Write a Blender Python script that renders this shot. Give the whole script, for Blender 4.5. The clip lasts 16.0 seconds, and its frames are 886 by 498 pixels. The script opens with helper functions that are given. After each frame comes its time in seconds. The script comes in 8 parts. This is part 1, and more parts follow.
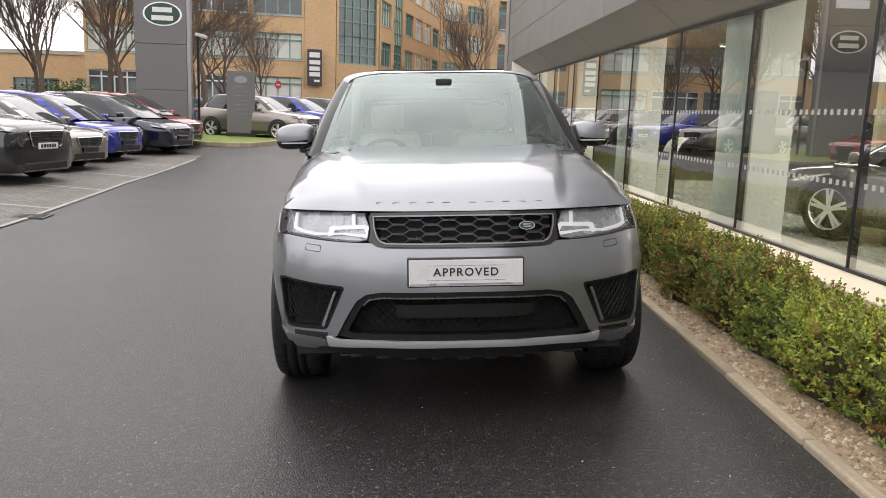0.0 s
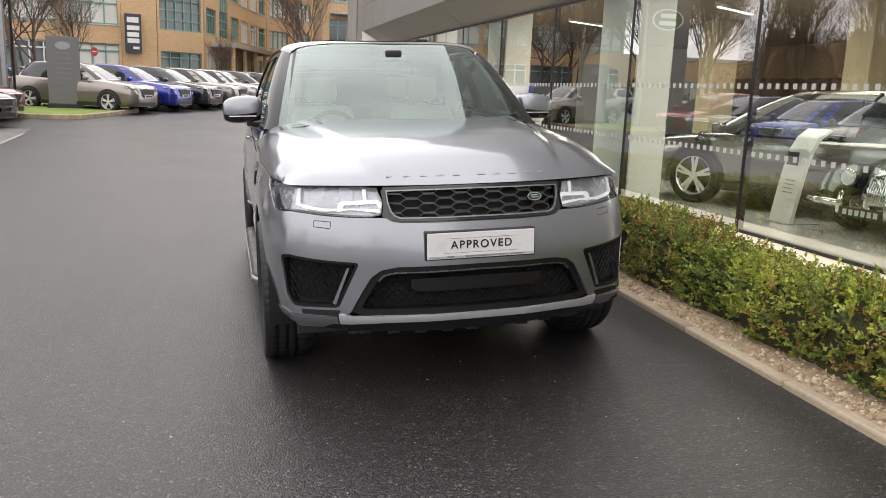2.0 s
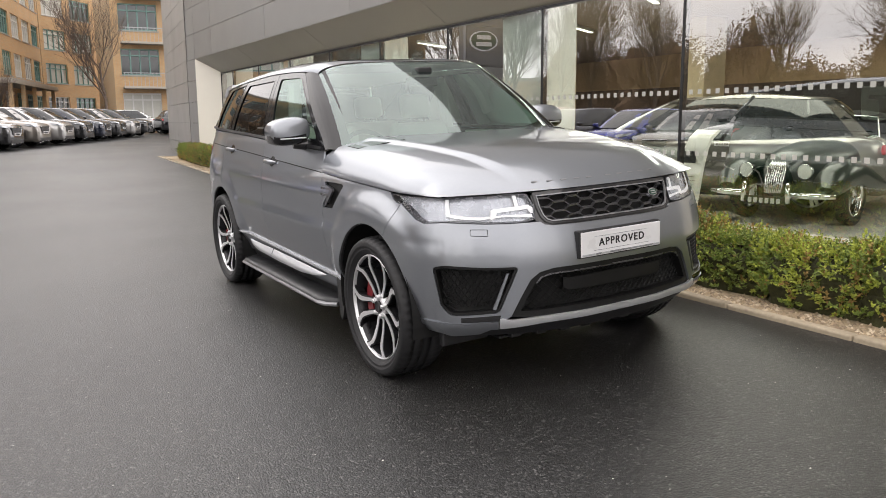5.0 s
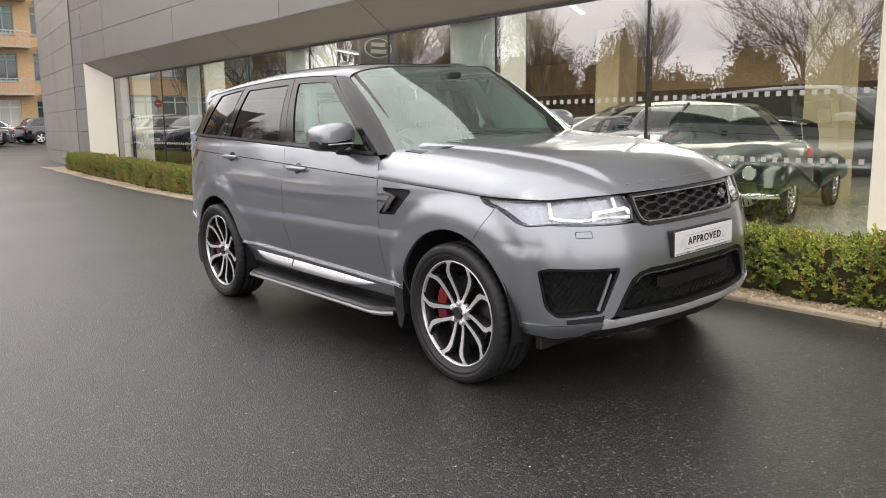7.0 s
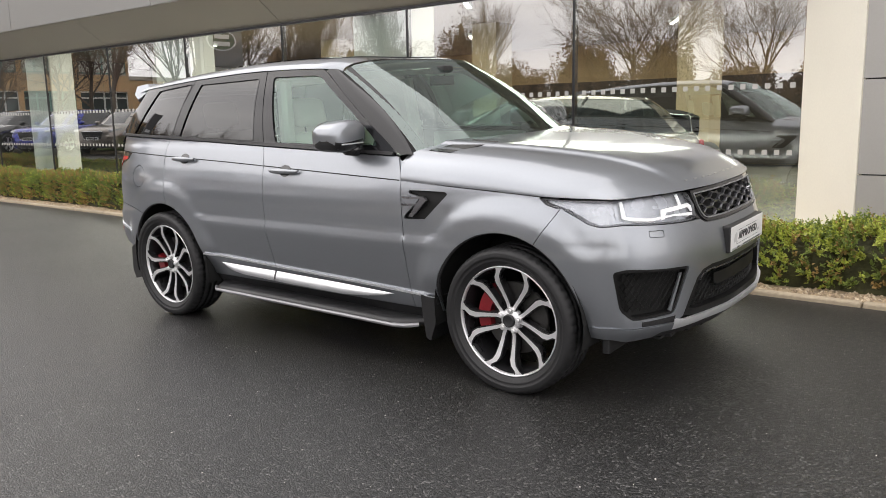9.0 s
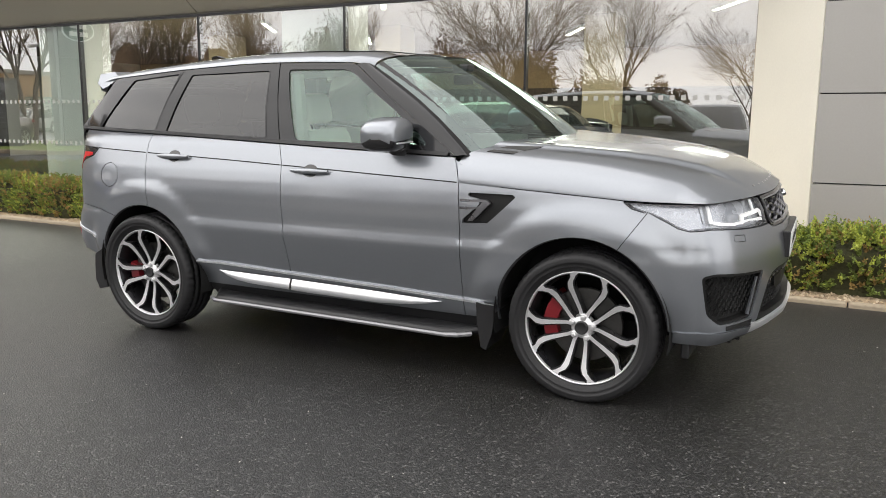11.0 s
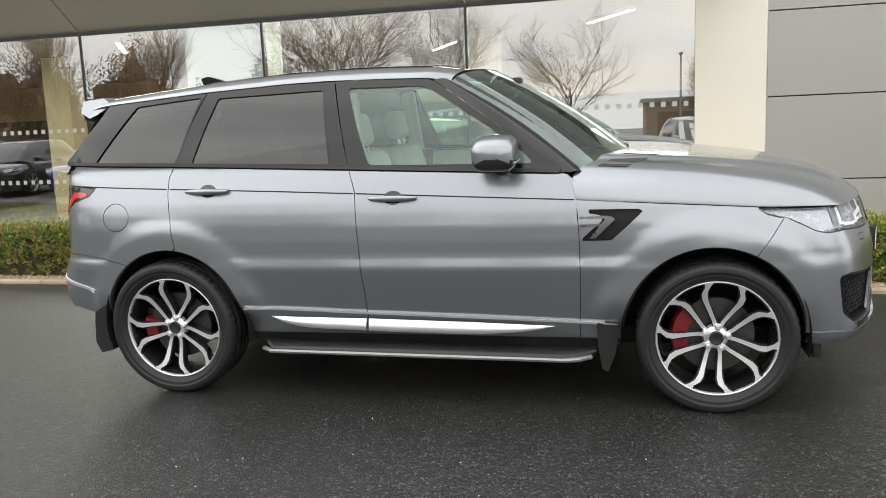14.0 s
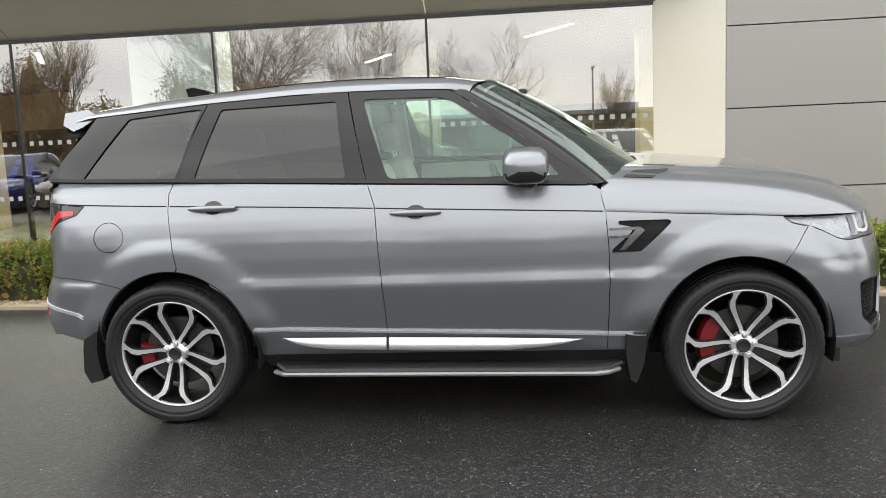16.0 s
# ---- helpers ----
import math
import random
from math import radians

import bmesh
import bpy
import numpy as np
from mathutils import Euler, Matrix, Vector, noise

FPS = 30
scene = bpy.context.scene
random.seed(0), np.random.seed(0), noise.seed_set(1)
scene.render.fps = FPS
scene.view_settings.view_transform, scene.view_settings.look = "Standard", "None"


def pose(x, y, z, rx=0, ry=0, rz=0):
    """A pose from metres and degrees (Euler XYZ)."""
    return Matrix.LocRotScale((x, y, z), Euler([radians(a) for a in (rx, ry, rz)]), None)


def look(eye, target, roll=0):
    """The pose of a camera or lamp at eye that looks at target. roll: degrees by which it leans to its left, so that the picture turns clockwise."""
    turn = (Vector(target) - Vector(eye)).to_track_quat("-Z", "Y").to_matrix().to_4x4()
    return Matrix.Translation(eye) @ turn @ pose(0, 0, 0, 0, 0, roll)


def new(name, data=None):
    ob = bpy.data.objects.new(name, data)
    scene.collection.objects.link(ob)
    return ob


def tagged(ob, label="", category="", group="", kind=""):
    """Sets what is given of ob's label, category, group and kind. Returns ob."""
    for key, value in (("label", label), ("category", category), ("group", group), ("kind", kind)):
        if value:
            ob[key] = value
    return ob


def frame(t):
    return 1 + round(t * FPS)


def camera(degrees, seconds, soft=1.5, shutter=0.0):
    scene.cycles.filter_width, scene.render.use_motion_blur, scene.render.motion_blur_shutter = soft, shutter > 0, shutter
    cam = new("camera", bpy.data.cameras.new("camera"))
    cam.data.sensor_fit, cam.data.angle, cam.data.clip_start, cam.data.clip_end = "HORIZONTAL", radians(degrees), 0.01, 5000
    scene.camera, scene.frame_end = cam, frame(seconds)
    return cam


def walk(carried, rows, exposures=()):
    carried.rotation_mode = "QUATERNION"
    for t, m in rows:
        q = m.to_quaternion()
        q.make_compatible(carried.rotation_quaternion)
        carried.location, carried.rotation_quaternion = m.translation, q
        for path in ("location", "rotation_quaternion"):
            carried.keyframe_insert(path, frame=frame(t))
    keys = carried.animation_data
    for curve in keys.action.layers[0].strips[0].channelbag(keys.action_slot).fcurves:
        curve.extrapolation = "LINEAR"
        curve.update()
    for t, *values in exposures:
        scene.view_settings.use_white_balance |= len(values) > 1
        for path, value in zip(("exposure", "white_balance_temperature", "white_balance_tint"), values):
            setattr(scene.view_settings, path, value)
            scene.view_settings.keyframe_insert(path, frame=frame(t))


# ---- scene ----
cam = camera(59.2, 16.0, 0.9)
PATH = [
    (0, (-0.293, -4.353, 1.493), (-0.186, -2.385, 1.152), 2.0),
    (0.5, (-0.417, -4.357, 1.479), (-0.19, -2.403, 1.117), 2.8),
    (1, (-0.619, -4.252, 1.449), (-0.297, -2.312, 1.084), 2.7),
    (1.5, (-0.861, -4.206, 1.452), (-0.442, -2.288, 1.068), 2.5),
    (2, (-1.139, -4.252, 1.472), (-0.603, -2.366, 1.076), 2.3),
    (2.5, (-1.399, -4.201, 1.452), (-0.813, -2.327, 1.068), 2.6),
    (3, (-1.664, -4.097, 1.452), (-0.968, -2.255, 1.101), 2.2),
    (3.5, (-1.956, -4.046, 1.431), (-1.196, -2.231, 1.075), 1.8),
    (4, (-2.213, -3.963, 1.449), (-1.301, -2.221, 1.088), 1.8),
    (4.2, (-2.304, -3.925, 1.421), (-1.384, -2.184, 1.072), 1.5),
    (6.3, (-3.303, -3.327, 1.364), (-2.116, -1.745, 1.064), -1.6),
    (6.5, (-3.374, -3.263, 1.366), (-2.168, -1.697, 1.061), -0.8),
    (7, (-3.573, -3.069, 1.367), (-2.308, -1.552, 1.055), -0.6),
    (7.5, (-3.744, -2.852, 1.364), (-2.433, -1.382, 1.014), -1.2),
    (8, (-3.827, -2.534, 1.35), (-2.41, -1.165, 1.005), 0.2),
    (8.5, (-3.976, -2.311, 1.353), (-2.489, -1.018, 1.009), 0.1),
    (9, (-4.138, -2.082, 1.397), (-2.578, -0.875, 1.065), -1.1),
    (9.5, (-4.221, -1.812, 1.378), (-2.59, -0.694, 1.074), -1.3),
    (10, (-4.325, -1.546, 1.384), (-2.669, -0.468, 1.074), -1.8),
    (10.2, (-4.383, -1.462, 1.389), (-2.705, -0.423, 1.065), -1.1),
    (12.3, (-4.727, -0.374, 1.339), (-2.875, 0.32, 1.037), -1.9),
    (12.5, (-4.749, -0.286, 1.342), (-2.89, 0.38, 1.026), -2.4),
    (13, (-4.742, -0.03, 1.383), (-2.863, 0.568, 1.051), -2.9),
    (13.5, (-4.763, 0.202, 1.382), (-2.858, 0.729, 1.076), -2.7),
    (14, (-4.795, 0.456, 1.403), (-2.866, 0.898, 1.115), -2.2),
    (14.5, (-4.811, 0.687, 1.413), (-2.87, 1.065, 1.115), -3.0),
    (15, (-4.774, 0.87, 1.415), (-2.816, 1.16, 1.132), -3.9),
    (15.5, (-4.784, 0.98, 1.427), (-2.818, 1.226, 1.157), -2.9),
    (16, (-4.785, 1.044, 1.424), (-2.815, 1.259, 1.158), -2.5),
]
walk(cam, [(t, look(eye, target, roll)) for t, eye, target, roll in PATH], [(0, 0.10, 6500, 12), (2, 0.18, 6500, 12), (4, 0.22, 6550, 12), (9, 0.27, 6500, 11), (12.5, 0.30, 6450, 7), (16, 0.31, 6420, 6)])


# ---- light: an overcast winter sky ----
SUN_TURN, SUN_HEIGHT = radians(350), radians(50)
world = bpy.data.worlds.new("sky")
scene.world = world
world.use_nodes = True
wn = world.node_tree.nodes
wl = world.node_tree.links
wn.clear()
sky_tex = wn.new("ShaderNodeTexSky")
sky_tex.sky_type, sky_tex.sun_disc = "NISHITA", False
sky_tex.sun_elevation, sky_tex.sun_rotation = SUN_HEIGHT, SUN_TURN
sky_tex.air_density, sky_tex.dust_density = 1.0, 4.0
grey = wn.new("ShaderNodeHueSaturation")
grey.inputs["Saturation"].default_value = 0.10
coord = wn.new("ShaderNodeTexCoord")
stretch = wn.new("ShaderNodeMapping")
stretch.inputs["Scale"].default_value = (1.0, 1.0, 3.5)
cloud = wn.new("ShaderNodeTexNoise")
cloud.inputs["Scale"].default_value, cloud.inputs["Detail"].default_value = 2.2, 6.0
ramp = wn.new("ShaderNodeValToRGB")
ramp.color_ramp.elements[0].position, ramp.color_ramp.elements[1].position = 0.32, 0.72
ramp.color_ramp.elements[0].color, ramp.color_ramp.elements[1].color = (8.8, 8.5, 8.6, 1), (12.8, 12.3, 11.9, 1)
veil = wn.new("ShaderNodeMix")
veil.data_type = "RGBA"
veil.inputs["Factor"].default_value = 0.88
backing = wn.new("ShaderNodeBackground")
backing.inputs["Strength"].default_value = 0.180
wout = wn.new("ShaderNodeOutputWorld")
wl.new(sky_tex.outputs["Color"], grey.inputs["Color"])
wl.new(coord.outputs["Generated"], stretch.inputs["Vector"])
wl.new(stretch.outputs["Vector"], cloud.inputs["Vector"])
wl.new(cloud.outputs["Fac"], ramp.inputs["Fac"])
wl.new(grey.outputs["Color"], veil.inputs["A"])
wl.new(ramp.outputs["Color"], veil.inputs["B"])
wl.new(veil.outputs["Result"], backing.inputs["Color"])
wl.new(backing.outputs["Background"], wout.inputs["Surface"])

sun = new("sun", bpy.data.lights.new("sun", "SUN"))
sun.data.energy, sun.data.angle, sun.data.color = 0.6, radians(100), (1.0, 0.97, 0.93)
sun_way = Vector((math.sin(SUN_TURN) * math.cos(SUN_HEIGHT), math.cos(SUN_TURN) * math.cos(SUN_HEIGHT), math.sin(SUN_HEIGHT)))
sun.matrix_world = look(sun_way * 50, (0, 0, 0))

# ---- materials ----
MATS = {}


def mat(name, color, rough=0.5, metal=0.0, coat=0.0, var=0.12, scale=6.0, fine=60.0, bump=0.0, bump_scale=80.0, spec=0.5, rough_var=0.08, emit=0.0, rand=0.0):
    """A surface with variation at two scales, fine relief, and a change from piece to piece."""
    if name in MATS:
        return MATS[name]
    m = bpy.data.materials.new(name)
    m.use_nodes = True
    n, l = m.node_tree.nodes, m.node_tree.links
    b = n["Principled BSDF"]
    b.inputs["Metallic"].default_value = metal
    b.inputs["Specular IOR Level"].default_value = spec
    b.inputs["Coat Weight"].default_value = coat
    b.inputs["Coat Roughness"].default_value = 0.05
    tc = n.new("ShaderNodeTexCoord")
    na, nb = n.new("ShaderNodeTexNoise"), n.new("ShaderNodeTexNoise")
    na.inputs["Scale"].default_value, nb.inputs["Scale"].default_value = scale, fine
    na.inputs["Detail"].default_value, nb.inputs["Detail"].default_value = 4.0, 3.0
    for k in (na, nb):
        l.new(tc.outputs["Object"], k.inputs["Vector"])
    add = n.new("ShaderNodeMath")
    add.operation = "MULTIPLY_ADD"
    add.inputs[1].default_value = 0.6
    l.new(na.outputs["Fac"], add.inputs[0])
    half = n.new("ShaderNodeMath")
    half.operation = "MULTIPLY"
    half.inputs[1].default_value = 0.4
    l.new(nb.outputs["Fac"], half.inputs[0])
    l.new(half.outputs[0], add.inputs[2])
    r = n.new("ShaderNodeMapRange")
    r.inputs["From Min"].default_value, r.inputs["From Max"].default_value = 0.3, 0.7
    r.inputs["To Min"].default_value, r.inputs["To Max"].default_value = 1 - var, 1 + var
    l.new(add.outputs[0], r.inputs["Value"])
    last = r.outputs["Result"]
    if rand:
        info = n.new("ShaderNodeObjectInfo")
        rr = n.new("ShaderNodeMapRange")
        rr.inputs["To Min"].default_value, rr.inputs["To Max"].default_value = 1 - rand, 1 + rand
        l.new(info.outputs["Random"], rr.inputs["Value"])
        mul = n.new("ShaderNodeMath")
        mul.operation = "MULTIPLY"
        l.new(last, mul.inputs[0])
        l.new(rr.outputs["Result"], mul.inputs[1])
        last = mul.outputs[0]
    tint = n.new("ShaderNodeVectorMath")
    tint.operation = "SCALE"
    tint.inputs[0].default_value = color
    l.new(last, tint.inputs["Scale"])
    l.new(tint.outputs["Vector"], b.inputs["Base Color"])
    q = n.new("ShaderNodeMapRange")
    q.inputs["From Min"].default_value, q.inputs["From Max"].default_value = 0.3, 0.7
    q.inputs["To Min"].default_value, q.inputs["To Max"].default_value = max(0.0, rough - rough_var), min(1.0, rough + rough_var)
    l.new(na.outputs["Fac"], q.inputs["Value"])
    l.new(q.outputs["Result"], b.inputs["Roughness"])
    if bump:
        nc = n.new("ShaderNodeTexNoise")
        nc.inputs["Scale"].default_value, nc.inputs["Detail"].default_value = bump_scale, 4.0
        l.new(tc.outputs["Object"], nc.inputs["Vector"])
        bp = n.new("ShaderNodeBump")
        bp.inputs["Strength"].default_value, bp.inputs["Distance"].default_value = bump, 0.01
        l.new(nc.outputs["Fac"], bp.inputs["Height"])
        l.new(bp.outputs["Normal"], b.inputs["Normal"])
    if emit:
        b.inputs["Emission Color"].default_value = (*color, 1)
        b.inputs["Emission Strength"].default_value = emit
    MATS[name] = m
    return m


def glass_mat(name, color=(1, 1, 1), ior=1.45, clear=1.0, mirror=0.0, rough=0.0, sheen=(1, 1, 1)):
    """Thin window glass: a see-through tint under a reflecting face."""
    if name in MATS:
        return MATS[name]
    m = bpy.data.materials.new(name)
    m.use_nodes = True
    n, l = m.node_tree.nodes, m.node_tree.links
    n.clear()
    out = n.new("ShaderNodeOutputMaterial")
    t, g, mix = n.new("ShaderNodeBsdfTransparent"), n.new("ShaderNodeBsdfGlossy"), n.new("ShaderNodeMixShader")
    t.inputs["Color"].default_value = (*[c * clear for c in color], 1)
    g.inputs["Roughness"].default_value = rough
    g.inputs["Color"].default_value = (*sheen, 1)
    f = n.new("ShaderNodeFresnel")
    f.inputs["IOR"].default_value = ior
    a = n.new("ShaderNodeMath")
    a.operation = "MULTIPLY_ADD"
    a.inputs[1].default_value, a.inputs[2].default_value = 1 - mirror, mirror
    l.new(f.outputs["Fac"], a.inputs[0])
    l.new(a.outputs[0], mix.inputs["Fac"])
    l.new(t.outputs["BSDF"], mix.inputs[1])
    l.new(g.outputs["BSDF"], mix.inputs[2])
    l.new(mix.outputs["Shader"], out.inputs["Surface"])
    MATS[name] = m
    return m


def paint(name, color, metal=0.55, rough=0.34):
    m = mat(name, color, rough, metal, 1.0, var=0.02, scale=60.0, fine=900.0, rough_var=0.0)
    m.node_tree.nodes["Principled BSDF"].inputs["Coat Roughness"].default_value = 0.06
    m.node_tree.nodes["Principled BSDF"].inputs["Coat IOR"].default_value = 1.62
    return m


def asphalt_mat(name, dark, light):
    """Damp asphalt: stones of many greys in dark binder, worn and wet patches, rough relief."""
    m = mat(name, dark, 0.5, var=0.14, scale=0.6, fine=9.0, rough_var=0.0, spec=0.50)
    m.node_tree.nodes["Principled BSDF"].inputs["IOR"].default_value = 1.5
    n, l = m.node_tree.nodes, m.node_tree.links
    b = n["Principled BSDF"]
    tc = n.new("ShaderNodeTexCoord")
    vor = n.new("ShaderNodeTexVoronoi")
    vor.inputs["Scale"].default_value = 108.0
    l.new(tc.outputs["Object"], vor.inputs["Vector"])
    spark = n.new("ShaderNodeValToRGB")
    spark.color_ramp.elements[0].position, spark.color_ramp.elements[1].position = 0.05, 1.0
    spark.color_ramp.elements[0].color, spark.color_ramp.elements[1].color = (0, 0, 0, 1), (1, 1, 1, 1)
    for at, g in ((0.30, 0.04), (0.60, 0.10), (0.85, 0.22), (0.95, 0.48)):
        spark.color_ramp.elements.new(at).color = (g, g, g, 1)
    sep = n.new("ShaderNodeSeparateColor")
    l.new(vor.outputs["Color"], sep.inputs["Color"])
    l.new(sep.outputs[0], spark.inputs["Fac"])
    mixc = n.new("ShaderNodeMix")
    mixc.data_type = "RGBA"
    old = b.inputs["Base Color"].links[0].from_socket
    l.new(old, mixc.inputs["A"])
    mixc.inputs["B"].default_value = (*light, 1)
    l.new(spark.outputs["Color"], mixc.inputs["Factor"])
    l.new(mixc.outputs["Result"], b.inputs["Base Color"])
    wet = n.new("ShaderNodeTexNoise")
    wet.inputs["Scale"].default_value, wet.inputs["Detail"].default_value = 0.35, 5.0
    l.new(tc.outputs["Object"], wet.inputs["Vector"])
    rg = n.new("ShaderNodeMapRange")
    rg.inputs["From Min"].default_value, rg.inputs["From Max"].default_value = 0.35, 0.65
    rg.inputs["To Min"].default_value, rg.inputs["To Max"].default_value = 0.33, 0.39
    l.new(wet.outputs["Fac"], rg.inputs["Value"])
    l.new(rg.outputs["Result"], b.inputs["Roughness"])
    fine = n.new("ShaderNodeTexNoise")
    fine.inputs["Scale"].default_value, fine.inputs["Detail"].default_value = 170.0, 3.0
    l.new(tc.outputs["Object"], fine.inputs["Vector"])
    hsum = n.new("ShaderNodeMath")
    hsum.operation = "SUBTRACT"
    l.new(fine.outputs["Fac"], hsum.inputs[0])
    l.new(vor.outputs["Distance"], hsum.inputs[1])
    bp = n.new("ShaderNodeBump")
    bp.inputs["Strength"].default_value, bp.inputs["Distance"].default_value = 0.52, 0.0038
    l.new(hsum.outputs[0], bp.inputs["Height"])
    l.new(bp.outputs["Normal"], b.inputs["Normal"])
    return m


def brick_mat(name, color, color2, mortar, lean=90.0, size=(0.225, 0.075), blots=0.2):
    m = mat(name, color, 0.85, var=0.1, scale=0.4, fine=20.0)
    n, l = m.node_tree.nodes, m.node_tree.links
    b = n["Principled BSDF"]
    tc = n.new("ShaderNodeTexCoord")
    mp = n.new("ShaderNodeMapping")
    mp.inputs["Rotation"].default_value = (radians(lean), 0, 0)
    br = n.new("ShaderNodeTexBrick")
    br.inputs["Color1"].default_value, br.inputs["Color2"].default_value, br.inputs["Mortar"].default_value = (*color, 1), (*color2, 1), (*mortar, 1)
    br.inputs["Scale"].default_value, br.inputs["Brick Width"].default_value, br.inputs["Row Height"].default_value, br.inputs["Mortar Size"].default_value = 1.0, size[0], size[1], 0.008
    l.new(tc.outputs["Object"], mp.inputs["Vector"])
    l.new(mp.outputs["Vector"], br.inputs["Vector"])
    mul = n.new("ShaderNodeMix")
    mul.data_type, mul.blend_type = "RGBA", "MULTIPLY"
    mul.inputs["Factor"].default_value = blots
    blot = n.new("ShaderNodeTexNoise")
    blot.inputs["Scale"].default_value, blot.inputs["Detail"].default_value = 0.5, 5.0
    l.new(tc.outputs["Object"], blot.inputs["Vector"])
    l.new(br.outputs["Color"], mul.inputs["A"])
    l.new(blot.outputs["Fac"], mul.inputs["B"])
    l.new(mul.outputs["Result"], b.inputs["Base Color"])
    return m


CAR_GREY = paint("car_grey_paint", (0.28, 0.297, 0.322), 0.80, 0.30)
CAR_GREY.node_tree.nodes["Principled BSDF"].inputs["Coat IOR"].default_value = 1.55
CAR_GREY.node_tree.nodes["Principled BSDF"].inputs["Coat Roughness"].default_value = 0.07
CAR_GREY.node_tree.nodes["Principled BSDF"].inputs["Specular Tint"].default_value = (0.55, 0.56, 0.58, 1)
GLOSS_BLACK = mat("gloss_black", (0.012, 0.012, 0.013), 0.12, coat=0.6, var=0.05, rough_var=0.03)
PILLAR_BLACK = mat("pillar_black", (0.008, 0.008, 0.009), 0.10, spec=0.5, var=0.05, rough_var=0.02)
SATIN_BLACK = mat("satin_black", (0.015, 0.015, 0.016), 0.42, var=0.15, bump=0.05)
INTAKE_BLACK = mat("intake_black", (0.007, 0.007, 0.007), 0.5, spec=0.3, var=0.1)
DARK = mat("dark_cavity", (0.006, 0.006, 0.006), 0.8)
RUBBER = mat("tyre_rubber", (0.013, 0.013, 0.014), 0.56, spec=0.45, var=0.25, scale=9, bump=0.15, bump_scale=140)
CHROME = mat("chrome", (0.75, 0.76, 0.78), 0.10, 1.0, var=0.03, rough_var=0.04)
BRIGHT = mat("bright_silver_trim", (0.74, 0.75, 0.77), 0.34, 0.65, var=0.04, rough_var=0.05)
DARK_CHROME = mat("dark_atlas_trim", (0.16, 0.16, 0.17), 0.28, 0.8, var=0.06)
RIM_CUT = mat("turned_alloy", (0.82, 0.82, 0.83), 0.38, 0.8, var=0.05, rough_var=0.06)
RIM_DARK = mat("dark_alloy", (0.018, 0.018, 0.020), 0.3, 0.3, var=0.1)
DISC = mat("brake_disc", (0.10, 0.098, 0.095), 0.40, 0.9, var=0.15, scale=20)
CALIPER = mat("red_caliper", (0.17, 0.007, 0.012), 0.35, var=0.08)
LED = mat("daylight_led", (0.86, 0.85, 0.83), 0.3, var=0.0, emit=0.32)
LAMP_RED = mat("lamp_red", (0.45, 0.01, 0.015), 0.12, coat=0.8, var=0.1, emit=0.15)
LAMP_GREY = mat("lamp_bowl", (0.46, 0.475, 0.50), 0.25, 0.5, var=0.25, scale=14)
EDGE_GREY = mat("satin_grey_edge", (0.30, 0.30, 0.31), 0.38, 0.6, var=0.08)
IVORY = mat("ivory_leather", (0.74, 0.72, 0.66), 0.55, var=0.08, scale=5, bump=0.08)
TRIM_DARK = mat("dark_cabin_trim", (0.02, 0.02, 0.021), 0.55, var=0.15)
PLATE_WHITE = mat("plate_white", (0.78, 0.78, 0.78), 0.35, var=0.03)
PRINT = mat("plate_print", (0.02, 0.02, 0.022), 0.45)
LENS = glass_mat("lamp_cover", (0.97, 0.98, 1.0), 1.35)
CAR_GLASS = glass_mat("car_glass", (0.78, 0.95, 0.87), 1.55, 0.97, 0.06, sheen=(0.82, 0.96, 0.91))
SCREEN_GLASS = glass_mat("windscreen_glass", (0.58, 0.79, 0.73), 1.55, 0.85, 0.13, sheen=(0.84, 0.95, 0.92))
PRIVACY = glass_mat("privacy_glass", (0.12, 0.13, 0.125), 1.52, 0.6, 0.03)
SHOP_GLASS = glass_mat("showroom_glass", (0.82, 0.93, 0.88), 1.55, 0.95, 0.28)
ASPHALT = asphalt_mat("damp_asphalt", (0.010, 0.0099, 0.0097), (0.122, 0.120, 0.116))
PAVER = brick_mat("grey_block_paving", (0.30, 0.285, 0.26), (0.22, 0.205, 0.185), (0.10, 0.095, 0.085), 0.0, (0.20, 0.10), 0.5)
LINE_PAINT = mat("worn_white_line", (0.30, 0.29, 0.27), 0.6, var=0.45, scale=5)
STONE_EDGE = mat("concrete_edging", (0.38, 0.315, 0.225), 0.8, var=0.22, scale=3, fine=40, bump=0.3, bump_scale=60, rand=0.12)
GRAVEL = mat("buff_gravel", (0.36, 0.275, 0.175), 0.85, var=0.4, scale=25, fine=150, bump=0.6, bump_scale=60)
GRASS = mat("lawn_green", (0.175, 0.235, 0.048), 0.9, var=0.35, scale=1.2, fine=60, bump=0.5, bump_scale=40)
PANEL_GREY = mat("grey_cladding", (0.25, 0.248, 0.238), 0.42, 0.25, var=0.05, scale=0.7, rand=0.05)
PANEL_SIDE = mat("light_grey_cladding", (0.34, 0.33, 0.31), 0.40, 0.25, var=0.04, scale=0.7, rand=0.04)
SOFFIT_GREY = mat("soffit_grey", (0.29, 0.28, 0.255), 0.5, 0.1, var=0.05, scale=0.8)
WHITE_PAINT = mat("cream_white_render", (0.74, 0.71, 0.62), 0.6, var=0.04, scale=1.5, bump=0.03)
INNER_WHITE = mat("white_inside_paint", (0.80, 0.79, 0.76), 0.6, var=0.03)
MULLION = mat("dark_mullion", (0.02, 0.02, 0.022), 0.35, 0.3, var=0.1)
FLOOR_TILE = mat("pale_floor_tile", (0.47, 0.455, 0.415), 0.22, var=0.06, scale=1.2, rand=0.04)
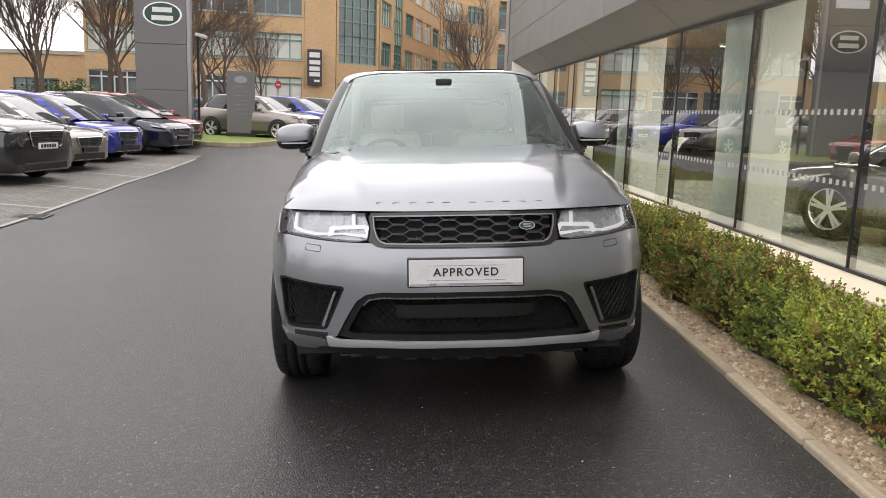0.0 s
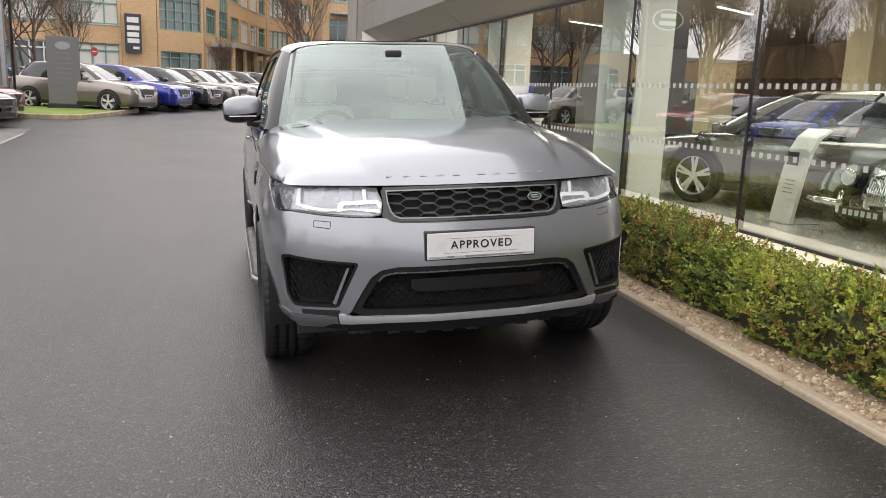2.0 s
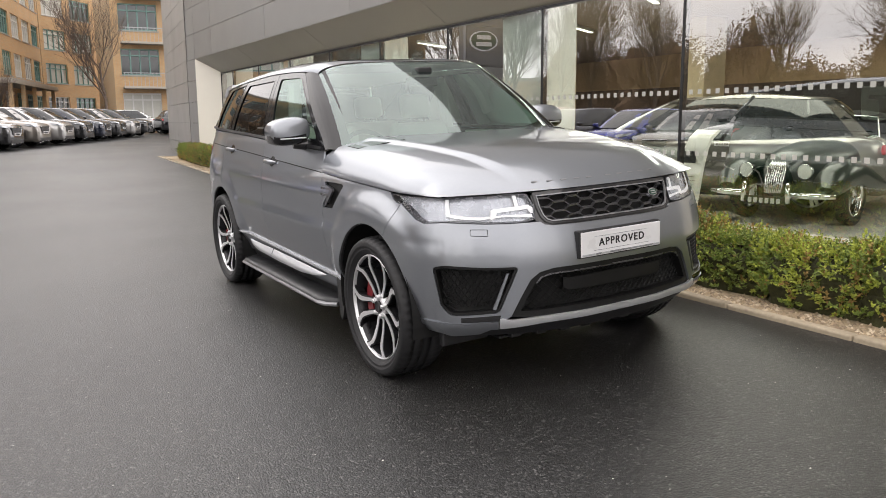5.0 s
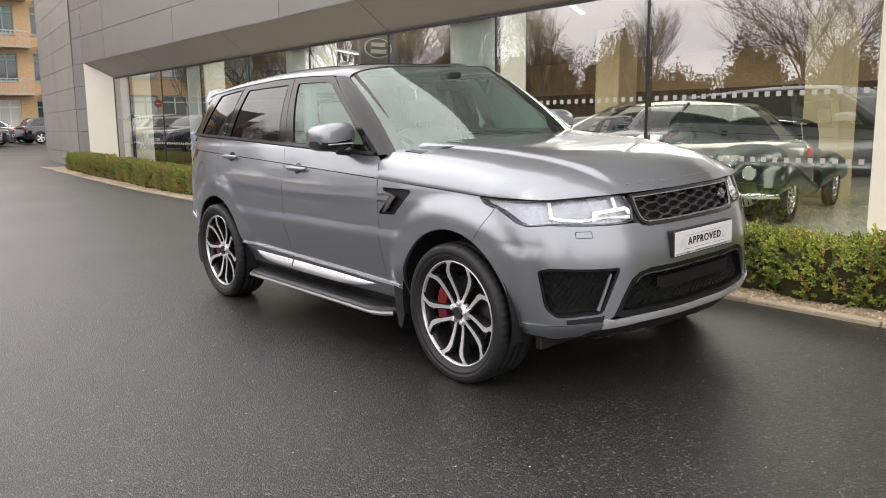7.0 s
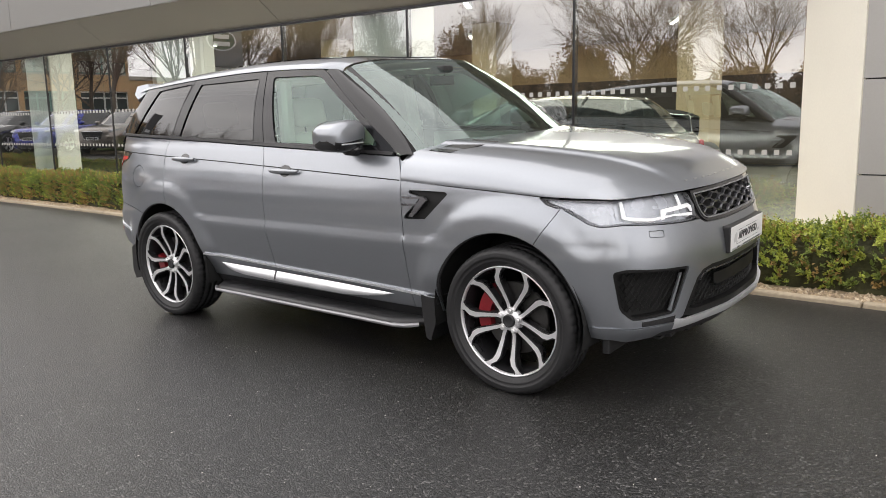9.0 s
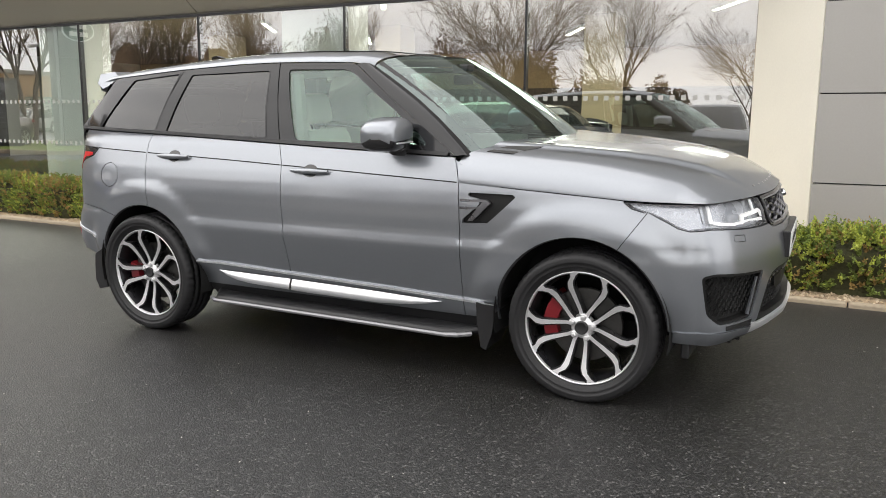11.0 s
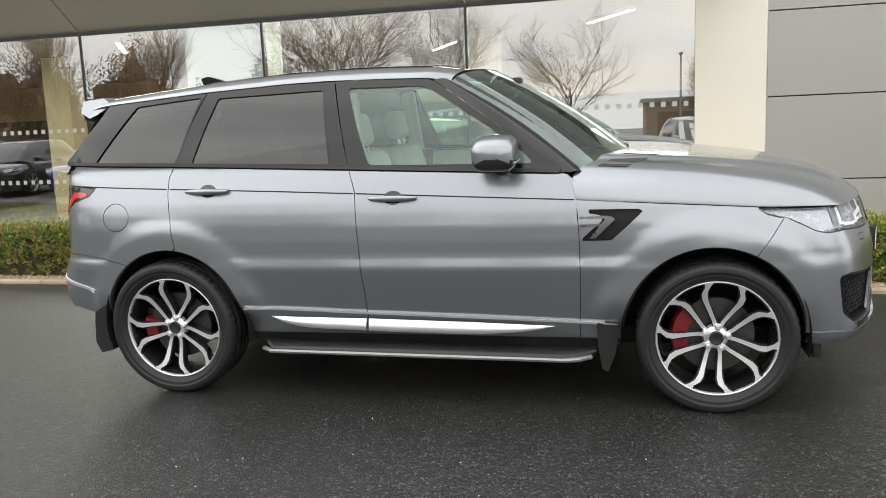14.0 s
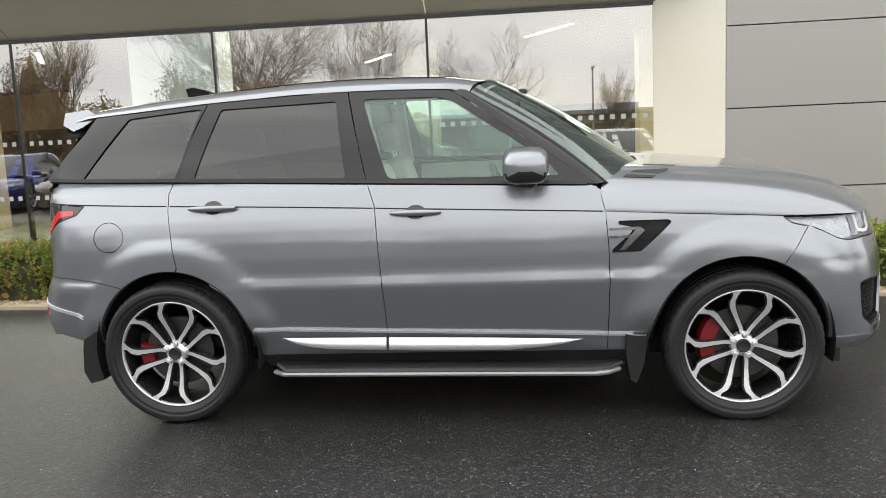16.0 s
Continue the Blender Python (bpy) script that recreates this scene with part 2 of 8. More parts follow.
TAN_WALL = mat("tan_inside_wall", (0.46, 0.32, 0.17), 0.7, var=0.10, scale=0.8)
BRICK = brick_mat("buff_brick", (0.60, 0.365, 0.175), (0.66, 0.44, 0.23), (0.50, 0.41, 0.28))
BRICK_PALE = brick_mat("pale_brick", (0.44, 0.30, 0.16), (0.48, 0.33, 0.19), (0.40, 0.33, 0.24))
FRAME_TEAL = mat("teal_window_frame", (0.17, 0.30, 0.27), 0.45, 0.2, var=0.08)
FRAME_WHITE = mat("white_window_frame", (0.66, 0.66, 0.64), 0.5, var=0.05)
PANE = mat("far_window_pane", (0.055, 0.075, 0.075), 0.06, var=0.5, scale=0.6, spec=0.9, rand=0.5)
BLIND = mat("pale_window_blind", (0.55, 0.55, 0.50), 0.5, var=0.15, scale=0.8, rand=0.25)
CONCRETE = mat("pale_concrete", (0.42, 0.39, 0.34), 0.8, var=0.15, scale=1.0)
BARK = mat("winter_bark", (0.125, 0.092, 0.070), 0.9, var=0.35, scale=8, bump=0.4)
LEAF = mat("box_leaf", (0.155, 0.21, 0.036), 0.6, var=0.35, scale=3.0, fine=30, rand=0.1)
LEAF_RUST = mat("rusty_leaf", (0.31, 0.20, 0.06), 0.65, var=0.35, scale=3.0, fine=30)
LEAF_LIME = mat("fresh_leaf", (0.37, 0.42, 0.06), 0.55, var=0.3, scale=3.0, fine=30)
TWIG_BROWN = mat("brown_twigs", (0.23, 0.155, 0.095), 0.9, var=0.45, scale=1.0, fine=14)
EVERGREEN = mat("evergreen_leaf", (0.030, 0.050, 0.018), 0.85, var=0.5, scale=1.0, fine=12)
PYLON_GREY = mat("pylon_grey", (0.155, 0.155, 0.157), 0.45, 0.2, var=0.05, scale=0.5)
SIGN_GREEN = mat("sign_green", (0.012, 0.055, 0.035), 0.35, var=0.05)
SIGN_WHITE = mat("sign_white", (0.72, 0.72, 0.70), 0.45, var=0.05)
SIGN_DARK = mat("sign_charcoal", (0.035, 0.036, 0.042), 0.45, var=0.08)
SIGN_RED = mat("sign_red", (0.40, 0.03, 0.03), 0.5)
STEEL = mat("galvanised_steel", (0.42, 0.43, 0.44), 0.4, 0.7, var=0.1)

# ---- mesh tools ----
def mesh(name, verts, faces, material, parent=None, label="", smooth=False, pose_m=None):
    me = bpy.data.meshes.new(name)
    me.from_pydata([tuple(v) for v in verts], [], [tuple(f) for f in faces])
    mats = material if isinstance(material, (list, tuple)) else [material]
    for k in mats:
        me.materials.append(k)
    if smooth:
        me.polygons.foreach_set("use_smooth", [True] * len(me.polygons))
    ob = new(name, me)
    if parent is not None:
        ob.parent = parent
    if pose_m is not None:
        ob.matrix_basis = pose_m
    if label:
        tagged(ob, label)
    return ob


def part(name, bm, material, parent=None, label="", smooth=False, pose_m=None):
    """Links a bmesh as one object, under parent where there is one."""
    me = bpy.data.meshes.new(name)
    bm.normal_update()
    bm.to_mesh(me)
    bm.free()
    mats = material if isinstance(material, (list, tuple)) else [material]
    for k in mats:
        me.materials.append(k)
    if smooth:
        me.polygons.foreach_set("use_smooth", [True] * len(me.polygons))
    ob = new(name, me)
    if parent is not None:
        ob.parent = parent
    if pose_m is not None:
        ob.matrix_basis = pose_m
    if label:
        tagged(ob, label)
    return ob


def thing(name, m, label, category, group="", kind=""):
    ob = new(name)
    ob.empty_display_size = 0.1
    ob.matrix_basis = m
    return tagged(ob, label, category, group, kind)


def share(name, ob, parent, m, label=""):
    """Another object on the mesh of ob."""
    o = new(name, ob.data)
    o.parent = parent
    o.matrix_basis = m
    if label:
        tagged(o, label)
    return o


def box(bm, x0, x1, y0, y1, z0, z1, bevel=0.0, m=None):
    vs = [bm.verts.new(p) for p in ((x0, y0, z0), (x1, y0, z0), (x1, y1, z0), (x0, y1, z0), (x0, y0, z1), (x1, y0, z1), (x1, y1, z1), (x0, y1, z1))]
    fs = [bm.faces.new([vs[i] for i in f]) for f in ((0, 3, 2, 1), (4, 5, 6, 7), (0, 1, 5, 4), (1, 2, 6, 5), (2, 3, 7, 6), (3, 0, 4, 7))]
    if bevel:
        es = list({e for f in fs for e in f.edges})
        r = bmesh.ops.bevel(bm, geom=es, offset=bevel, segments=2, profile=0.5, affect="EDGES")
        vs = list({v for f in r["faces"] for v in f.verts} | {v for v in vs if v.is_valid})
    if m is not None:
        for v in vs:
            v.co = m @ v.co
    return vs


def boxed(x0, x1, y0, y1, z0, z1, bevel=0.0, m=None):
    bm = bmesh.new()
    box(bm, x0, x1, y0, y1, z0, z1, bevel, m)
    return bm


def prism(bm, pts, lo, hi, axis="z"):
    """A solid from a 2D outline, from lo to hi along an axis."""
    def p3(a, b, c):
        return {"z": (a, b, c), "y": (a, c, b), "x": (c, a, b)}[axis]
    a = [bm.verts.new(p3(u, v, lo)) for u, v in pts]
    b = [bm.verts.new(p3(u, v, hi)) for u, v in pts]
    n = len(pts)
    fs = [bm.faces.new(a), bm.faces.new(b[::-1])]
    for i in range(n):
        fs.append(bm.faces.new((a[i], b[i], b[(i + 1) % n], a[(i + 1) % n])))
    bmesh.ops.recalc_face_normals(bm, faces=fs)
    return fs


def lathe(bm, prof, axis="x", n=48, m=None):
    """Turns (radius, height) pairs round an axis."""
    rings = []
    for r, h in prof:
        ring = []
        for i in range(n):
            a = 2 * math.pi * i / n
            c, s = r * math.cos(a), r * math.sin(a)
            p = Vector({"x": (h, c, s), "z": (c, s, h), "y": (c, h, s)}[axis])
            ring.append(bm.verts.new(m @ p if m is not None else p))
        rings.append(ring)
    for a, b in zip(rings, rings[1:]):
        for i in range(n):
            bm.faces.new((a[i], a[(i + 1) % n], b[(i + 1) % n], b[i]))
    return rings


def disc(bm, r, h, axis="x", n=32, m=None):
    vs = []
    for i in range(n):
        a = 2 * math.pi * i / n
        c, s = r * math.cos(a), r * math.sin(a)
        p = Vector({"x": (h, c, s), "z": (c, s, h), "y": (c, h, s)}[axis])
        vs.append(bm.verts.new(m @ p if m is not None else p))
    return bm.faces.new(vs)


def sweep(bm, pts, radius, n=6, closed=False, caps=True):
    """A tube along points; radius is one number or one for each point."""
    pts = [Vector(p) for p in pts]
    rad = radius if isinstance(radius, (list, tuple)) else [radius] * len(pts)
    rings, up = [], Vector((0.13, 0.21, 0.97))
    for i, p in enumerate(pts):
        a = pts[i - 1] if (i or closed) else p
        b = pts[(i + 1) % len(pts)] if (i + 1 < len(pts) or closed) else p
        d = (b - a)
        d = d.normalized() if d.length > 1e-9 else Vector((0, 0, 1))
        if abs(d.dot(up)) > 0.95:
            up = Vector((0.9, 0.3, 0.1))
        u = d.cross(up).normalized()
        w = u.cross(d)
        rings.append([bm.verts.new(p + rad[i] * (math.cos(2 * math.pi * k / n) * u + math.sin(2 * math.pi * k / n) * w)) for k in range(n)])
    pairs = list(zip(rings, rings[1:])) + ([(rings[-1], rings[0])] if closed else [])
    for a, b in pairs:
        for k in range(n):
            bm.faces.new((a[k], a[(k + 1) % n], b[(k + 1) % n], b[k]))
    if caps and not closed:
        bm.faces.new(rings[0][::-1])
        bm.faces.new(rings[-1])


def smoothstep(a, b, x):
    t = min(1.0, max(0.0, (x - a) / (b - a)))
    return t * t * (3 - 2 * t)


def inside(p, poly):
    x, y = p
    odd, j = False, len(poly) - 1
    for i in range(len(poly)):
        xi, yi = poly[i]
        xj, yj = poly[j]
        if (yi > y) != (yj > y) and x < (xj - xi) * (y - yi) / (yj - yi) + xi:
            odd = not odd
        j = i
    return odd


def resample(poly, step, closed=True):
    out = []
    n = len(poly)
    for i in range(n if closed else n - 1):
        a, b = poly[i], poly[(i + 1) % n]
        k = max(1, int(math.ceil(math.hypot(b[0] - a[0], b[1] - a[1]) / step)))
        out += [(a[0] + (b[0] - a[0]) * q / k, a[1] + (b[1] - a[1]) * q / k) for q in range(k)]
    if not closed:
        out.append(tuple(poly[-1]))
    return out


def area2(poly):
    return sum(poly[i - 1][0] * poly[i][1] - poly[i][0] * poly[i - 1][1] for i in range(len(poly)))


def shrink(poly, g):
    """Moves the outline inwards by g."""
    if area2(poly) < 0:
        poly = poly[::-1]
    out, n = [], len(poly)
    for i in range(n):
        a, b, c = Vector(poly[i - 1]), Vector(poly[i]), Vector(poly[(i + 1) % n])
        d1, d2 = (b - a), (c - b)
        if d1.length < 1e-7 or d2.length < 1e-7:
            out.append(tuple(b))
            continue
        d1.normalize()
        d2.normalize()
        n1, n2 = Vector((-d1.y, d1.x)), Vector((-d2.y, d2.x))
        k = n1 + n2
        k = k / max(0.35, k.dot(n1)) if k.length > 1e-6 else n1
        out.append(tuple(b + g * k))
    return out


def arc(cx, cy, r, a0, a1, n, ry=None):
    ry = r if ry is None else ry
    return [(cx + r * math.cos(radians(a0 + (a1 - a0) * i / n)), cy + ry * math.sin(radians(a0 + (a1 - a0) * i / n))) for i in range(n + 1)]


def rounded(poly, r, n=4):
    """The outline with its corners rounded."""
    out, m = [], len(poly)
    for i in range(m):
        a, b, c = Vector(poly[i - 1]), Vector(poly[i]), Vector(poly[(i + 1) % m])
        k = min(r, 0.45 * (a - b).length, 0.45 * (c - b).length)
        p, q = b + (a - b).normalized() * k, b + (c - b).normalized() * k
        for j in range(n + 1):
            t = j / n
            out.append(tuple((1 - t) ** 2 * p + 2 * t * (1 - t) * b + t * t * q))
    return out


def sheet(name, outline, lift, material, parent, step=0.05, holes=(), gap=0.0, thick=0.012, depth=0.0, label="", flip=False, smooth=True, rows=()):
    """A pressed panel: the outline, less its holes, is filled with triangles, laid on the surface lift(u, v, depth) and given a turned-in rim."""
    from mathutils.geometry import delaunay_2d_cdt
    if gap:
        outline = shrink(outline, gap)
        holes = [shrink(h, -gap) for h in holes]
    loops = [resample(outline, step)] + [resample(h, step) for h in holes]
    if rows:
        cut = []
        for lp in loops:
            out = []
            for i, a in enumerate(lp):
                b = lp[(i + 1) % len(lp)]
                out.append(a)
                hit = sorted((r - a[1]) / (b[1] - a[1]) for r in rows if (a[1] - r) * (b[1] - r) < -1e-9)
                out += [(a[0] + (b[0] - a[0]) * t, a[1] + (b[1] - a[1]) * t) for t in hit if 0.08 < t < 0.92]
            cut.append(out)
        loops = cut
    pts, edges, ends = [], [], []
    for lp in loops:
        k = len(pts)
        pts += lp
        ids = list(range(k, len(pts)))
        edges += [(ids[i], ids[(i + 1) % len(ids)]) for i in range(len(ids))]
        ends.append(ids)
    rimpts = np.array(pts)
    lo, hi = rimpts.min(0), rimpts.max(0)
    for u in np.arange(lo[0] + step * 0.5, hi[0], step):
        for v in sorted([w for w in np.arange(lo[1] + step * 0.5, hi[1], step) if all(abs(w - r) > 0.45 * step for r in rows)] + [r for r in rows if lo[1] < r < hi[1]]):
            if not inside((u, v), loops[0]) or any(inside((u, v), h) for h in loops[1:]):
                continue
            if np.min(np.hypot(rimpts[:, 0] - u, rimpts[:, 1] - v)) > (0.45 if v not in rows else 0.25) * step:
                pts.append((u, v))
    vo, eo, fo = delaunay_2d_cdt([Vector(p) for p in pts], edges, [], 0, 1e-6)[:3]
    faces = []
    for f in fo:
        c = (sum(vo[i][0] for i in f) / len(f), sum(vo[i][1] for i in f) / len(f))
        if inside(c, loops[0]) and not any(inside(c, h) for h in loops[1:]):
            faces.append(tuple(f)[::-1] if flip else tuple(f))
    verts = [lift(v[0], v[1], depth) for v in vo]
    used = {}
    for f in faces:
        for i in range(len(f)):
            used[(f[i], f[(i + 1) % len(f)])] = 1
    border = [(a, b) for a, b in used if (b, a) not in used]
    if thick:
        top, low = {}, {}
        for a, b in border:
            for k in (a, b):
                if k not in top:
                    top[k] = len(verts)
                    verts.append(lift(vo[k][0], vo[k][1], depth))
                    low[k] = len(verts)
                    verts.append(lift(vo[k][0], vo[k][1], depth + thick))
            faces.append((top[b], top[a], low[a], low[b]))
    ob = mesh(name, verts, faces, material, parent, label, smooth)
    if smooth:
        # normals of the true surface on the skin, flat ones on the rim
        e, count = 0.005, len(vo)
        skin = []
        for k in range(count):
            u, v = vo[k][0], vo[k][1]
            a = Vector(lift(u + e, v, depth)) - Vector(lift(u - e, v, depth))
            b = Vector(lift(u, v + e, depth)) - Vector(lift(u, v - e, depth))
            skin.append(a.cross(b).normalized())
        me = ob.data
        loops_n = []
        for p in me.polygons:
            on_skin = all(i < count for i in p.vertices)
            for i in p.vertices:
                if on_skin and skin[i].length > 0.5:
                    loops_n.append(skin[i] if skin[i].dot(p.normal) > 0 else -skin[i])
                else:
                    loops_n.append(p.normal.copy())
        me.normals_split_custom_set(loops_n)
    return ob


def grid(name, nu, nv, f, material, parent, label="", flip=False, closed_u=False):
    """A smooth surface f(u, v) over the unit square."""
    verts = [f(i / nu, j / nv) for i in range(nu + 1) for j in range(nv + 1)]
    w = nv + 1
    faces = []
    for i in range(nu):
        for j in range(nv):
            q = (i * w + j, (i + 1) * w + j, (i + 1) * w + j + 1, i * w + j + 1)
            faces.append(q[::-1] if flip else q)
    return mesh(name, verts, faces, material, parent, label, True)


def lettering(name, body, size, material, parent, m, label="", depth=0.002):
    """Raised letters in the built-in font, as a mesh."""
    cu = bpy.data.curves.new(name, "FONT")
    cu.body, cu.size, cu.extrude = body, size, depth
    cu.align_x, cu.align_y = "CENTER", "CENTER"
    cu.space_character = 1.22
    cu.offset = size * 0.016
    tmp = bpy.data.objects.new(name, cu)
    scene.collection.objects.link(tmp)
    bpy.context.view_layer.update()
    me = bpy.data.meshes.new_from_object(tmp.evaluated_get(bpy.context.evaluated_depsgraph_get()))
    bpy.data.objects.remove(tmp)
    me.materials.clear()
    me.materials.append(material)
    ob = new(name, me)
    ob.parent = parent
    ob.matrix_basis = m
    if label:
        tagged(ob, label)
    return ob

# ---- ground ----
SLOPE = 2.5  # degrees of crossfall beside the showroom


def ground_z(x, y=0.0):
    across = np.interp(x, (-60, -12, -7, -4, -2.6, -1, 1.5, 60), (0.20, 0.10, 0.02, -0.07, -0.068, 0.0, 0.11, 0.11))
    rise = np.interp(y, (9, 13, 17, 21, 25, 50, 110), (0.0, 0.02, 0.12, 0.23, 0.29, 0.50, 0.60))
    return float(across * (1 - min(1, max(0, (y - 10) / 15))) + rise)


def kerb_x(y):
    return 1.50 + 0.027 * y


def bay_x(y):
    return float(np.interp(y, (-30, 5.9, 10.8, 20, 40), (-3.6, -5.2, -5.6, -5.85, -6.4)))


gx = [-3000, -400, -120, -60, -30, -20, -12, -10, -8, -7, -6, -5, -4, -3.3, -2.6, -2, -1, 0, 1.0, 1.5, 4, 12, 30, 120, 400, 3000]
gy = [-3000, -400, -100, -40, -20, -10, 0, 9, 11, 13, 15, 17, 19, 21, 23, 25, 30, 45, 60, 90, 150, 400, 3000]
ground = mesh("ground", [(x, y, ground_z(x, y)) for x in gx for y in gy],
              [(i * len(gy) + j, (i + 1) * len(gy) + j, (i + 1) * len(gy) + j + 1, i * len(gy) + j + 1) for i in range(len(gx) - 1) for j in range(len(gy) - 1)], ASPHALT, smooth=True)
tagged(ground, "dark damp asphalt yard with fine pale stones", "ground", kind="structure")


def strip(name, edge_a, edge_b, dz, material, label, category, thick=0.0):
    """A sheet on the ground between two lines of (x, y)."""
    n = len(edge_a)
    v = [(x, y, ground_z(x, y) + dz) for x, y in edge_a] + [(x, y, ground_z(x, y) + dz) for x, y in edge_b]
    f = [(i, n + i, n + i + 1, i + 1) for i in range(n - 1)]
    if thick:
        v += [(x, y, ground_z(x, y) + dz - thick) for x, y in edge_a]
        f += [(i, i + 1, 2 * n + i + 1, 2 * n + i) for i in range(n - 1)]
    return tagged(mesh(name, v, f, material), label, category, kind="structure")


def xs(lo, hi, n):
    return [lo + (hi - lo) * i / n for i in range(n + 1)]


# block-paved bays
pv, pf = [], []
cols = 7
for y in xs(-22, 17.6, 24):
    for k in range(cols):
        x = bay_x(y) + (-13.0 - bay_x(y)) * k / (cols - 1)
        pv.append((x, y, ground_z(x, y) + 0.008))
for i in range(24):
    for k in range(cols - 1):
        a = i * cols + k
        pf.append((a, a + cols, a + cols + 1, a + 1))
paved_bays = tagged(mesh("paved_bays", pv, pf, PAVER), "grey block-paved parking bays beside the asphalt lane", "paving", kind="structure")
line_a = [(bay_x(y), y) for y in xs(-22, 16.4, 40)]
strip("bay_edge_line", line_a, [(x + 0.075, y) for x, y in line_a], 0.012, LINE_PAINT, "worn pale line along the parking bays", "road marking")
for k in range(11):
    y0 = -10.6 + 2.5 * k
    a = [(bay_x(y0) - 4.6 * q / 4, y0 + 1.0 * q / 4) for q in range(5)]
    strip("bay_line", [(x, y) for x, y in a], [(x, y + 0.09) for x, y in a], 0.012, LINE_PAINT, "worn pale line between two parking bays", "road marking")

# drain cover in the lane
drain = thing("drain_cover", pose(-5.28, 6.15, ground_z(-5.28) + 0.004, 0, 0, 6), "dark cast-iron drain cover set in the asphalt", "drain cover")
part("frame", boxed(-0.3, 0.3, -0.22, 0.22, -0.02, 0.004, 0.002), SATIN_BLACK, drain)
for k in range(6):
    part("grate_bar", boxed(-0.25, 0.25, -0.18 + k * 0.065, -0.145 + k * 0.065, 0.004, 0.009, 0.002), SATIN_BLACK, drain)

# lawn island with a stone kerb
isle = [(-13.0, 19.9), (-8.6, 17.9), (-6.2, 16.9), (-4.7, 17.0), (-4.0, 19.4), (-3.4, 22.6), (-4.2, 24.2), (-8.0, 25.0), (-13.0, 25.2)]
isle = rounded([(x - 0.6, y + 4.0) for x, y in isle], 0.9, 5)
lawn = tagged(sheet("lawn", shrink(isle, 0.14), lambda u, v, d=0.0: (u, v, ground_z(u, v) + 0.11 + 0.02 * noise.noise((u * 0.6, v * 0.6, 0)) - d), GRASS, None, 0.5, (), 0, 0.3), "short green lawn on a raised kerbed island", "lawn", kind="structure")
edge_pts = resample(isle, 0.9)
kerb_stone = None
lawn_kerb = tagged(new("lawn_kerb"), "low pale concrete kerb round the lawn", "kerb", kind="structure")
for i in range(len(edge_pts)):
    a, b = Vector(edge_pts[i]), Vector(edge_pts[(i + 1) % len(edge_pts)])
    d = (b - a)
    if d.length < 0.05:
        continue
    m = Matrix.Translation((a.x, a.y, ground_z(a.x, a.y))) @ Matrix.Rotation(math.atan2(d.y, d.x), 4, "Z") @ Matrix.Rotation(-math.atan2(ground_z(b.x, b.y) - ground_z(a.x, a.y), d.length), 4, "Y") @ Matrix.Diagonal((d.length / 0.9, 1, 1, 1))
    if kerb_stone is None:
        kerb_stone = part("kerb_stone", boxed(0.005, 0.895, 0.0, 0.15, -0.05, 0.14, 0.02), STONE_EDGE, lawn_kerb, pose_m=m)
    else:
        share("kerb_stone", kerb_stone, lawn_kerb, m)

# ---- planting strip beside the showroom ----
ys = xs(-12, 22, 34)
strip("gravel_bed", [(kerb_x(y) + 0.10, y) for y in ys], [(3.5, y) for y in ys], 0.02, GRAVEL, "buff gravel bed under the hedge", "gravel")
edging = tagged(new("kerb_edging"), "pale concrete edging between asphalt and gravel", "kerb", kind="structure")
first = None
for k in range(38):
    y = -12 + 0.9 * k
    m = pose(kerb_x(y), y, ground_z(1.5, y) + random.uniform(-0.004, 0.004), 0, 0, -1.55)
    if first is None:
        first = part("edging_stone", boxed(0.02, 0.095, 0.004, 0.896, -0.12, 0.036, 0.014), STONE_EDGE, edging, pose_m=m)
    else:
        share("edging_stone", first, edging, m)

# ---- showroom front ----
GX, GZ0, GZ1 = 3.524, 0.315, 2.725   # glass plane, foot and head
FLOOR_Z = 0.127   # showroom floor
FX, FZ0, FZ1, FZ2, FZ3 = 2.965, 3.17, 3.89, 4.64, 7.30   # outer face, its joints and the roof edge
MY = [-0.285] + [2.025 + 2.318 * k for k in range(8)] + [19.45]
bm = bmesh.new()
box(bm, 3.05, 3.60, -0.9, 20.2, 0.0, GZ0 - 0.03, 0.01)
tagged(part("plinth", bm, mat("cream_concrete", (0.56, 0.50, 0.39), 0.7, var=0.07, scale=1.5, bump=0.04)), "cream concrete plinth under the showroom glass", "plinth", kind="structure")
MARKER = mat("frosted_square", (0.42, 0.42, 0.40), 0.7, var=0.05)
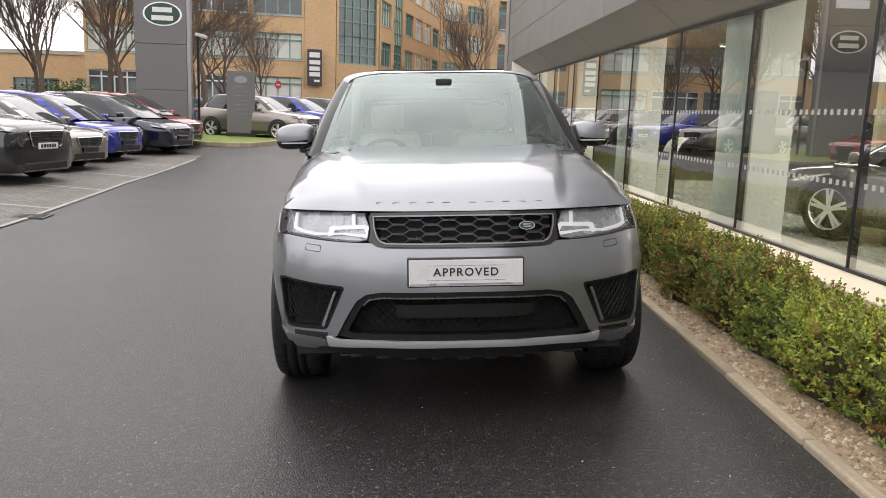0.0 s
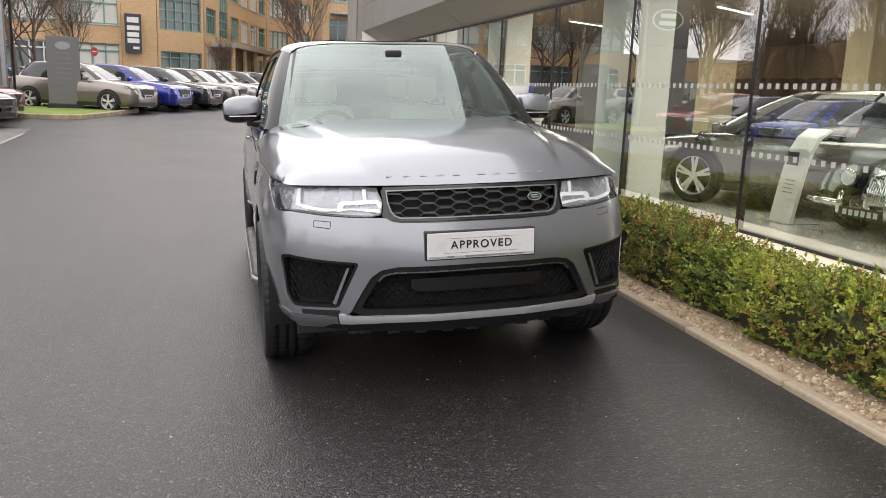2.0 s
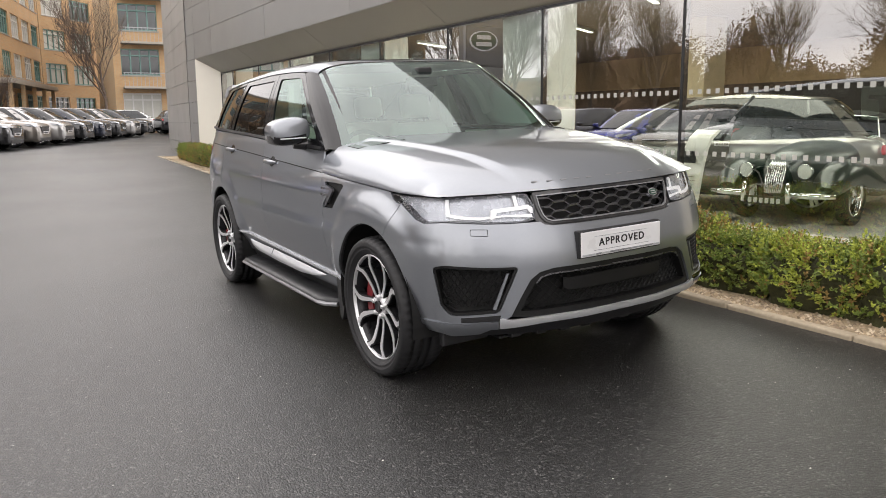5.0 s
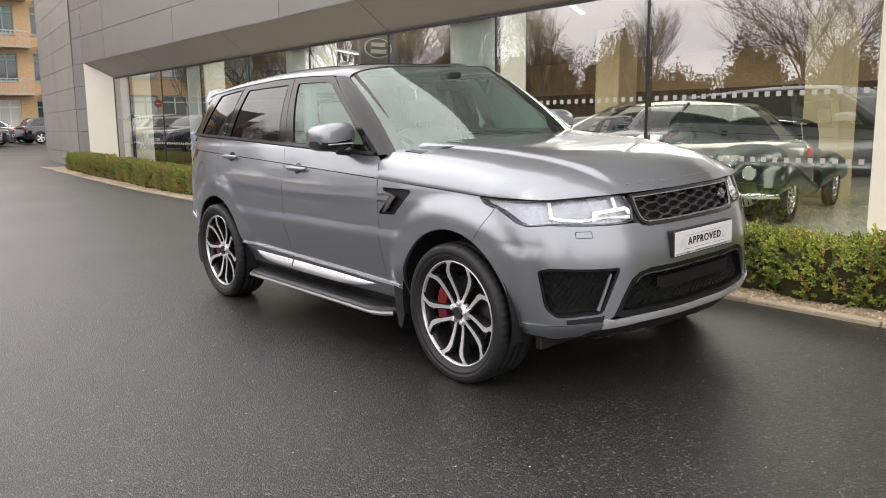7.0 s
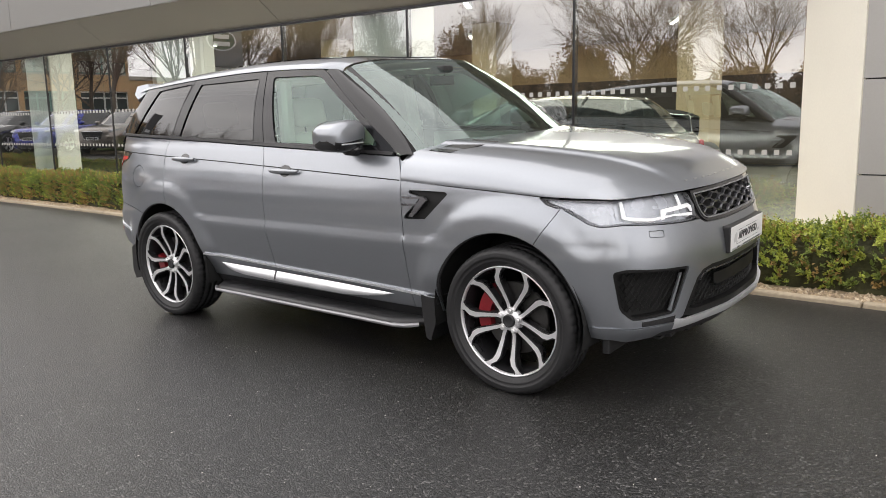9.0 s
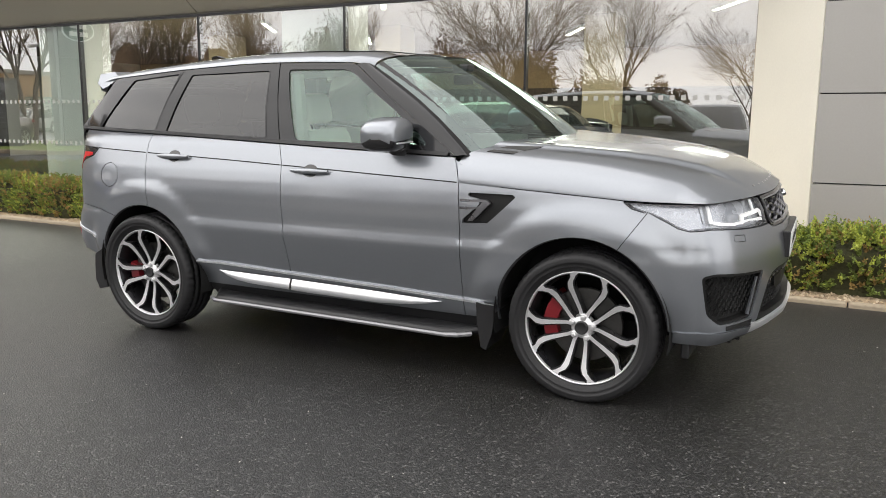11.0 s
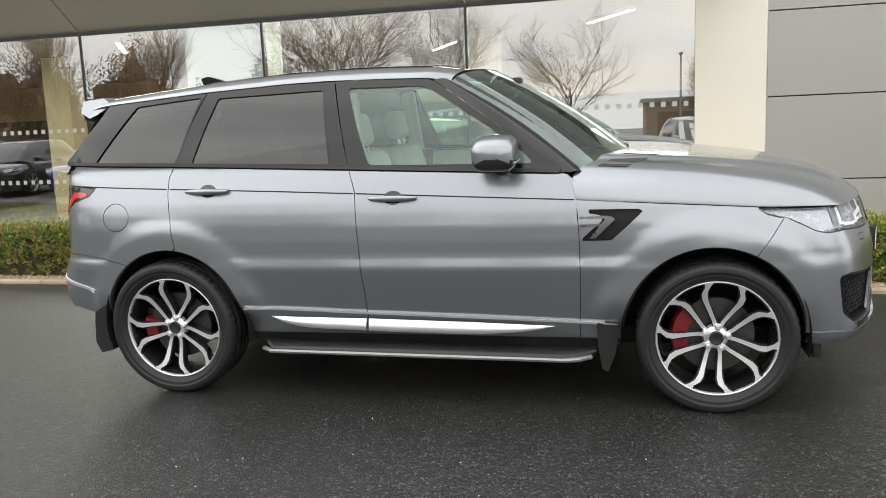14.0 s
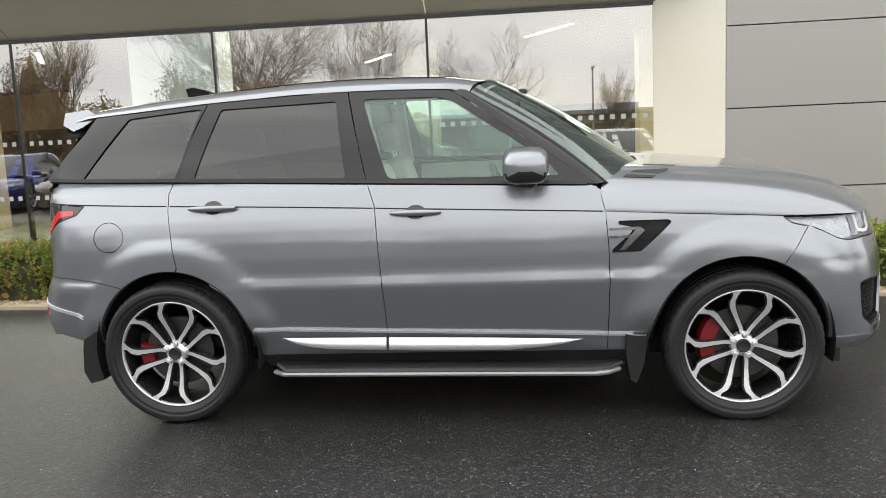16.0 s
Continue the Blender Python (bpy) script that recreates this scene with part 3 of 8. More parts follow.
for i in range(len(MY) - 1):
    y0, y1 = MY[i], MY[i + 1]
    win = tagged(new("window_%d" % (i + 1)), "tall frameless showroom pane with rows of small pale squares", "window", kind="structure")
    pane = mesh("pane", [(GX, y0 + 0.004, GZ0), (GX, y0 + 0.004, GZ1), (GX, y1 - 0.004, GZ1), (GX, y1 - 0.004, GZ0)], [(0, 1, 2, 3)], SHOP_GLASS, win)
    pane.visible_shadow = False
    part("mullion", boxed(GX - 0.012, GX + 0.07, y1 - 0.013, y1 + 0.013, GZ0 - 0.03, GZ1 + 0.02, 0.004), MULLION, win)
    part("head_rail", boxed(GX - 0.02, GX + 0.05, y0, y1, GZ1, GZ1 + 0.03), MULLION, win)
    part("foot_rail", boxed(GX - 0.02, GX + 0.05, y0, y1, GZ0 - 0.03, GZ0), MULLION, win)
    bm = bmesh.new()
    n = int((y1 - y0) / 0.115)
    for row in (1.02, 1.63):
        for k in range(n):
            y = y0 + 0.06 + k * (y1 - y0 - 0.1) / n
            box(bm, GX - 0.0045, GX - 0.0025, y, y + 0.046, row - 0.024, row + 0.024)
    part("marker_square_band", bm, MARKER, win, "two rows of small frosted squares")


def slab(name, quad, off, material, parent=None, label="", joint=0.006):
    """A flat panel on four corners, thickened by off."""
    q = [Vector(p) for p in quad]
    c = sum(q, Vector()) / 4
    u, w = (q[1] - q[0]).normalized(), (q[3] - q[0]).normalized()
    q = [p + u * (joint if (p - c).dot(u) < 0 else -joint) + w * (joint if (p - c).dot(w) < 0 else -joint) for p in q]
    o = Vector(off)
    return mesh(name, q + [p + o for p in q], [(3, 2, 1, 0), (4, 5, 6, 7), (0, 1, 5, 4), (1, 2, 6, 5), (2, 3, 7, 6), (3, 0, 4, 7)], material, parent, label)


# sloping soffit and fascia
soffit = tagged(new("soffit"), "sloping grey metal soffit over the showroom glass", "soffit", kind="structure")
cuts = [-0.86] + MY[1:-1:2] + [20.15]
for a, b in zip(cuts, cuts[1:]):
    a2, b2 = (max(a, -0.285), min(b, 19.45))
    slab("soffit_panel", [(GX + 0.02, a2, GZ1 + 0.025), (GX + 0.02, b2, GZ1 + 0.025), (FX, b, FZ0), (FX, a, FZ0)], (0.05, 0, 0.06), SOFFIT_GREY, soffit)
fascia = tagged(new("fascia"), "grey metal fascia panels with fine dark joints", "fascia", kind="structure")
for lo, hi in ((FZ0, FZ1), (FZ1, FZ2), (FZ2, 5.38), (5.38, 6.12), (6.12, 6.86), (6.86, FZ3)):
    fy = [-15.0, -10.4, -5.7, -0.86] + MY[2:-1:2] + [20.15, 21.1]
    for a, b in zip(fy, fy[1:]):
        slab("fascia_panel", [(FX, a, lo), (FX, b, lo), (FX, b, hi), (FX, a, hi)], (0.10, 0, 0), PANEL_GREY, fascia)
tagged(part("wall_backing", boxed(FX + 0.12, FX + 0.6, -15, 21.1, FZ0 + 0.1, FZ3 - 0.05), MULLION), "dark backing behind the fascia joints", "wall", kind="structure")
# splayed white reveals at both ends
for nm, p, q in (("reveal_south", (GX, -0.285), (FX, -0.86)), ("reveal_north", (GX, 19.45), (FX, 20.15))):
    sgn = -1 if nm == "reveal_south" else 1
    mesh(nm, [(p[0], p[1], 0.0), (q[0], q[1], 0.0), (q[0], q[1], FZ0 + 0.02), (p[0], p[1], GZ1 + 0.02),
              (p[0] + 0.1, p[1] + sgn * 0.1, 0.0), (q[0] + 0.02, q[1] + sgn * 0.02, 0.0), (q[0] + 0.02, q[1] + sgn * 0.02, FZ0 + 0.02), (p[0] + 0.1, p[1] + sgn * 0.1, GZ1 + 0.02)],
         [(0, 1, 2, 3), (7, 6, 5, 4), (0, 4, 5, 1), (1, 5, 6, 2), (2, 6, 7, 3), (3, 7, 4, 0)], WHITE_PAINT)
    tagged(bpy.data.objects[nm], "smooth cream-white splayed reveal beside the glass", "wall", kind="structure")
# panelled wall south of the glass, and the panel beyond the north end
wall_s = tagged(new("wall_south"), "light grey metal wall panels with dark horizontal joints", "wall", kind="structure")
zj = [0.08, 0.875, 1.64, 2.405, FZ0]
for lo, hi in zip(zj, zj[1:]):
    for a, b in ((-4.9, -0.865), (-8.9, -4.9), (-15.0, -8.9)):
        slab("wall_panel", [(FX, a, lo), (FX, b, lo), (FX, b, hi), (FX, a, hi)], (0.05, 0, 0), PANEL_SIDE, wall_s)
tagged(part("wall_south_backing", boxed(FX + 0.06, FX + 0.4, -15, -0.89, 0, FZ0), MULLION), "dark backing behind the panel joints", "wall", kind="structure")
wall_n = tagged(new("wall_north"), "grey metal panels at the corner of the showroom", "wall", kind="structure")
zj = [0.08 + 0.62 * k for k in range(12)]
for lo, hi in zip(zj, zj[1:]):
    if lo < FZ0 - 0.3:
        slab("wall_panel", [(FX, 20.17, lo), (FX - 0.02, 21.1, lo), (FX - 0.02, 21.1, min(hi, FZ0)), (FX, 20.17, min(hi, FZ0))], (0.05, 0, 0), PANEL_GREY, wall_n)
    # paler panel tone carries the light this long face catches
    for k in range(2):
        q0, q1 = k / 2, (k + 1) / 2
        a, b = (FX - 0.03 + 0.75 * q0, 21.12 + 6.9 * q0), (FX - 0.03 + 0.75 * q1, 21.12 + 6.9 * q1)
        slab("wall_panel", [(*a, lo), (*b, lo), (*b, hi), (*a, hi)], (0.05, 0.01, 0), PANEL_SIDE, wall_n)
mesh("wall_north_core", [(FX + 0.06, 21.16, 0), (FX + 0.80, 27.98, 0), (16, 28, 0), (16, 21.56, 0), (FX + 0.06, 21.16, 7.25), (FX + 0.80, 27.98, 7.25), (16, 28, 7.25), (16, 21.56, 7.25)],
     [(0, 1, 5, 4), (1, 2, 6, 5), (2, 3, 7, 6), (3, 0, 4, 7), (4, 5, 6, 7)], MULLION)
tagged(bpy.data.objects["wall_north_core"], "dark core behind the corner panels", "wall", kind="structure")

# roof and the room inside
tagged(part("roof", boxed(FX + 0.02, 16.2, -15, 21.3, FZ3 - 0.02, FZ3 + 0.12), PANEL_GREY), "flat grey showroom roof", "roof", kind="structure")
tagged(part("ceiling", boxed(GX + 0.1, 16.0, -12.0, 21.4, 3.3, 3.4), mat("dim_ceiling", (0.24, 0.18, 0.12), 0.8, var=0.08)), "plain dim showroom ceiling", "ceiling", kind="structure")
tagged(part("wall_east", boxed(16.0, 16.2, -12.2, 21.5, 0, 3.4), TAN_WALL), "tan showroom back wall", "wall", kind="structure")
# thin dark slab over the lower part of the back wall
tagged(part("wall_east_panelling", boxed(15.90, 15.99, -12.0, 21.3, 0.13, 2.30), mat("dark_panelling", (0.045, 0.036, 0.028), 0.6, var=0.2, scale=1.2)), "dark band along the lower back wall", "wall", kind="structure")
tagged(part("wall_inner_south", boxed(GX + 0.15, 16.2, -12.2, -12.0, 0, 3.4), TAN_WALL), "tan showroom side wall", "wall", kind="structure")
tagged(part("wall_inner_north", boxed(GX + 0.1, 16.2, 21.4, 21.55, 0, 3.4), INNER_WHITE), "white showroom end wall", "wall", kind="structure")
tagged(part("wall_inner_west", boxed(FX + 0.42, FX + 0.56, -12.2, -0.91, 0, 3.4), INNER_WHITE), "white inner face of the panelled wall", "wall", kind="structure")
floor_sh = tagged(part("floor", boxed(GX + 0.05, 16.0, -12, 21.4, 0.03, 0.115), MULLION), "pale tiled showroom floor", "floor", kind="structure")
tile = None
for i in range(16):
    for j in range(20):
        m = pose(GX + 0.10 + 0.75 * i, -4.0 + 1.2 * j, FLOOR_Z - 0.006)
        if tile is None:
            tile = part("floor_tile", boxed(0.003, 0.747, 0.003, 1.197, -0.006, 0.006), FLOOR_TILE, floor_sh, pose_m=m)
        elif len(floor_sh.children) < 300:
            share("floor_tile", tile, floor_sh, m)
tagged(part("floor_south", boxed(GX + 0.10, 15.9, -12, -4.02, FLOOR_Z - 0.02, FLOOR_Z - 0.001), FLOOR_TILE), "pale showroom floor", "floor", kind="structure")
for y in (MY[2], MY[4], MY[6], MY[8]):
    col = thing("column", pose(3.625, y + 0.02, FLOOR_Z), "square white column behind the showroom glass", "column", "columns behind the glass")
    part("shaft", boxed(0, 0.47, 0, 1.0, 0.0, 3.17, 0.01), INNER_WHITE, col)
    part("base_trim", boxed(-0.01, 0.48, -0.01, 1.01, 0.0, 0.08, 0.006), BRIGHT, col)
for x, y in ((9.5, 2.6), (9.5, -1.6), (9.5, -5.8), (9.5, 7.0), (9.5, 11.5)):
    col = thing("inner_column", pose(x, y, FLOOR_Z), "square tan-lit column deep in the showroom", "column", "columns in the showroom")
    part("shaft", boxed(0, 0.6, 0, 0.6, 0.0, 3.17, 0.01), mat("tan_column", (0.52, 0.42, 0.27), 0.6, var=0.05), col)
STRIP = mat("lit_strip", (1.0, 0.93, 0.80), 0.4, var=0.0, emit=5.0)
for x, y, a in ((6.0, 2.0, 30), (6.5, 5.6, 30), (7.0, -2.2, 30), (8.5, 9.5, 30), (8.8, 0.6, 30), (11.5, 4.0, 30), (12.0, -3.0, 30), (7.5, 14.0, 30), (11.5, 9.0, 30)):
    lamp = thing("strip_light", pose(x, y, 3.24, 0, 0, a), "slim white linear ceiling light, lit", "ceiling light", "ceiling strip lights")
    part("housing", boxed(-0.75, 0.75, -0.05, 0.05, 0.0, 0.06, 0.005), SIGN_WHITE, lamp)
    part("diffuser", boxed(-0.73, 0.73, -0.035, 0.035, -0.012, -0.001), STRIP, lamp)
for x, y in ((6.1, -2.0), (6.1, 3.0), (6.1, 8.0), (6.1, 13.0), (6.1, 18.0), (12.0, 0.0), (12.0, 8.0)):
    la = new("showroom_light", bpy.data.lights.new("showroom_light", "AREA"))
    la.data.shape, la.data.size, la.data.size_y, la.data.energy, la.data.color = "RECTANGLE", 2.6, 3.0, 165.0, (1.0, 0.93, 0.81)
    la.matrix_world = look((x, y, 3.22), (x, y, 0))

# ---- buildings in the distance ----
def office_wing(name, a, b, storeys, bays, label, height, frame_mat, tall_bays=(), depth=9.0, sill0=1.3, blank=(), side_gap=0.14, base=0.0):
    """A brick wing whose front runs from a to b; the way inwards is to the left of that line."""
    a, b = Vector((*a, 0)), Vector((*b, 0))
    d = b - a
    n = d.length
    root = thing(name, Matrix.Translation(a + Vector((0, 0, base))) @ Matrix.Rotation(math.atan2(d.y, d.x), 4, "Z"), label, "office building")
    bm = bmesh.new()
    holes = []
    pitch = (height - 0.8) / storeys
    w = n / bays
    # wall in pieces round the openings
    for s in range(storeys):
        z0 = pitch * s
        for k in range(bays):
            x0 = w * k
            m0, m1 = x0 + w * side_gap, x0 + w * (1 - side_gap)
            lo, hi = z0 + sill0, z0 + sill0 + 2.0
            if k in tall_bays:
                lo, hi = (z0 + (1.2 if s == 1 else 0.0), z0 + pitch) if s > 0 else (z0 + 1.2, z0 + 3.0)
            if k in blank:
                box(bm, x0, x0 + w, 0, 0.4, z0, z0 + pitch)
                continue
            holes.append((k, s, m0, m1, lo, hi))
            box(bm, x0, m0, 0, 0.4, z0, z0 + pitch)
            box(bm, m1, x0 + w, 0, 0.4, z0, z0 + pitch)
            if lo > z0:
                box(bm, m0, m1, 0, 0.4, z0, lo)
            if hi < z0 + pitch:
                box(bm, m0, m1, 0, 0.4, hi, z0 + pitch)
    box(bm, 0, n, 0, 0.4, pitch * storeys, height)
    box(bm, 0, n, 0, 0.4, -1.0, 0.0)
    part("wall", bm, BRICK, root)
    part("wall", boxed(0, n, 0.42, depth, -1.0, height - 0.4), BRICK, root, "brick flank")
    part("parapet", boxed(-0.1, n + 0.1, -0.12, 0.5, height, height + 0.35, 0.03), CONCRETE, root, "pale coping")
    rng = random.Random(len(name) + bays)
    for k, s, m0, m1, lo, hi in holes:
        win = mesh("window", [(m0, 0.22, lo), (m1, 0.22, lo), (m1, 0.22, hi), (m0, 0.22, hi)], [(0, 1, 2, 3)], BLIND if rng.random() < 0.35 else PANE, root)
        fb = bmesh.new()
        tall = k in tall_bays and s > 0
        nv = 4 if not tall else 5
        for q in range(nv + 1):
            x = m0 + (m1 - m0) * q / nv
            box(fb, x - 0.05, x + 0.05, 0.12, 0.24, lo, hi)
        for z in ([lo, hi - 0.1, lo + (hi - lo) * 0.72] if not tall else [lo + (hi - lo) * j / 3 for j in range(4)]):
            box(fb, m0, m1, 0.11, 0.24, z, z + 0.1)
        part("frame", fb, FRAME_TEAL if tall or rng.random() < 0.6 else frame_mat, win)
        if not tall:
            part("sill", boxed(m0 - 0.1, m1 + 0.1, -0.06, 0.2, lo - 0.1, lo, 0.02), CONCRETE, win)
    return root


H = 14.25
office_wing("office_building", (-24.5, 57.3), (-8.35, 59.5), 4, 4, "buff brick office wing with banded windows", H, FRAME_WHITE, side_gap=0.045, base=0.65)
office_wing("office_building", (-8.33, 59.5), (-5.9, 59.85), 4, 1, "plain buff brick corner of the office with a sign", H, FRAME_WHITE, blank=(0,), base=0.65)
office_wing("office_building", (-5.85, 60.0), (-2.6, 62.6), 4, 1, "brick office corner with a tall teal glazed bay", H, FRAME_WHITE, tall_bays=(0,), side_gap=0.05, base=0.65, depth=4)
office_wing("office_building", (-2.5, 62.8), (3.4, 86), 4, 6, "buff brick office wing with a narrow teal glazed bay", H, FRAME_WHITE, tall_bays=(1,), base=0.65, side_gap=0.12)
office_wing("office_building", (3.5, 86.2), (15.0, 98), 4, 4, "buff brick office wing at the back of the court", H, FRAME_WHITE, base=0.65, side_gap=0.12)
wing_c = office_wing("office_building", (6.7, 61.8), (30, 60), 4, 6, "buff brick office wing with balconies beyond the showroom", H, FRAME_WHITE, sill0=0.9, depth=24, base=0.65)
for s in range(1, 4):
    for k in range(5):
        bal = part("balcony", boxed(0.6 + k * 4.1, 4.2 + k * 4.1, -1.1, 0.0, 3.36 * s - 0.15, 3.36 * s + 0.02, 0.02), CONCRETE, wing_c)
        for q in range(13):
            part("baluster", boxed(0.65 + k * 4.1 + q * 0.29, 0.68 + k * 4.1 + q * 0.29, -1.08, -1.05, 3.36 * s + 0.02, 3.36 * s + 1.0), STEEL, bal)
        part("handrail", boxed(0.6 + k * 4.1, 4.2 + k * 4.1, -1.09, -1.04, 3.36 * s + 1.0, 3.36 * s + 1.06), STEEL, bal)
porch = thing("entrance_canopy", pose(-2.2, 64.5, 0.6, 0, 0, 75.7), "pale concrete canopy along the office wing", "canopy")
part("slab", boxed(0, 18, -2.2, 0.0, 3.7, 4.1, 0.03), CONCRETE, porch)
for k in range(5):
    part("post", boxed(0.3 + 4.2 * k, 0.6 + 4.2 * k, -2.0, -1.7, 0, 3.7, 0.02), BRICK, porch)

# directory sign on the brick wing
direc = thing("building_sign", pose(-7.5, 59.3, 3.35, 0, 0, 8) @ Matrix.Diagonal((0.92, 1, 0.8, 1)), "charcoal building sign with white name strips", "sign")
part("board", boxed(-0.62, 0.62, -0.25, 0.0, 0.0, 3.5, 0.03), SIGN_DARK, direc)
for z0, z1, w in ((2.72, 3.2, 0.0), (2.05, 2.45, 0.05), (1.45, 1.85, 0.0), (0.9, 1.3, 0.02)):
    part("name_strip", boxed(-0.45, 0.42 + w, -0.262, -0.254, z0, z1), SIGN_WHITE, direc)
part("name_strip", boxed(-0.05, 0.42, -0.262, -0.254, 0.35, 0.58), SIGN_WHITE, direc)
notice = thing("wall_notice", pose(-8.9, 59.2, 1.9, 0, 0, 7.6), "small white notice on the brick wall", "sign")
part("board", boxed(-0.3, 0.3, -0.2, -0.1, 0, 0.6, 0.01), SIGN_WHITE, notice)

# low brick range behind the parked cars
low = office_wing("brick_range", (-70, 64), (-23, 63), 1, 9, "long low buff brick range with a flat roof", 5.2, FRAME_TEAL, depth=12)

# two grey name pylons on the lawn
pylon = thing("brand_pylon", pose(-9.07, 24.6, ground_z(-9.07, 24.6) + 0.10, 0, 0, 6), "tall grey metal pylon with an oval green emblem", "pylon")
for k in range(5):
    part("cladding", boxed(-0.76, 0.99, -0.22, 0.22, 1.6 * k + 0.006, 1.6 * k + 1.594, 0.012), PYLON_GREY, pylon)
part("edge_strip", boxed(0.995, 1.13, -0.20, 0.20, 0, 8.0, 0.01), EDGE_GREY, pylon, "pale metal edge")


def oval(parent, x, z, rx, rz, y, t=0.03):
    for nm, k, mt, o in (("emblem_rim", 1.0, BRIGHT, 0.0), ("emblem_field", 0.90, SIGN_GREEN, 0.012)):
        bm = bmesh.new()
        prism(bm, arc(x, z, rx * k, 0, 360 * 39 / 40, 39, rz * k), y - t - o, y, "y")
        part(nm, bm, mt, parent)
    for dz, w in ((0.17, 0.5), (-0.17, 0.55)):
        part("emblem_bar", boxed(x - rx * w, x + rx * w, y - t - 0.024, y - t - 0.012, z + rz * (dz * 2) - rz * 0.2, z + rz * (dz * 2) + rz * 0.2), SIGN_WHITE, parent)


oval(pylon, 0.20, 4.22, 0.66, 0.41, -0.222)
part("emblem_shape", boxed(-0.40, 0.80, -0.24, -0.222, 5.4, 5.7, 0.005), BRIGHT, pylon, "pale metal emblem shape")
totem = thing("direction_totem", pose(-6.36, 25.4, ground_z(-6.36, 25.4) + 0.13, 0, 0, 10) @ Matrix.Diagonal((1.16, 1.16, 1.17, 1)), "short grey metal direction totem on the lawn", "totem")
part("plinth", boxed(-0.47, 0.47, -0.12, 0.12, -0.05, 0.10, 0.01), SATIN_BLACK, totem)
part("body", boxed(-0.44, 0.44, -0.09, 0.09, 0.10, 2.02, 0.012), PYLON_GREY, totem)
for k in range(7):
    part("text_bar", boxed(-0.20, 0.20, -0.094, -0.0905, 0.70 + 0.14 * k, 0.708 + 0.14 * k), EDGE_GREY, totem)
bm = bmesh.new()
prism(bm, arc(0.0, 1.76, 0.2, 0, 351, 39, 0.11), -0.098, -0.09, "y")
part("emblem", bm, EDGE_GREY, totem)
cctv = thing("camera_post", pose(-7.90, 25.4, ground_z(-7.90, 25.4) + 0.1), "slim black post with a white security camera", "camera post")
bm = bmesh.new()
sweep(bm, [(0, 0, 0), (0, 0, 3.62)], 0.045, 8)
part("post", bm, SATIN_BLACK, cctv)
part("housing", boxed(-0.09, 0.33, -0.07, 0.07, 3.58, 3.70, 0.03, Matrix.Translation((0, 0, 3.6)) @ Matrix.Rotation(radians(14), 4, "Y") @ Matrix.Translation((0, 0, -3.6))), SIGN_WHITE, cctv)
stop = thing("road_sign", pose(-8.93, 50.0, 0.45, 0, 0, 52), "round red road sign on a grey post", "road sign")
bm = bmesh.new()
sweep(bm, [(0, 0, 0), (0, 0, 2.9)], 0.045, 8)
part("post", bm, STEEL, stop)
bm = bmesh.new()
prism(bm, arc(0, 2.6, 0.27, 0, 351, 39), -0.08, -0.05, "y")
part("disc", bm, SIGN_RED, stop)
part("bar", boxed(-0.17, 0.17, -0.086, -0.081, 2.57, 2.63), SIGN_WHITE, stop)

# ---- bare winter trees ----
def tree_mesh(seed, height, spread, levels=5, trunk_r=0.16, upright=0.5):
    """Trunk and limbs as tapered tubes: the stem and the branches apart."""
    rng = random.Random(seed)
    stem, crown = bmesh.new(), bmesh.new()

    def grow(bm, p, d, length, r, level):
        n = 4 if level < 2 else 2
        pts, rad = [p.copy()], [r]
        for k in range(n):
            d = (d + Vector((rng.uniform(-1, 1), rng.uniform(-1, 1), rng.uniform(-0.3, 0.6))) * 0.16 + Vector((0, 0, 0.06 * upright))).normalized()
            p = p + d * (length / n)
            pts.append(p.copy())
            rad.append(r * (1 - 0.55 * (k + 1) / n))
        sweep(bm, pts, rad, 7 if level == 0 else (5 if level < 3 else 3), caps=False)
        if level >= levels:
            return
        kids = (8, 7, 6, 5, 4)[min(level, 4)]
        for q in range(kids):
            t = (0.40 if level == 0 else 0.22) + (0.60 if level == 0 else 0.76) * (q + rng.random()) / kids
            i = min(n - 1, int(t * n))
            base = pts[i].lerp(pts[i + 1], t * n - i)
            dd = (pts[i + 1] - pts[i]).normalized()
            side = Vector((rng.uniform(-1, 1), rng.uniform(-1, 1), rng.uniform(-0.2, 0.5)))
            side = (side - dd * side.dot(dd)).normalized()
            k = rng.uniform(0.45, 1.05) * spread
            nd = (dd * (1.0 - 0.25 * k) + side * k + Vector((0, 0, 0.30 * upright))).normalized()
            grow(crown, base, nd, length * (rng.uniform(0.62, 0.90) if level == 0 else rng.uniform(0.48, 0.66)), max(0.007, rad[i] * rng.uniform(0.42, 0.58)), level + 1)

    grow(stem, Vector((0, 0, -0.05)), Vector((0.02, 0.01, 1)), height * 0.52, trunk_r, 0)
    out = []
    for nm, bm in (("trunk", stem), ("crown", crown)):
        me = bpy.data.meshes.new(nm)
        bm.to_mesh(me)
        bm.free()
        me.materials.append(BARK)
        me.polygons.foreach_set("use_smooth", [True] * len(me.polygons))
        out.append(me)
    return out


TREES = [tree_mesh(3, 8.5, 0.62, 4, 0.14, 0.8), tree_mesh(11, 8.5, 0.98, 4, 0.13, 0.35), tree_mesh(29, 7.5, 0.70, 4, 0.11, 0.7)]


def plant(kind, x, y, turn, size, label="leafless winter tree with fine upright branches"):
    root = thing("tree", pose(x, y, ground_z(x, y), 0, 0, turn) @ Matrix.Diagonal((size, size, size, 1)), label, "tree")
    for nm, me in zip(("trunk", "crown"), TREES[kind]):
        o = new(nm, me)
        o.parent = root


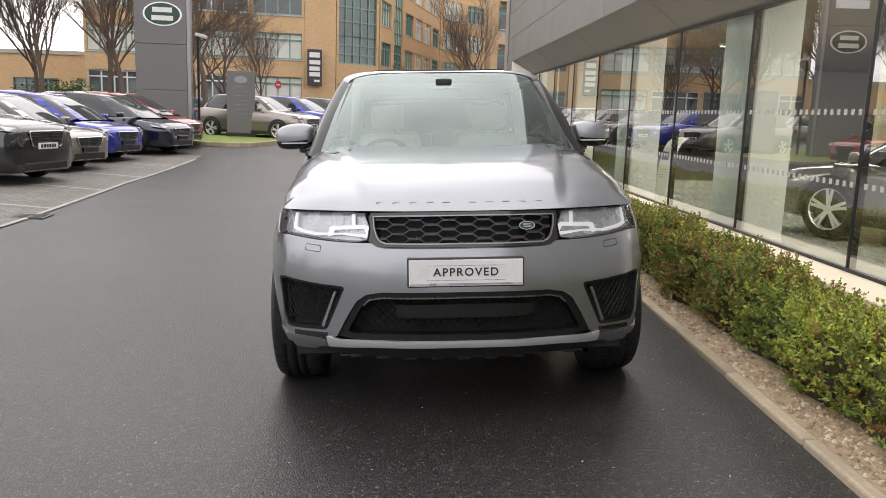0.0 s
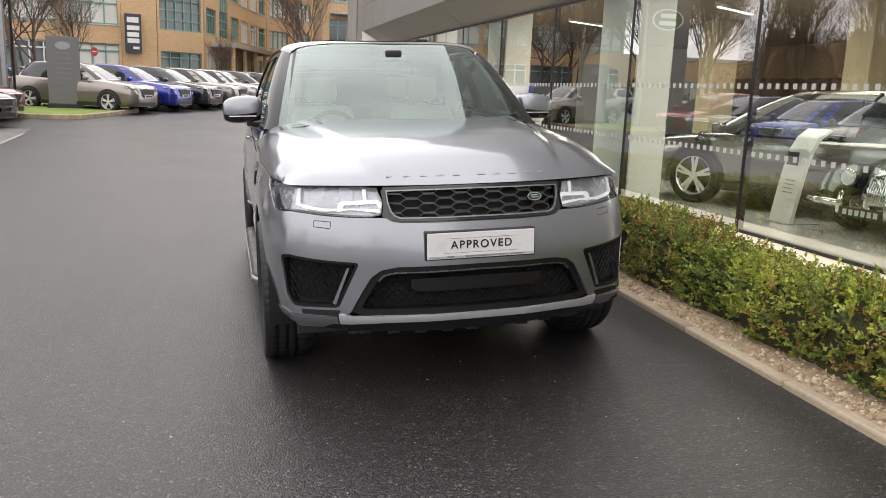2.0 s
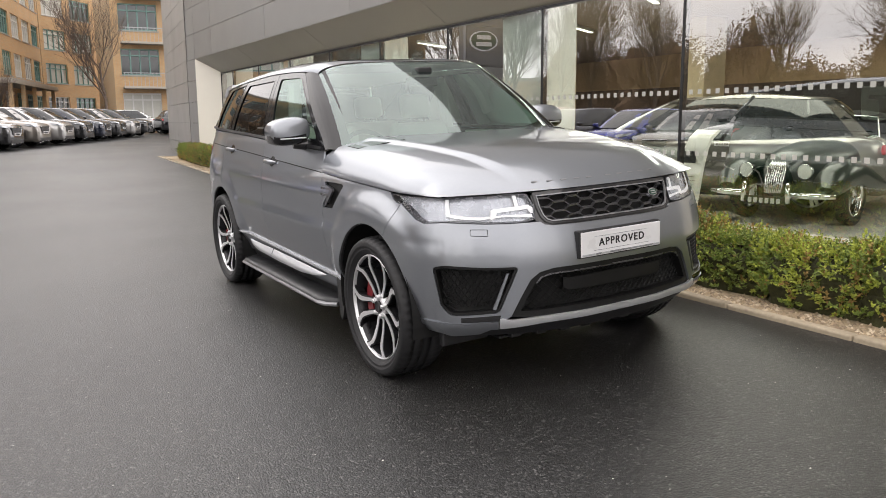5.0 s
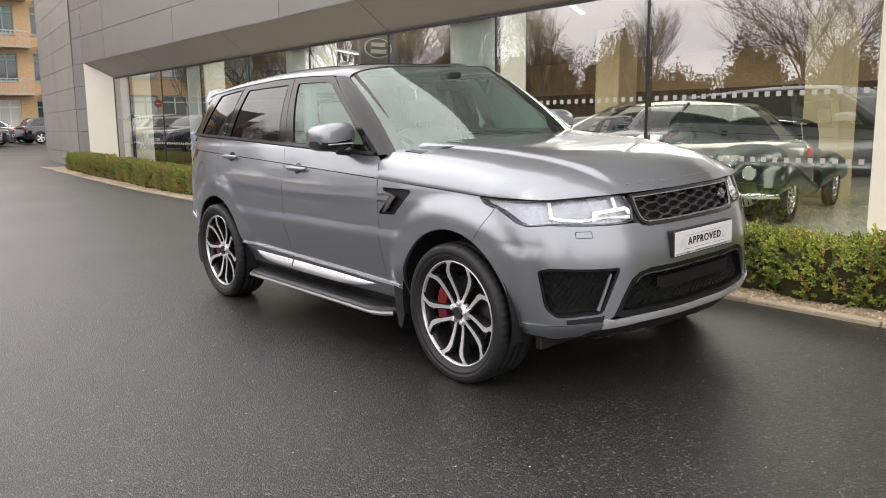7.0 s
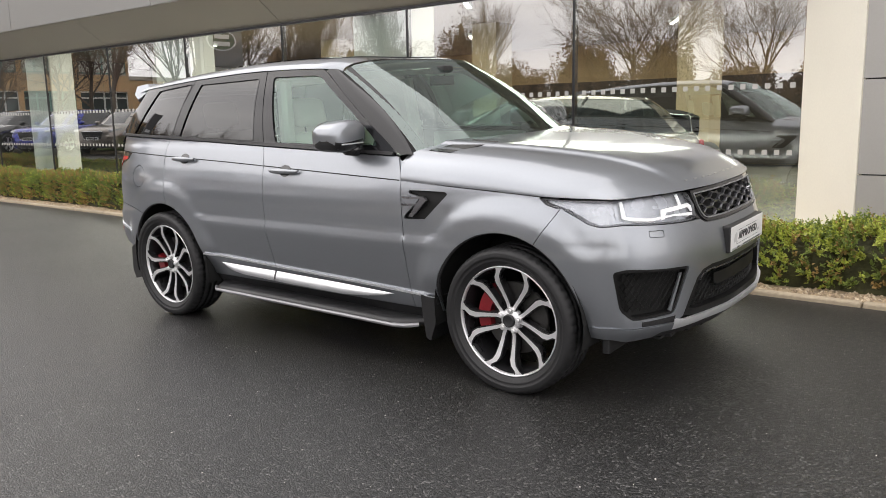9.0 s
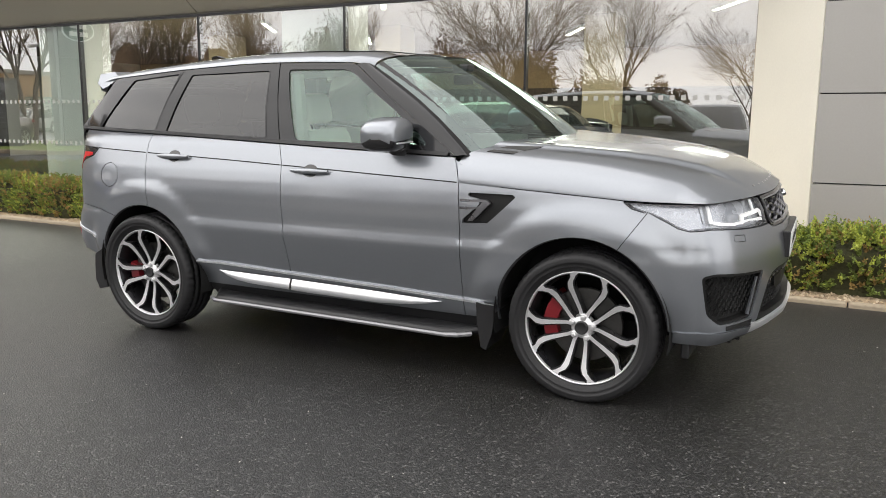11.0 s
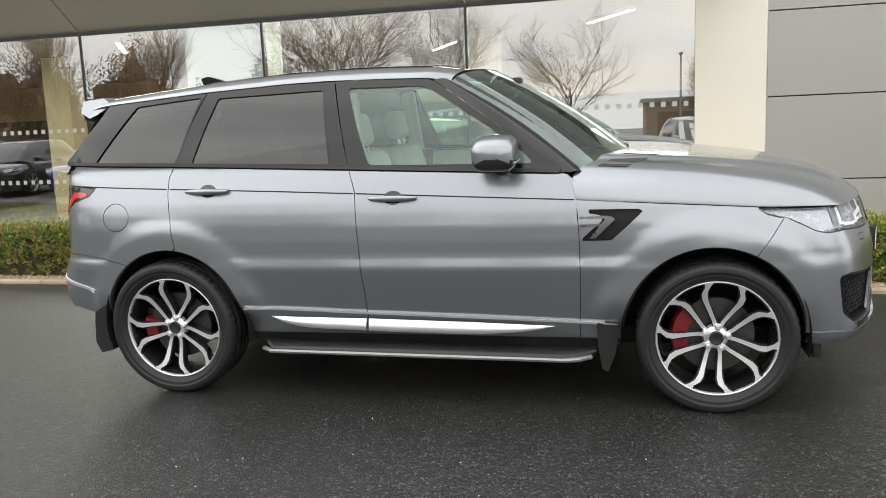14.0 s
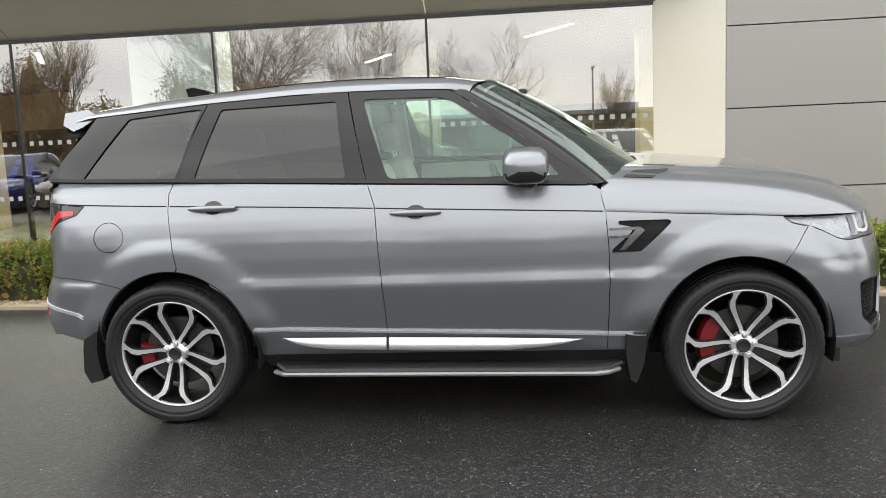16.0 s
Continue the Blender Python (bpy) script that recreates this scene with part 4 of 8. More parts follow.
for kind, x, y, turn, size in (
        (0, -17.4, 34.2, 0, 1.05), (0, -13.4, 33.5, 70, 1.1), (0, -21.5, 35.0, 150, 1.1), (0, -9.9, 34.8, 40, 1.15), (1, -10.4, 41.0, 120, 0.95), (2, -9.2, 45.5, 10, 0.85),
        (2, 5.0, 55.0, 60, 1.25), (2, -1.5, 60.5, 200, 0.6), (1, -33, 44, 20, 1.0), (0, -36, 30, 220, 1.1), (1, -24.5, 14, 80, 1.0),
        (1, -27, 8.5, 10, 0.95), (1, -30, 3.0, 130, 0.8), (2, -33, -4, 240, 0.6), (1, -36, -15, 300, 0.7), (1, -31, 15, 330, 1.15), (0, -34, -16, 30, 1.0), (1, -29, -26, 190, 0.9),
        (0, -21.5, 27, 15, 1.0), (0, -24.5, 35.5, 200, 1.15), (2, -19.5, 38.0, 90, 1.3), (0, -15.4, 37.0, 300, 1.1), (1, -12.0, 40.5, 33, 1.1), (1, -14, -33, 100, 0.9)):
    plant(kind, x, y, turn, size)


def leafy(name, x, y, z, rx, ry, rz, count, size, materials, seed, label, category, kind="stuff"):
    """A clump of many small leaf cards, thicker near its uneven surface."""
    rng = random.Random(seed)
    v, f, mi = [], [], []
    for _ in range(count):
        a, b = rng.uniform(0, 2 * math.pi), math.acos(rng.uniform(-0.2, 1))
        u = Vector((math.sin(b) * math.cos(a), math.sin(b) * math.sin(a), math.cos(b)))
        k = 0.75 + 0.35 * noise.noise(u * 2.3 + Vector((seed, 0, 0))) + 0.12 * noise.noise(u * 7.0)
        k *= rng.uniform(0.25, 1.0) ** 0.45
        p = Vector((u.x * rx, u.y * ry, u.z * rz)) * k
        t1 = Vector((rng.uniform(-1, 1), rng.uniform(-1, 1), rng.uniform(-1, 1))).normalized() * size * rng.uniform(0.6, 1.3)
        t2 = t1.cross(Vector((rng.uniform(-1, 1), rng.uniform(-1, 1), rng.uniform(-1, 1)))).normalized() * size * rng.uniform(0.4, 0.8)
        i = len(v)
        v += [p - t1, p + t2, p + t1, p - t2]
        f.append((i, i + 1, i + 2, i + 3))
        mi.append(rng.randrange(len(materials)))
    # a dense uneven heart under the outer leaves
    nu, nv, base = 72, 20, len(v)
    for i in range(nu):
        for j in range(nv + 1):
            a, b = 2 * math.pi * i / nu, 0.5 * math.pi * 1.12 * j / nv
            u = Vector((math.sin(b) * math.cos(a), math.sin(b) * math.sin(a), math.cos(b)))
            k = 0.56 + 0.33 * noise.noise(u * 2.3 + Vector((seed, 0, 0))) + 0.14 * noise.noise(u * 7.0) + 0.08 * noise.noise(u * 19.0)
            v.append(Vector((u.x * rx, u.y * ry, u.z * rz)) * k)
    for i in range(nu):
        for j in range(nv):
            p, q = base + i * (nv + 1) + j, base + (i + 1) % nu * (nv + 1) + j
            f.append((p, p + 1, q + 1, q))
            mi.append(0)
    ob = mesh(name, v, f, materials, pose_m=pose(x, y, z))
    ob.data.polygons.foreach_set("material_index", mi)
    return tagged(ob, label, category, kind=kind)


for i, (x, y, w, h) in enumerate(((-30, 5.0, 4, 2.4), (-34, -27, 7, 3.6), (-37, 18, 7, 5.0), (-24, 51, 6, 3.0), (-28, -38, 9, 4.0), (-16, -44, 8, 3.2))):
    leafy("evergreen_shrubs", x, y, 0.1, w, w * 0.8, h, 14000, 0.085, [EVERGREEN, LEAF, EVERGREEN], 40 + i, "dark evergreen shrubs and ivy along the boundary", "shrub")

for i, (x, y, w, h) in enumerate(((-32, 25, 4.6, 5.6), (-32, 20, 4.4, 7.2), (-32, 15.4, 4.2, 6.8), (-32, 11, 3.6, 5.0), (-32, 7.6, 3.2, 4.0), (-33, 30.5, 5.5, 9.0), (-33, 38, 7, 9.5), (-34, 47, 8, 9.5))):
    leafy("bare_thicket", x, y, 0.1, w, w * 0.9, h, 26000, 0.085, [TWIG_BROWN, TWIG_BROWN, BARK], 70 + i, "brown leafless thicket along the boundary", "thicket")

# low brick store across the yard
store = thing("low_store", pose(-33.0, -1.0, 0.12), "low brown brick store with a flat roof and pale doors", "building")
part("wall", boxed(-6.0, 0.0, -17.0, 0.0, 0.0, 2.62, 0.02), BRICK_PALE, store)
part("roof", boxed(-6.2, 0.25, -17.2, 0.25, 2.62, 2.86, 0.03), CONCRETE, store, "flat roof with a pale edge")
for k in range(5):
    dr = part("door", boxed(0.01, 0.06, -3.0 - 3.2 * k, -0.6 - 3.2 * k, 0.0, 2.1, 0.01), mat("brown_door", (0.20, 0.12, 0.06), 0.6, var=0.15), store)
    part("handle", boxed(0.065, 0.10, -1.9 - 3.2 * k, -1.7 - 3.2 * k, 0.95, 1.0, 0.005), STEEL, dr)
part("roof_unit", boxed(-3.4, -2.0, -4.6, -3.2, 2.86, 3.25, 0.03), STEEL, store)
mast = thing("lamp_post", pose(-31.5, -2.7, 0.12), "slim grey lamp post", "lamp post")
bm = bmesh.new()
sweep(bm, [(0, 0, 0), (0, 0, 5.0)], [0.07, 0.045], 8)
part("post", bm, STEEL, mast)
part("head", boxed(-0.05, 0.45, -0.10, 0.10, 4.98, 5.06, 0.02), STEEL, mast)

# ---- the grey estate-backed four-wheel-drive beside the showroom ----
# local frame: x across (the near side is -x), y towards the tail with 0 at the front axle, z up from the tyres' foot
BASE = 2.923
plan = [(0, -0.878), (0.13, -0.876), (0.26, -0.866), (0.45, -0.824), (0.57, -0.785), (0.70, -0.725), (0.80, -0.668), (0.885, -0.592), (0.940, -0.485), (0.964, -0.36), (0.976, -0.2),
        (0.982, 0.0), (0.984, 0.5), (0.986, 1.2), (0.986, 2.0), (0.984, 2.7), (0.978, 3.0), (0.965, 3.25), (0.942, 3.44), (0.895, 3.60), (0.80, 3.70), (0.6, 3.755), (0.3, 3.775), (0, 3.78)]


def catmull(pts, per=12):
    out = []
    P = [np.array((-pts[1][0], pts[1][1]))] + [np.array(p, float) for p in pts] + [np.array((-pts[-2][0], pts[-2][1]))]
    for i in range(1, len(P) - 2):
        for k in range(per):
            t = k / per
            a, b, c, d = P[i - 1:i + 3]
            out.append(0.5 * ((2 * b) + (c - a) * t + (2 * a - 5 * b + 4 * c - d) * t ** 2 + (3 * b - a - 3 * c + d) * t ** 3))
    out.append(P[-2])
    return np.array(out)


PC = catmull(plan)
PS = np.concatenate([[0], np.cumsum(np.hypot(*np.diff(PC, axis=0).T))])
PT = np.gradient(PC, PS, axis=0)
PT /= np.linalg.norm(PT, axis=1)[:, None]
PN = np.stack([PT[:, 1], -PT[:, 0]], 1)   # outward


def s_y(y):
    return float(np.interp(y, PC[:, 1], PS))


def s_x(x):
    k = int(np.argmax(PC[:, 0] > 0.975))
    return float(np.interp(x, PC[:k, 0], PS[:k]))


ROWS = (0.715, 0.742, 0.772)
SIDE_Z, SIDE_D = (0.20, 0.30, 0.36, 0.44, 0.50, 0.60, 0.715, 0.742, 0.772, 0.80, 0.88, 0.95, 1.02, 1.07, 1.12, 1.17, 1.22, 1.26), (0.16, 0.125, 0.095, 0.070, 0.055, 0.030, 0.004, 0.002, 0.015, 0.014, 0.013, 0.018, 0.030, 0.042, 0.058, 0.074, 0.092, 0.112)
FRONT_Z, FRONT_D = (0.20, 0.30, 0.36, 0.395, 0.44, 0.50, 0.60, 0.68, 0.74, 0.78, 0.82, 0.875, 0.90, 0.96, 1.03, 1.10), (0.16, 0.06, 0.02, 0.0, 0.0, 0.002, 0.004, 0.006, 0.012, 0.019, 0.028, 0.045, 0.055, 0.072, 0.102, 0.16)
REAR_Z, REAR_D = (0.20, 0.35, 0.45, 0.55, 0.70, 0.80, 1.0, 1.2, 1.26), (0.20, 0.10, 0.03, 0.0, 0.01, 0.05, 0.06, 0.085, 0.10)
TZ = np.arange(0.18, 1.30, 0.002)


def eased(zz, dd, sigma):
    """The profile as a fine table with its corners rounded."""
    k = np.arange(-30, 31) * 0.002
    w = np.exp(-0.5 * (k / sigma) ** 2)
    t = np.interp(np.arange(0.12, 1.3599, 0.002), zz, dd)
    return np.interp(TZ, np.arange(0.12, 1.3599, 0.002)[30:-30], np.convolve(t, w / w.sum(), "valid"))


SIDE_T, FRONT_T, REAR_T = eased(SIDE_Z, SIDE_D, 0.008), eased(FRONT_Z, FRONT_D, 0.012), eased(REAR_Z, REAR_D, 0.012)
ARCH = ((0.015, 0.385), (2.905, 0.385))


def wrap(s, z, depth=0.0):
    """The lower body: s runs round the plan from the nose, z is the height."""
    X, Y = np.interp(s, PS, PC[:, 0]), np.interp(s, PS, PC[:, 1])
    nx, ny = np.interp(s, PS, PN[:, 0]), np.interp(s, PS, PN[:, 1])
    wf, wr = smoothstep(0.12, 0.80, -ny), smoothstep(0.12, 0.8, ny)
    wf = max(wf, 0.60 * smoothstep(-0.28, -0.52, Y))
    ws = 1 - wf - wr
    d = wf * np.interp(z, TZ, FRONT_T) + ws * np.interp(z, TZ, SIDE_T) + wr * np.interp(z, TZ, REAR_T)
    for cy, cz in ARCH:
        r = math.hypot(Y - cy, z - cz - 0.01)
        d += ws * (0.008 if cy < 1 else 0.004) * smoothstep(0.500, 0.63, r) * smoothstep(1.10, 0.63, r) * smoothstep(0.45, 0.72, z)
        flare = (1 - smoothstep(0.495, 0.610, r)) * smoothstep(0.38, 0.60, z)
        target = 0.004 + 0.035 * smoothstep(0.48, 0.2, z)
        d = d * (1 - flare * ws) + min(d, target) * flare * ws
    d += depth + 0.030 * ws * smoothstep(0.80, 1.02, z) * smoothstep(0.45, -0.15, Y)
    return X - nx * d, Y - ny * d, z


def side(sg):
    def lift(u, v, dep=0.0):
        x, y, z = wrap(u, v, dep)
        return sg * x, y, z
    return lift


def whole(u, v, dep=0.0):
    """Both halves of the nose at once: u is negative on the near half."""
    x, y, z = wrap(abs(u), v, dep)
    return (x if u >= 0 else -x), y, z


def halves(out):
    return list(out) + [(-u, v) for u, v in list(out)[::-1] if u > 1e-6]


def swap(out):
    return [(-u, v) for u, v in out]


def sy(pts):
    return [(s_y(y), z) for y, z in pts]


def sx(pts):
    return [(s_x(x), z) for x, z in pts]


def seam_z(y):
    """The long line from the lamps to the tail: shut line of the bonnet and crease of the doors."""
    return float(np.interp(y, (-0.88, -0.6, -0.4, -0.18, 0.33, 0.70, 1.42, 2.2, 2.89, 3.66), (1.012, 1.006, 1.004, 1.010, 1.043, 1.067, 1.100, 1.135, 1.161, 1.190)))


def belt_z(y):
    return float(np.interp(y, (0.6, 0.70, 1.41, 2.22, 2.88, 3.56), (1.180, 1.188, 1.216, 1.250, 1.276, 1.296)))


car = thing("estate_car", pose(0.037, 0.0, ground_z(0.037) , 0, -SLOPE, 0), "metallic grey four-wheel-drive estate car, parked on damp asphalt", "car")


def arch_pts(cy, a0, a1, n=22, rx=0.434, rz=0.444):
    return [(cy + rx * math.cos(radians(a0 + (a1 - a0) * i / n)), 0.385 + rz * math.sin(radians(a0 + (a1 - a0) * i / n))) for i in range(n + 1)]


FC, RC = 0.018, 2.905
SILL = 0.345
A_SEAM = [(0.699, 1.188), (0.679, 1.128), (0.662, 1.065), (0.650, 0.90), (0.646, 0.727), (0.650, 0.53), (0.653, 0.435), (0.654, SILL)]
B_SEAM = [(1.837, 1.232), (1.815, 1.17), (1.800, 1.12), (1.787, 0.90), (1.772, 0.61), (1.773, 0.46), (1.774, SILL)]
R_SEAM = [(2.866, 1.274), (2.888, 1.225), (2.890, 1.133), (2.872, 1.0), (2.857, 0.916), (2.846, 0.845)]
LAMP = [("x", 0.486, 0.998), ("x", 0.456, 0.938), ("x", 0.462, 0.878), ("x", 0.51, 0.868), ("x", 0.60, 0.868), ("x", 0.70, 0.872), ("x", 0.80, 0.880), ("y", -0.60, 0.886), ("y", -0.50, 0.880), ("y", -0.44, 0.894),
        ("y", -0.39, 0.920), ("y", -0.33, 0.948), ("y", -0.28, 0.960), ("y", -0.222, 0.975), ("y", -0.185, 1.002)]
lamp_out = [(s_x(a) if k == "x" else s_y(a), z) for k, a, z in LAMP]
lamp_top = [(s, seam_z(float(np.interp(s, PS, PC[:, 1]))) - 0.006) for s in np.linspace(s_y(-0.185), s_x(0.489), 14)]
lamp_poly = lamp_out + lamp_top[1:-1]
FOG = rounded(sx([(0.562, 0.662), (0.70, 0.668)]) + [(s_x(0.872), 0.686), (s_y(-0.555), 0.672), (s_y(-0.585), 0.49), (s_x(0.850), 0.442), (s_x(0.655), 0.448)], 0.02, 3)
WASH = rounded(sx([(0.69, 0.816), (0.765, 0.822), (0.765, 0.850), (0.69, 0.846)]), 0.006, 2)

fl_top = [(y, seam_z(y)) for y in (-0.185, 0.0, 0.2, 0.4, 0.55)]
fender = sy(fl_top) + sy(A_SEAM[2:]) + sy(arch_pts(FC, -5, 116)) + [(s_y(-0.30), 0.962)] + [p for p in lamp_out if p[0] > s_y(-0.30)]
VENT = rounded(sy([(0.600, 1.015), (0.365, 1.014), (0.350, 1.004), (0.400, 0.955), (0.495, 0.868), (0.634, 0.864), (0.628, 0.880), (0.535, 0.962), (0.545, 0.990), (0.600, 1.000)]), 0.006, 2)
fuel = arc(3.222, 1.010, 0.084, 0, 351, 26, 0.077)
TAIL = sy([(3.375, 1.172), (3.42, 1.128), (3.535, 1.092), (3.60, 1.05), (3.635, 1.012)]) + [(PS[-1] - 0.62, 1.012), (PS[-1] - 0.60, 1.185)] + sy([(3.55, 1.185)])

for sg in (-1, 1):
    L = side(sg)
    fp = sg < 0   # winding
    tag = "near" if sg < 0 else "far"
    sheet("front_wing", fender, L, CAR_GREY, car, 0.026, [VENT], 0.002, 0.014, flip=fp, rows=ROWS)
    fdoor = sy([(y, belt_z(y)) for y in (0.70, 0.9, 1.2, 1.5, 1.83)]) + sy(B_SEAM) + sy(A_SEAM[::-1])
    dr = sheet("front_door", fdoor, L, CAR_GREY, car, 0.035, (), 0.002, 0.014, flip=fp, rows=ROWS)
    rdoor = sy([(y, belt_z(y)) for y in (1.84, 2.1, 2.4, 2.7, 2.86)]) + sy(R_SEAM) + sy(arch_pts(RC, 97, 183)) + sy([(2.476, SILL)]) + sy(B_SEAM[::-1])
    dr2 = sheet("rear_door", rdoor, L, CAR_GREY, car, 0.028, (), 0.002, 0.014, flip=fp, rows=ROWS)
    quarter = sy([(y, belt_z(y)) for y in (2.868, 3.1, 3.35, 3.56)]) + [(s_y(3.60), 1.275), (PS[-1] - 0.62, 1.25), (PS[-1] - 0.60, 1.187)] + sy([(3.55, 1.187)]) + TAIL[:5] + [(PS[-1] - 0.62, 1.012), (PS[-1] - 0.62, 0.80)] + sy([(3.48, 0.795), (3.30, 0.775), (3.17, 0.745)]) + sy(arch_pts(RC, 52, 96)) + sy(R_SEAM[::-1])
    sheet("rear_quarter", quarter, L, CAR_GREY, car, 0.028, [sy(fuel)], 0.002, 0.014, flip=fp, rows=ROWS)
    sheet("fuel_flap", sy(fuel), L, CAR_GREY, car, 0.03, (), 0.002, 0.012, 0.001, flip=fp)
    rb = sy([(3.17, 0.745), (3.30, 0.775), (3.48, 0.795)]) + [(PS[-1] - 0.62, 0.80), (PS[-1], 0.80), (PS[-1], 0.42), (PS[-1] - 0.5, 0.42)] + sy([(3.62, 0.47), (3.42, 0.415), (3.335, 0.43)]) + sy(arch_pts(RC, 6, 52))
    sheet("rear_bumper", rb, L, CAR_GREY, car, 0.03, (), 0.002, 0.014, flip=fp)
    sheet("bumper_strip", sy([(3.425, 0.572), (3.72, 0.655)]) + sy([(3.722, 0.672), (3.60, 0.632), (3.425, 0.588)]), L, BRIGHT, car, 0.03, (), 0, 0.006, -0.006, "bright bumper strip", flip=fp)
    sheet("tail_lamp", TAIL, L, GLOSS_BLACK, car, 0.04, (), 0.003, 0.01, 0.0, "smoked tail lamp", flip=fp)
    sheet("tail_lamp_glow", sy([(3.44, 1.150), (3.55, 1.150), (3.60, 1.10), (3.66, 1.04), (3.635, 1.025), (3.58, 1.07), (3.53, 1.115), (3.44, 1.130)]), L, LAMP_RED, car, 0.03, (), 0, 0.003, -0.003, "red lamp band", flip=fp)
    sheet("reflector", sy([(3.66, 0.575), (3.70, 0.575), (3.705, 0.615), (3.67, 0.62)]), L, LAMP_RED, car, 0.03, (), 0, 0.003, -0.003, flip=fp)
    # black shell added behind the shut lines to give the gaps their shade
    shell = sy([(y, belt_z(y) - 0.01) for y in (0.72, 1.4, 2.2, 2.9, 3.5)]) + sy([(3.55, 0.5)]) + sy(arch_pts(RC, 5, 175, 22, 0.46, 0.47)) + sy([(2.38, SILL + 0.01), (0.57, SILL + 0.01)]) + sy(arch_pts(FC, 5, 130, 22, 0.46, 0.47)) + sy([(-0.12, 0.99), (0.3, 1.02)])
    sheet("inner_shell", shell, L, DARK, car, 0.08, (), 0, 0.0, 0.022, flip=fp)
    sheet("inner_pillar_foot", sy([(0.40, 1.02), (0.60, 1.02), (0.80, 1.02), (0.86, 1.19), (0.72, 1.19), (0.60, 1.12), (0.45, 1.06)]), L, CAR_GREY, car, 0.06, (), 0, 0.0, 0.010, flip=fp)
    # wheel housings
    for cy in (FC, RC):
        bm = bmesh.new()
        ring0 = [(sg * 0.955, y, z) for y, z in arch_pts(cy, -12, 192, 26, 0.445, 0.465)]
        ring1 = [(sg * 0.52, y, z) for y, z in arch_pts(cy, -12, 192, 26, 0.445, 0.465)]
        a = [bm.verts.new(p) for p in ring0]
        b = [bm.verts.new(p) for p in ring1]
        for i in range(len(a) - 1):
            bm.faces.new((a[i], a[i + 1], b[i + 1], b[i]))
        bm.faces.new(b)
        part("wheel_housing", bm, DARK, car, smooth=False)
        lip = bmesh.new()
        pts = arch_pts(cy, 4, 176 if cy == RC else 178, 26, 0.430, 0.450)
        sweep(lip, [(sg * (wrap(s_y(y), z)[0] - 0.012), y, z) for y, z in pts], 0.010, 6)
        part("arch_lip", lip, SATIN_BLACK, car)
    # lower door strips
    strip_poly = sy([(0.465, 0.4375), (1.1, 0.4625), (1.79, 0.483), (2.47, 0.506), (2.475, 0.496), (1.79, 0.472), (1.1, 0.4515), (0.465, 0.4265)])
    sheet("sill_strip", strip_poly, L, BRIGHT, car, 0.02, (), 0, 0.014, -0.014, "thin bright strip", flip=fp)
    up_y, up_z = (0.779, 1.2, 1.735, 2.327), (0.416, 0.431, 0.443, 0.449)
    lo_y, lo_z = (0.779, 0.86, 0.98, 1.16, 1.6, 2.08, 2.18, 2.26, 2.327), (0.416, 0.397, 0.382, 0.371, 0.377, 0.391, 0.402, 0.420, 0.449)
    for y0, y1 in ((0.779, 1.767), (1.781, 2.327)):
        v, f = [], []
        for y in xs(y0, y1, 30):
            zu, zl = float(np.interp(y, up_y, up_z)), float(np.interp(y, lo_y, lo_z))
            xu = wrap(s_y(y), zu)[0] + 0.008
            xl = wrap(s_y(y), zl)[0] + 0.010 + 0.62 * (zu - zl)
            v += [(sg * xu, y, zu), (sg * (xu * 0.45 + xl * 0.55 + 0.003), y, (zu + zl) / 2), (sg * xl, y, zl), (sg * (xl - 0.05), y, zl - 0.006)]
        for i in range(30):
            for k in range(3):
                q = (4 * i + k, 4 * i + k + 1, 4 * i + k + 5, 4 * i + k + 4)
                f.append(q if sg > 0 else q[::-1])
        mesh("door_insert", v, f, BRIGHT, car, "bright door insert", True)
    sheet("sill", sy([(0.46, SILL), (1.4, SILL), (2.48, SILL), (2.44, 0.27), (1.4, 0.265), (0.50, 0.262)]), L, SATIN_BLACK, car, 0.06, (), 0, 0.02, 0.012, "black sill", flip=fp)
    # running board
    bm = bmesh.new()
    prof = [(0.80, 0.285), (0.93, 0.300), (0.985, 0.297), (1.005, 0.280), (1.000, 0.262), (0.965, 0.250), (0.82, 0.245)]
    rows = []
    for y in xs(0.575, 2.39, 22):
        e = min(1.0, (y - 0.575) / 0.16 + 0.35, (2.39 - y) / 0.10 + 0.4)
        rows.append([bm.verts.new((sg * (0.80 + (px - 0.80) * e), y, pz - 0.008 * (y - 1.4) * -1)) for px, pz in prof])
    for a, b in zip(rows, rows[1:]):
        for i in range(len(prof) - 1):
            bm.faces.new((a[i], a[i + 1], b[i + 1], b[i]))
    bm.faces.new(rows[0]); bm.faces.new(rows[-1][::-1])
    step = part("side_step", bm, SATIN_BLACK, car, "black running board with a bright edge", True)
    bm = bmesh.new()
    sweep(bm, [(sg * (1.0 - 0.07 * max(0.0, (0.72 - y) / 0.12) ** 2 - 0.05 * max(0.0, (y - 2.32) / 0.06) ** 2), y, 0.268 + 0.008 * (y - 1.4)) for y in xs(0.60, 2.375, 30)], 0.013, 8)
    part("edge_strip", bm, EDGE_GREY, step)
    # mudflaps
    for pts in ([(0.455, 0.44), (0.57, 0.44), (0.565, 0.33), (0.545, 0.20), (0.515, 0.185), (0.48, 0.28)], [(3.325, 0.52), (3.43, 0.46), (3.44, 0.40), (3.45, 0.28), (3.42, 0.215), (3.34, 0.235), (3.36, 0.36)]):
        bm = bmesh.new()
        lo, hi = sorted((sg * 0.70, sg * 0.935))
        prism(bm, pts, lo, hi, "x")
        part("mudflap", bm, SATIN_BLACK, car)
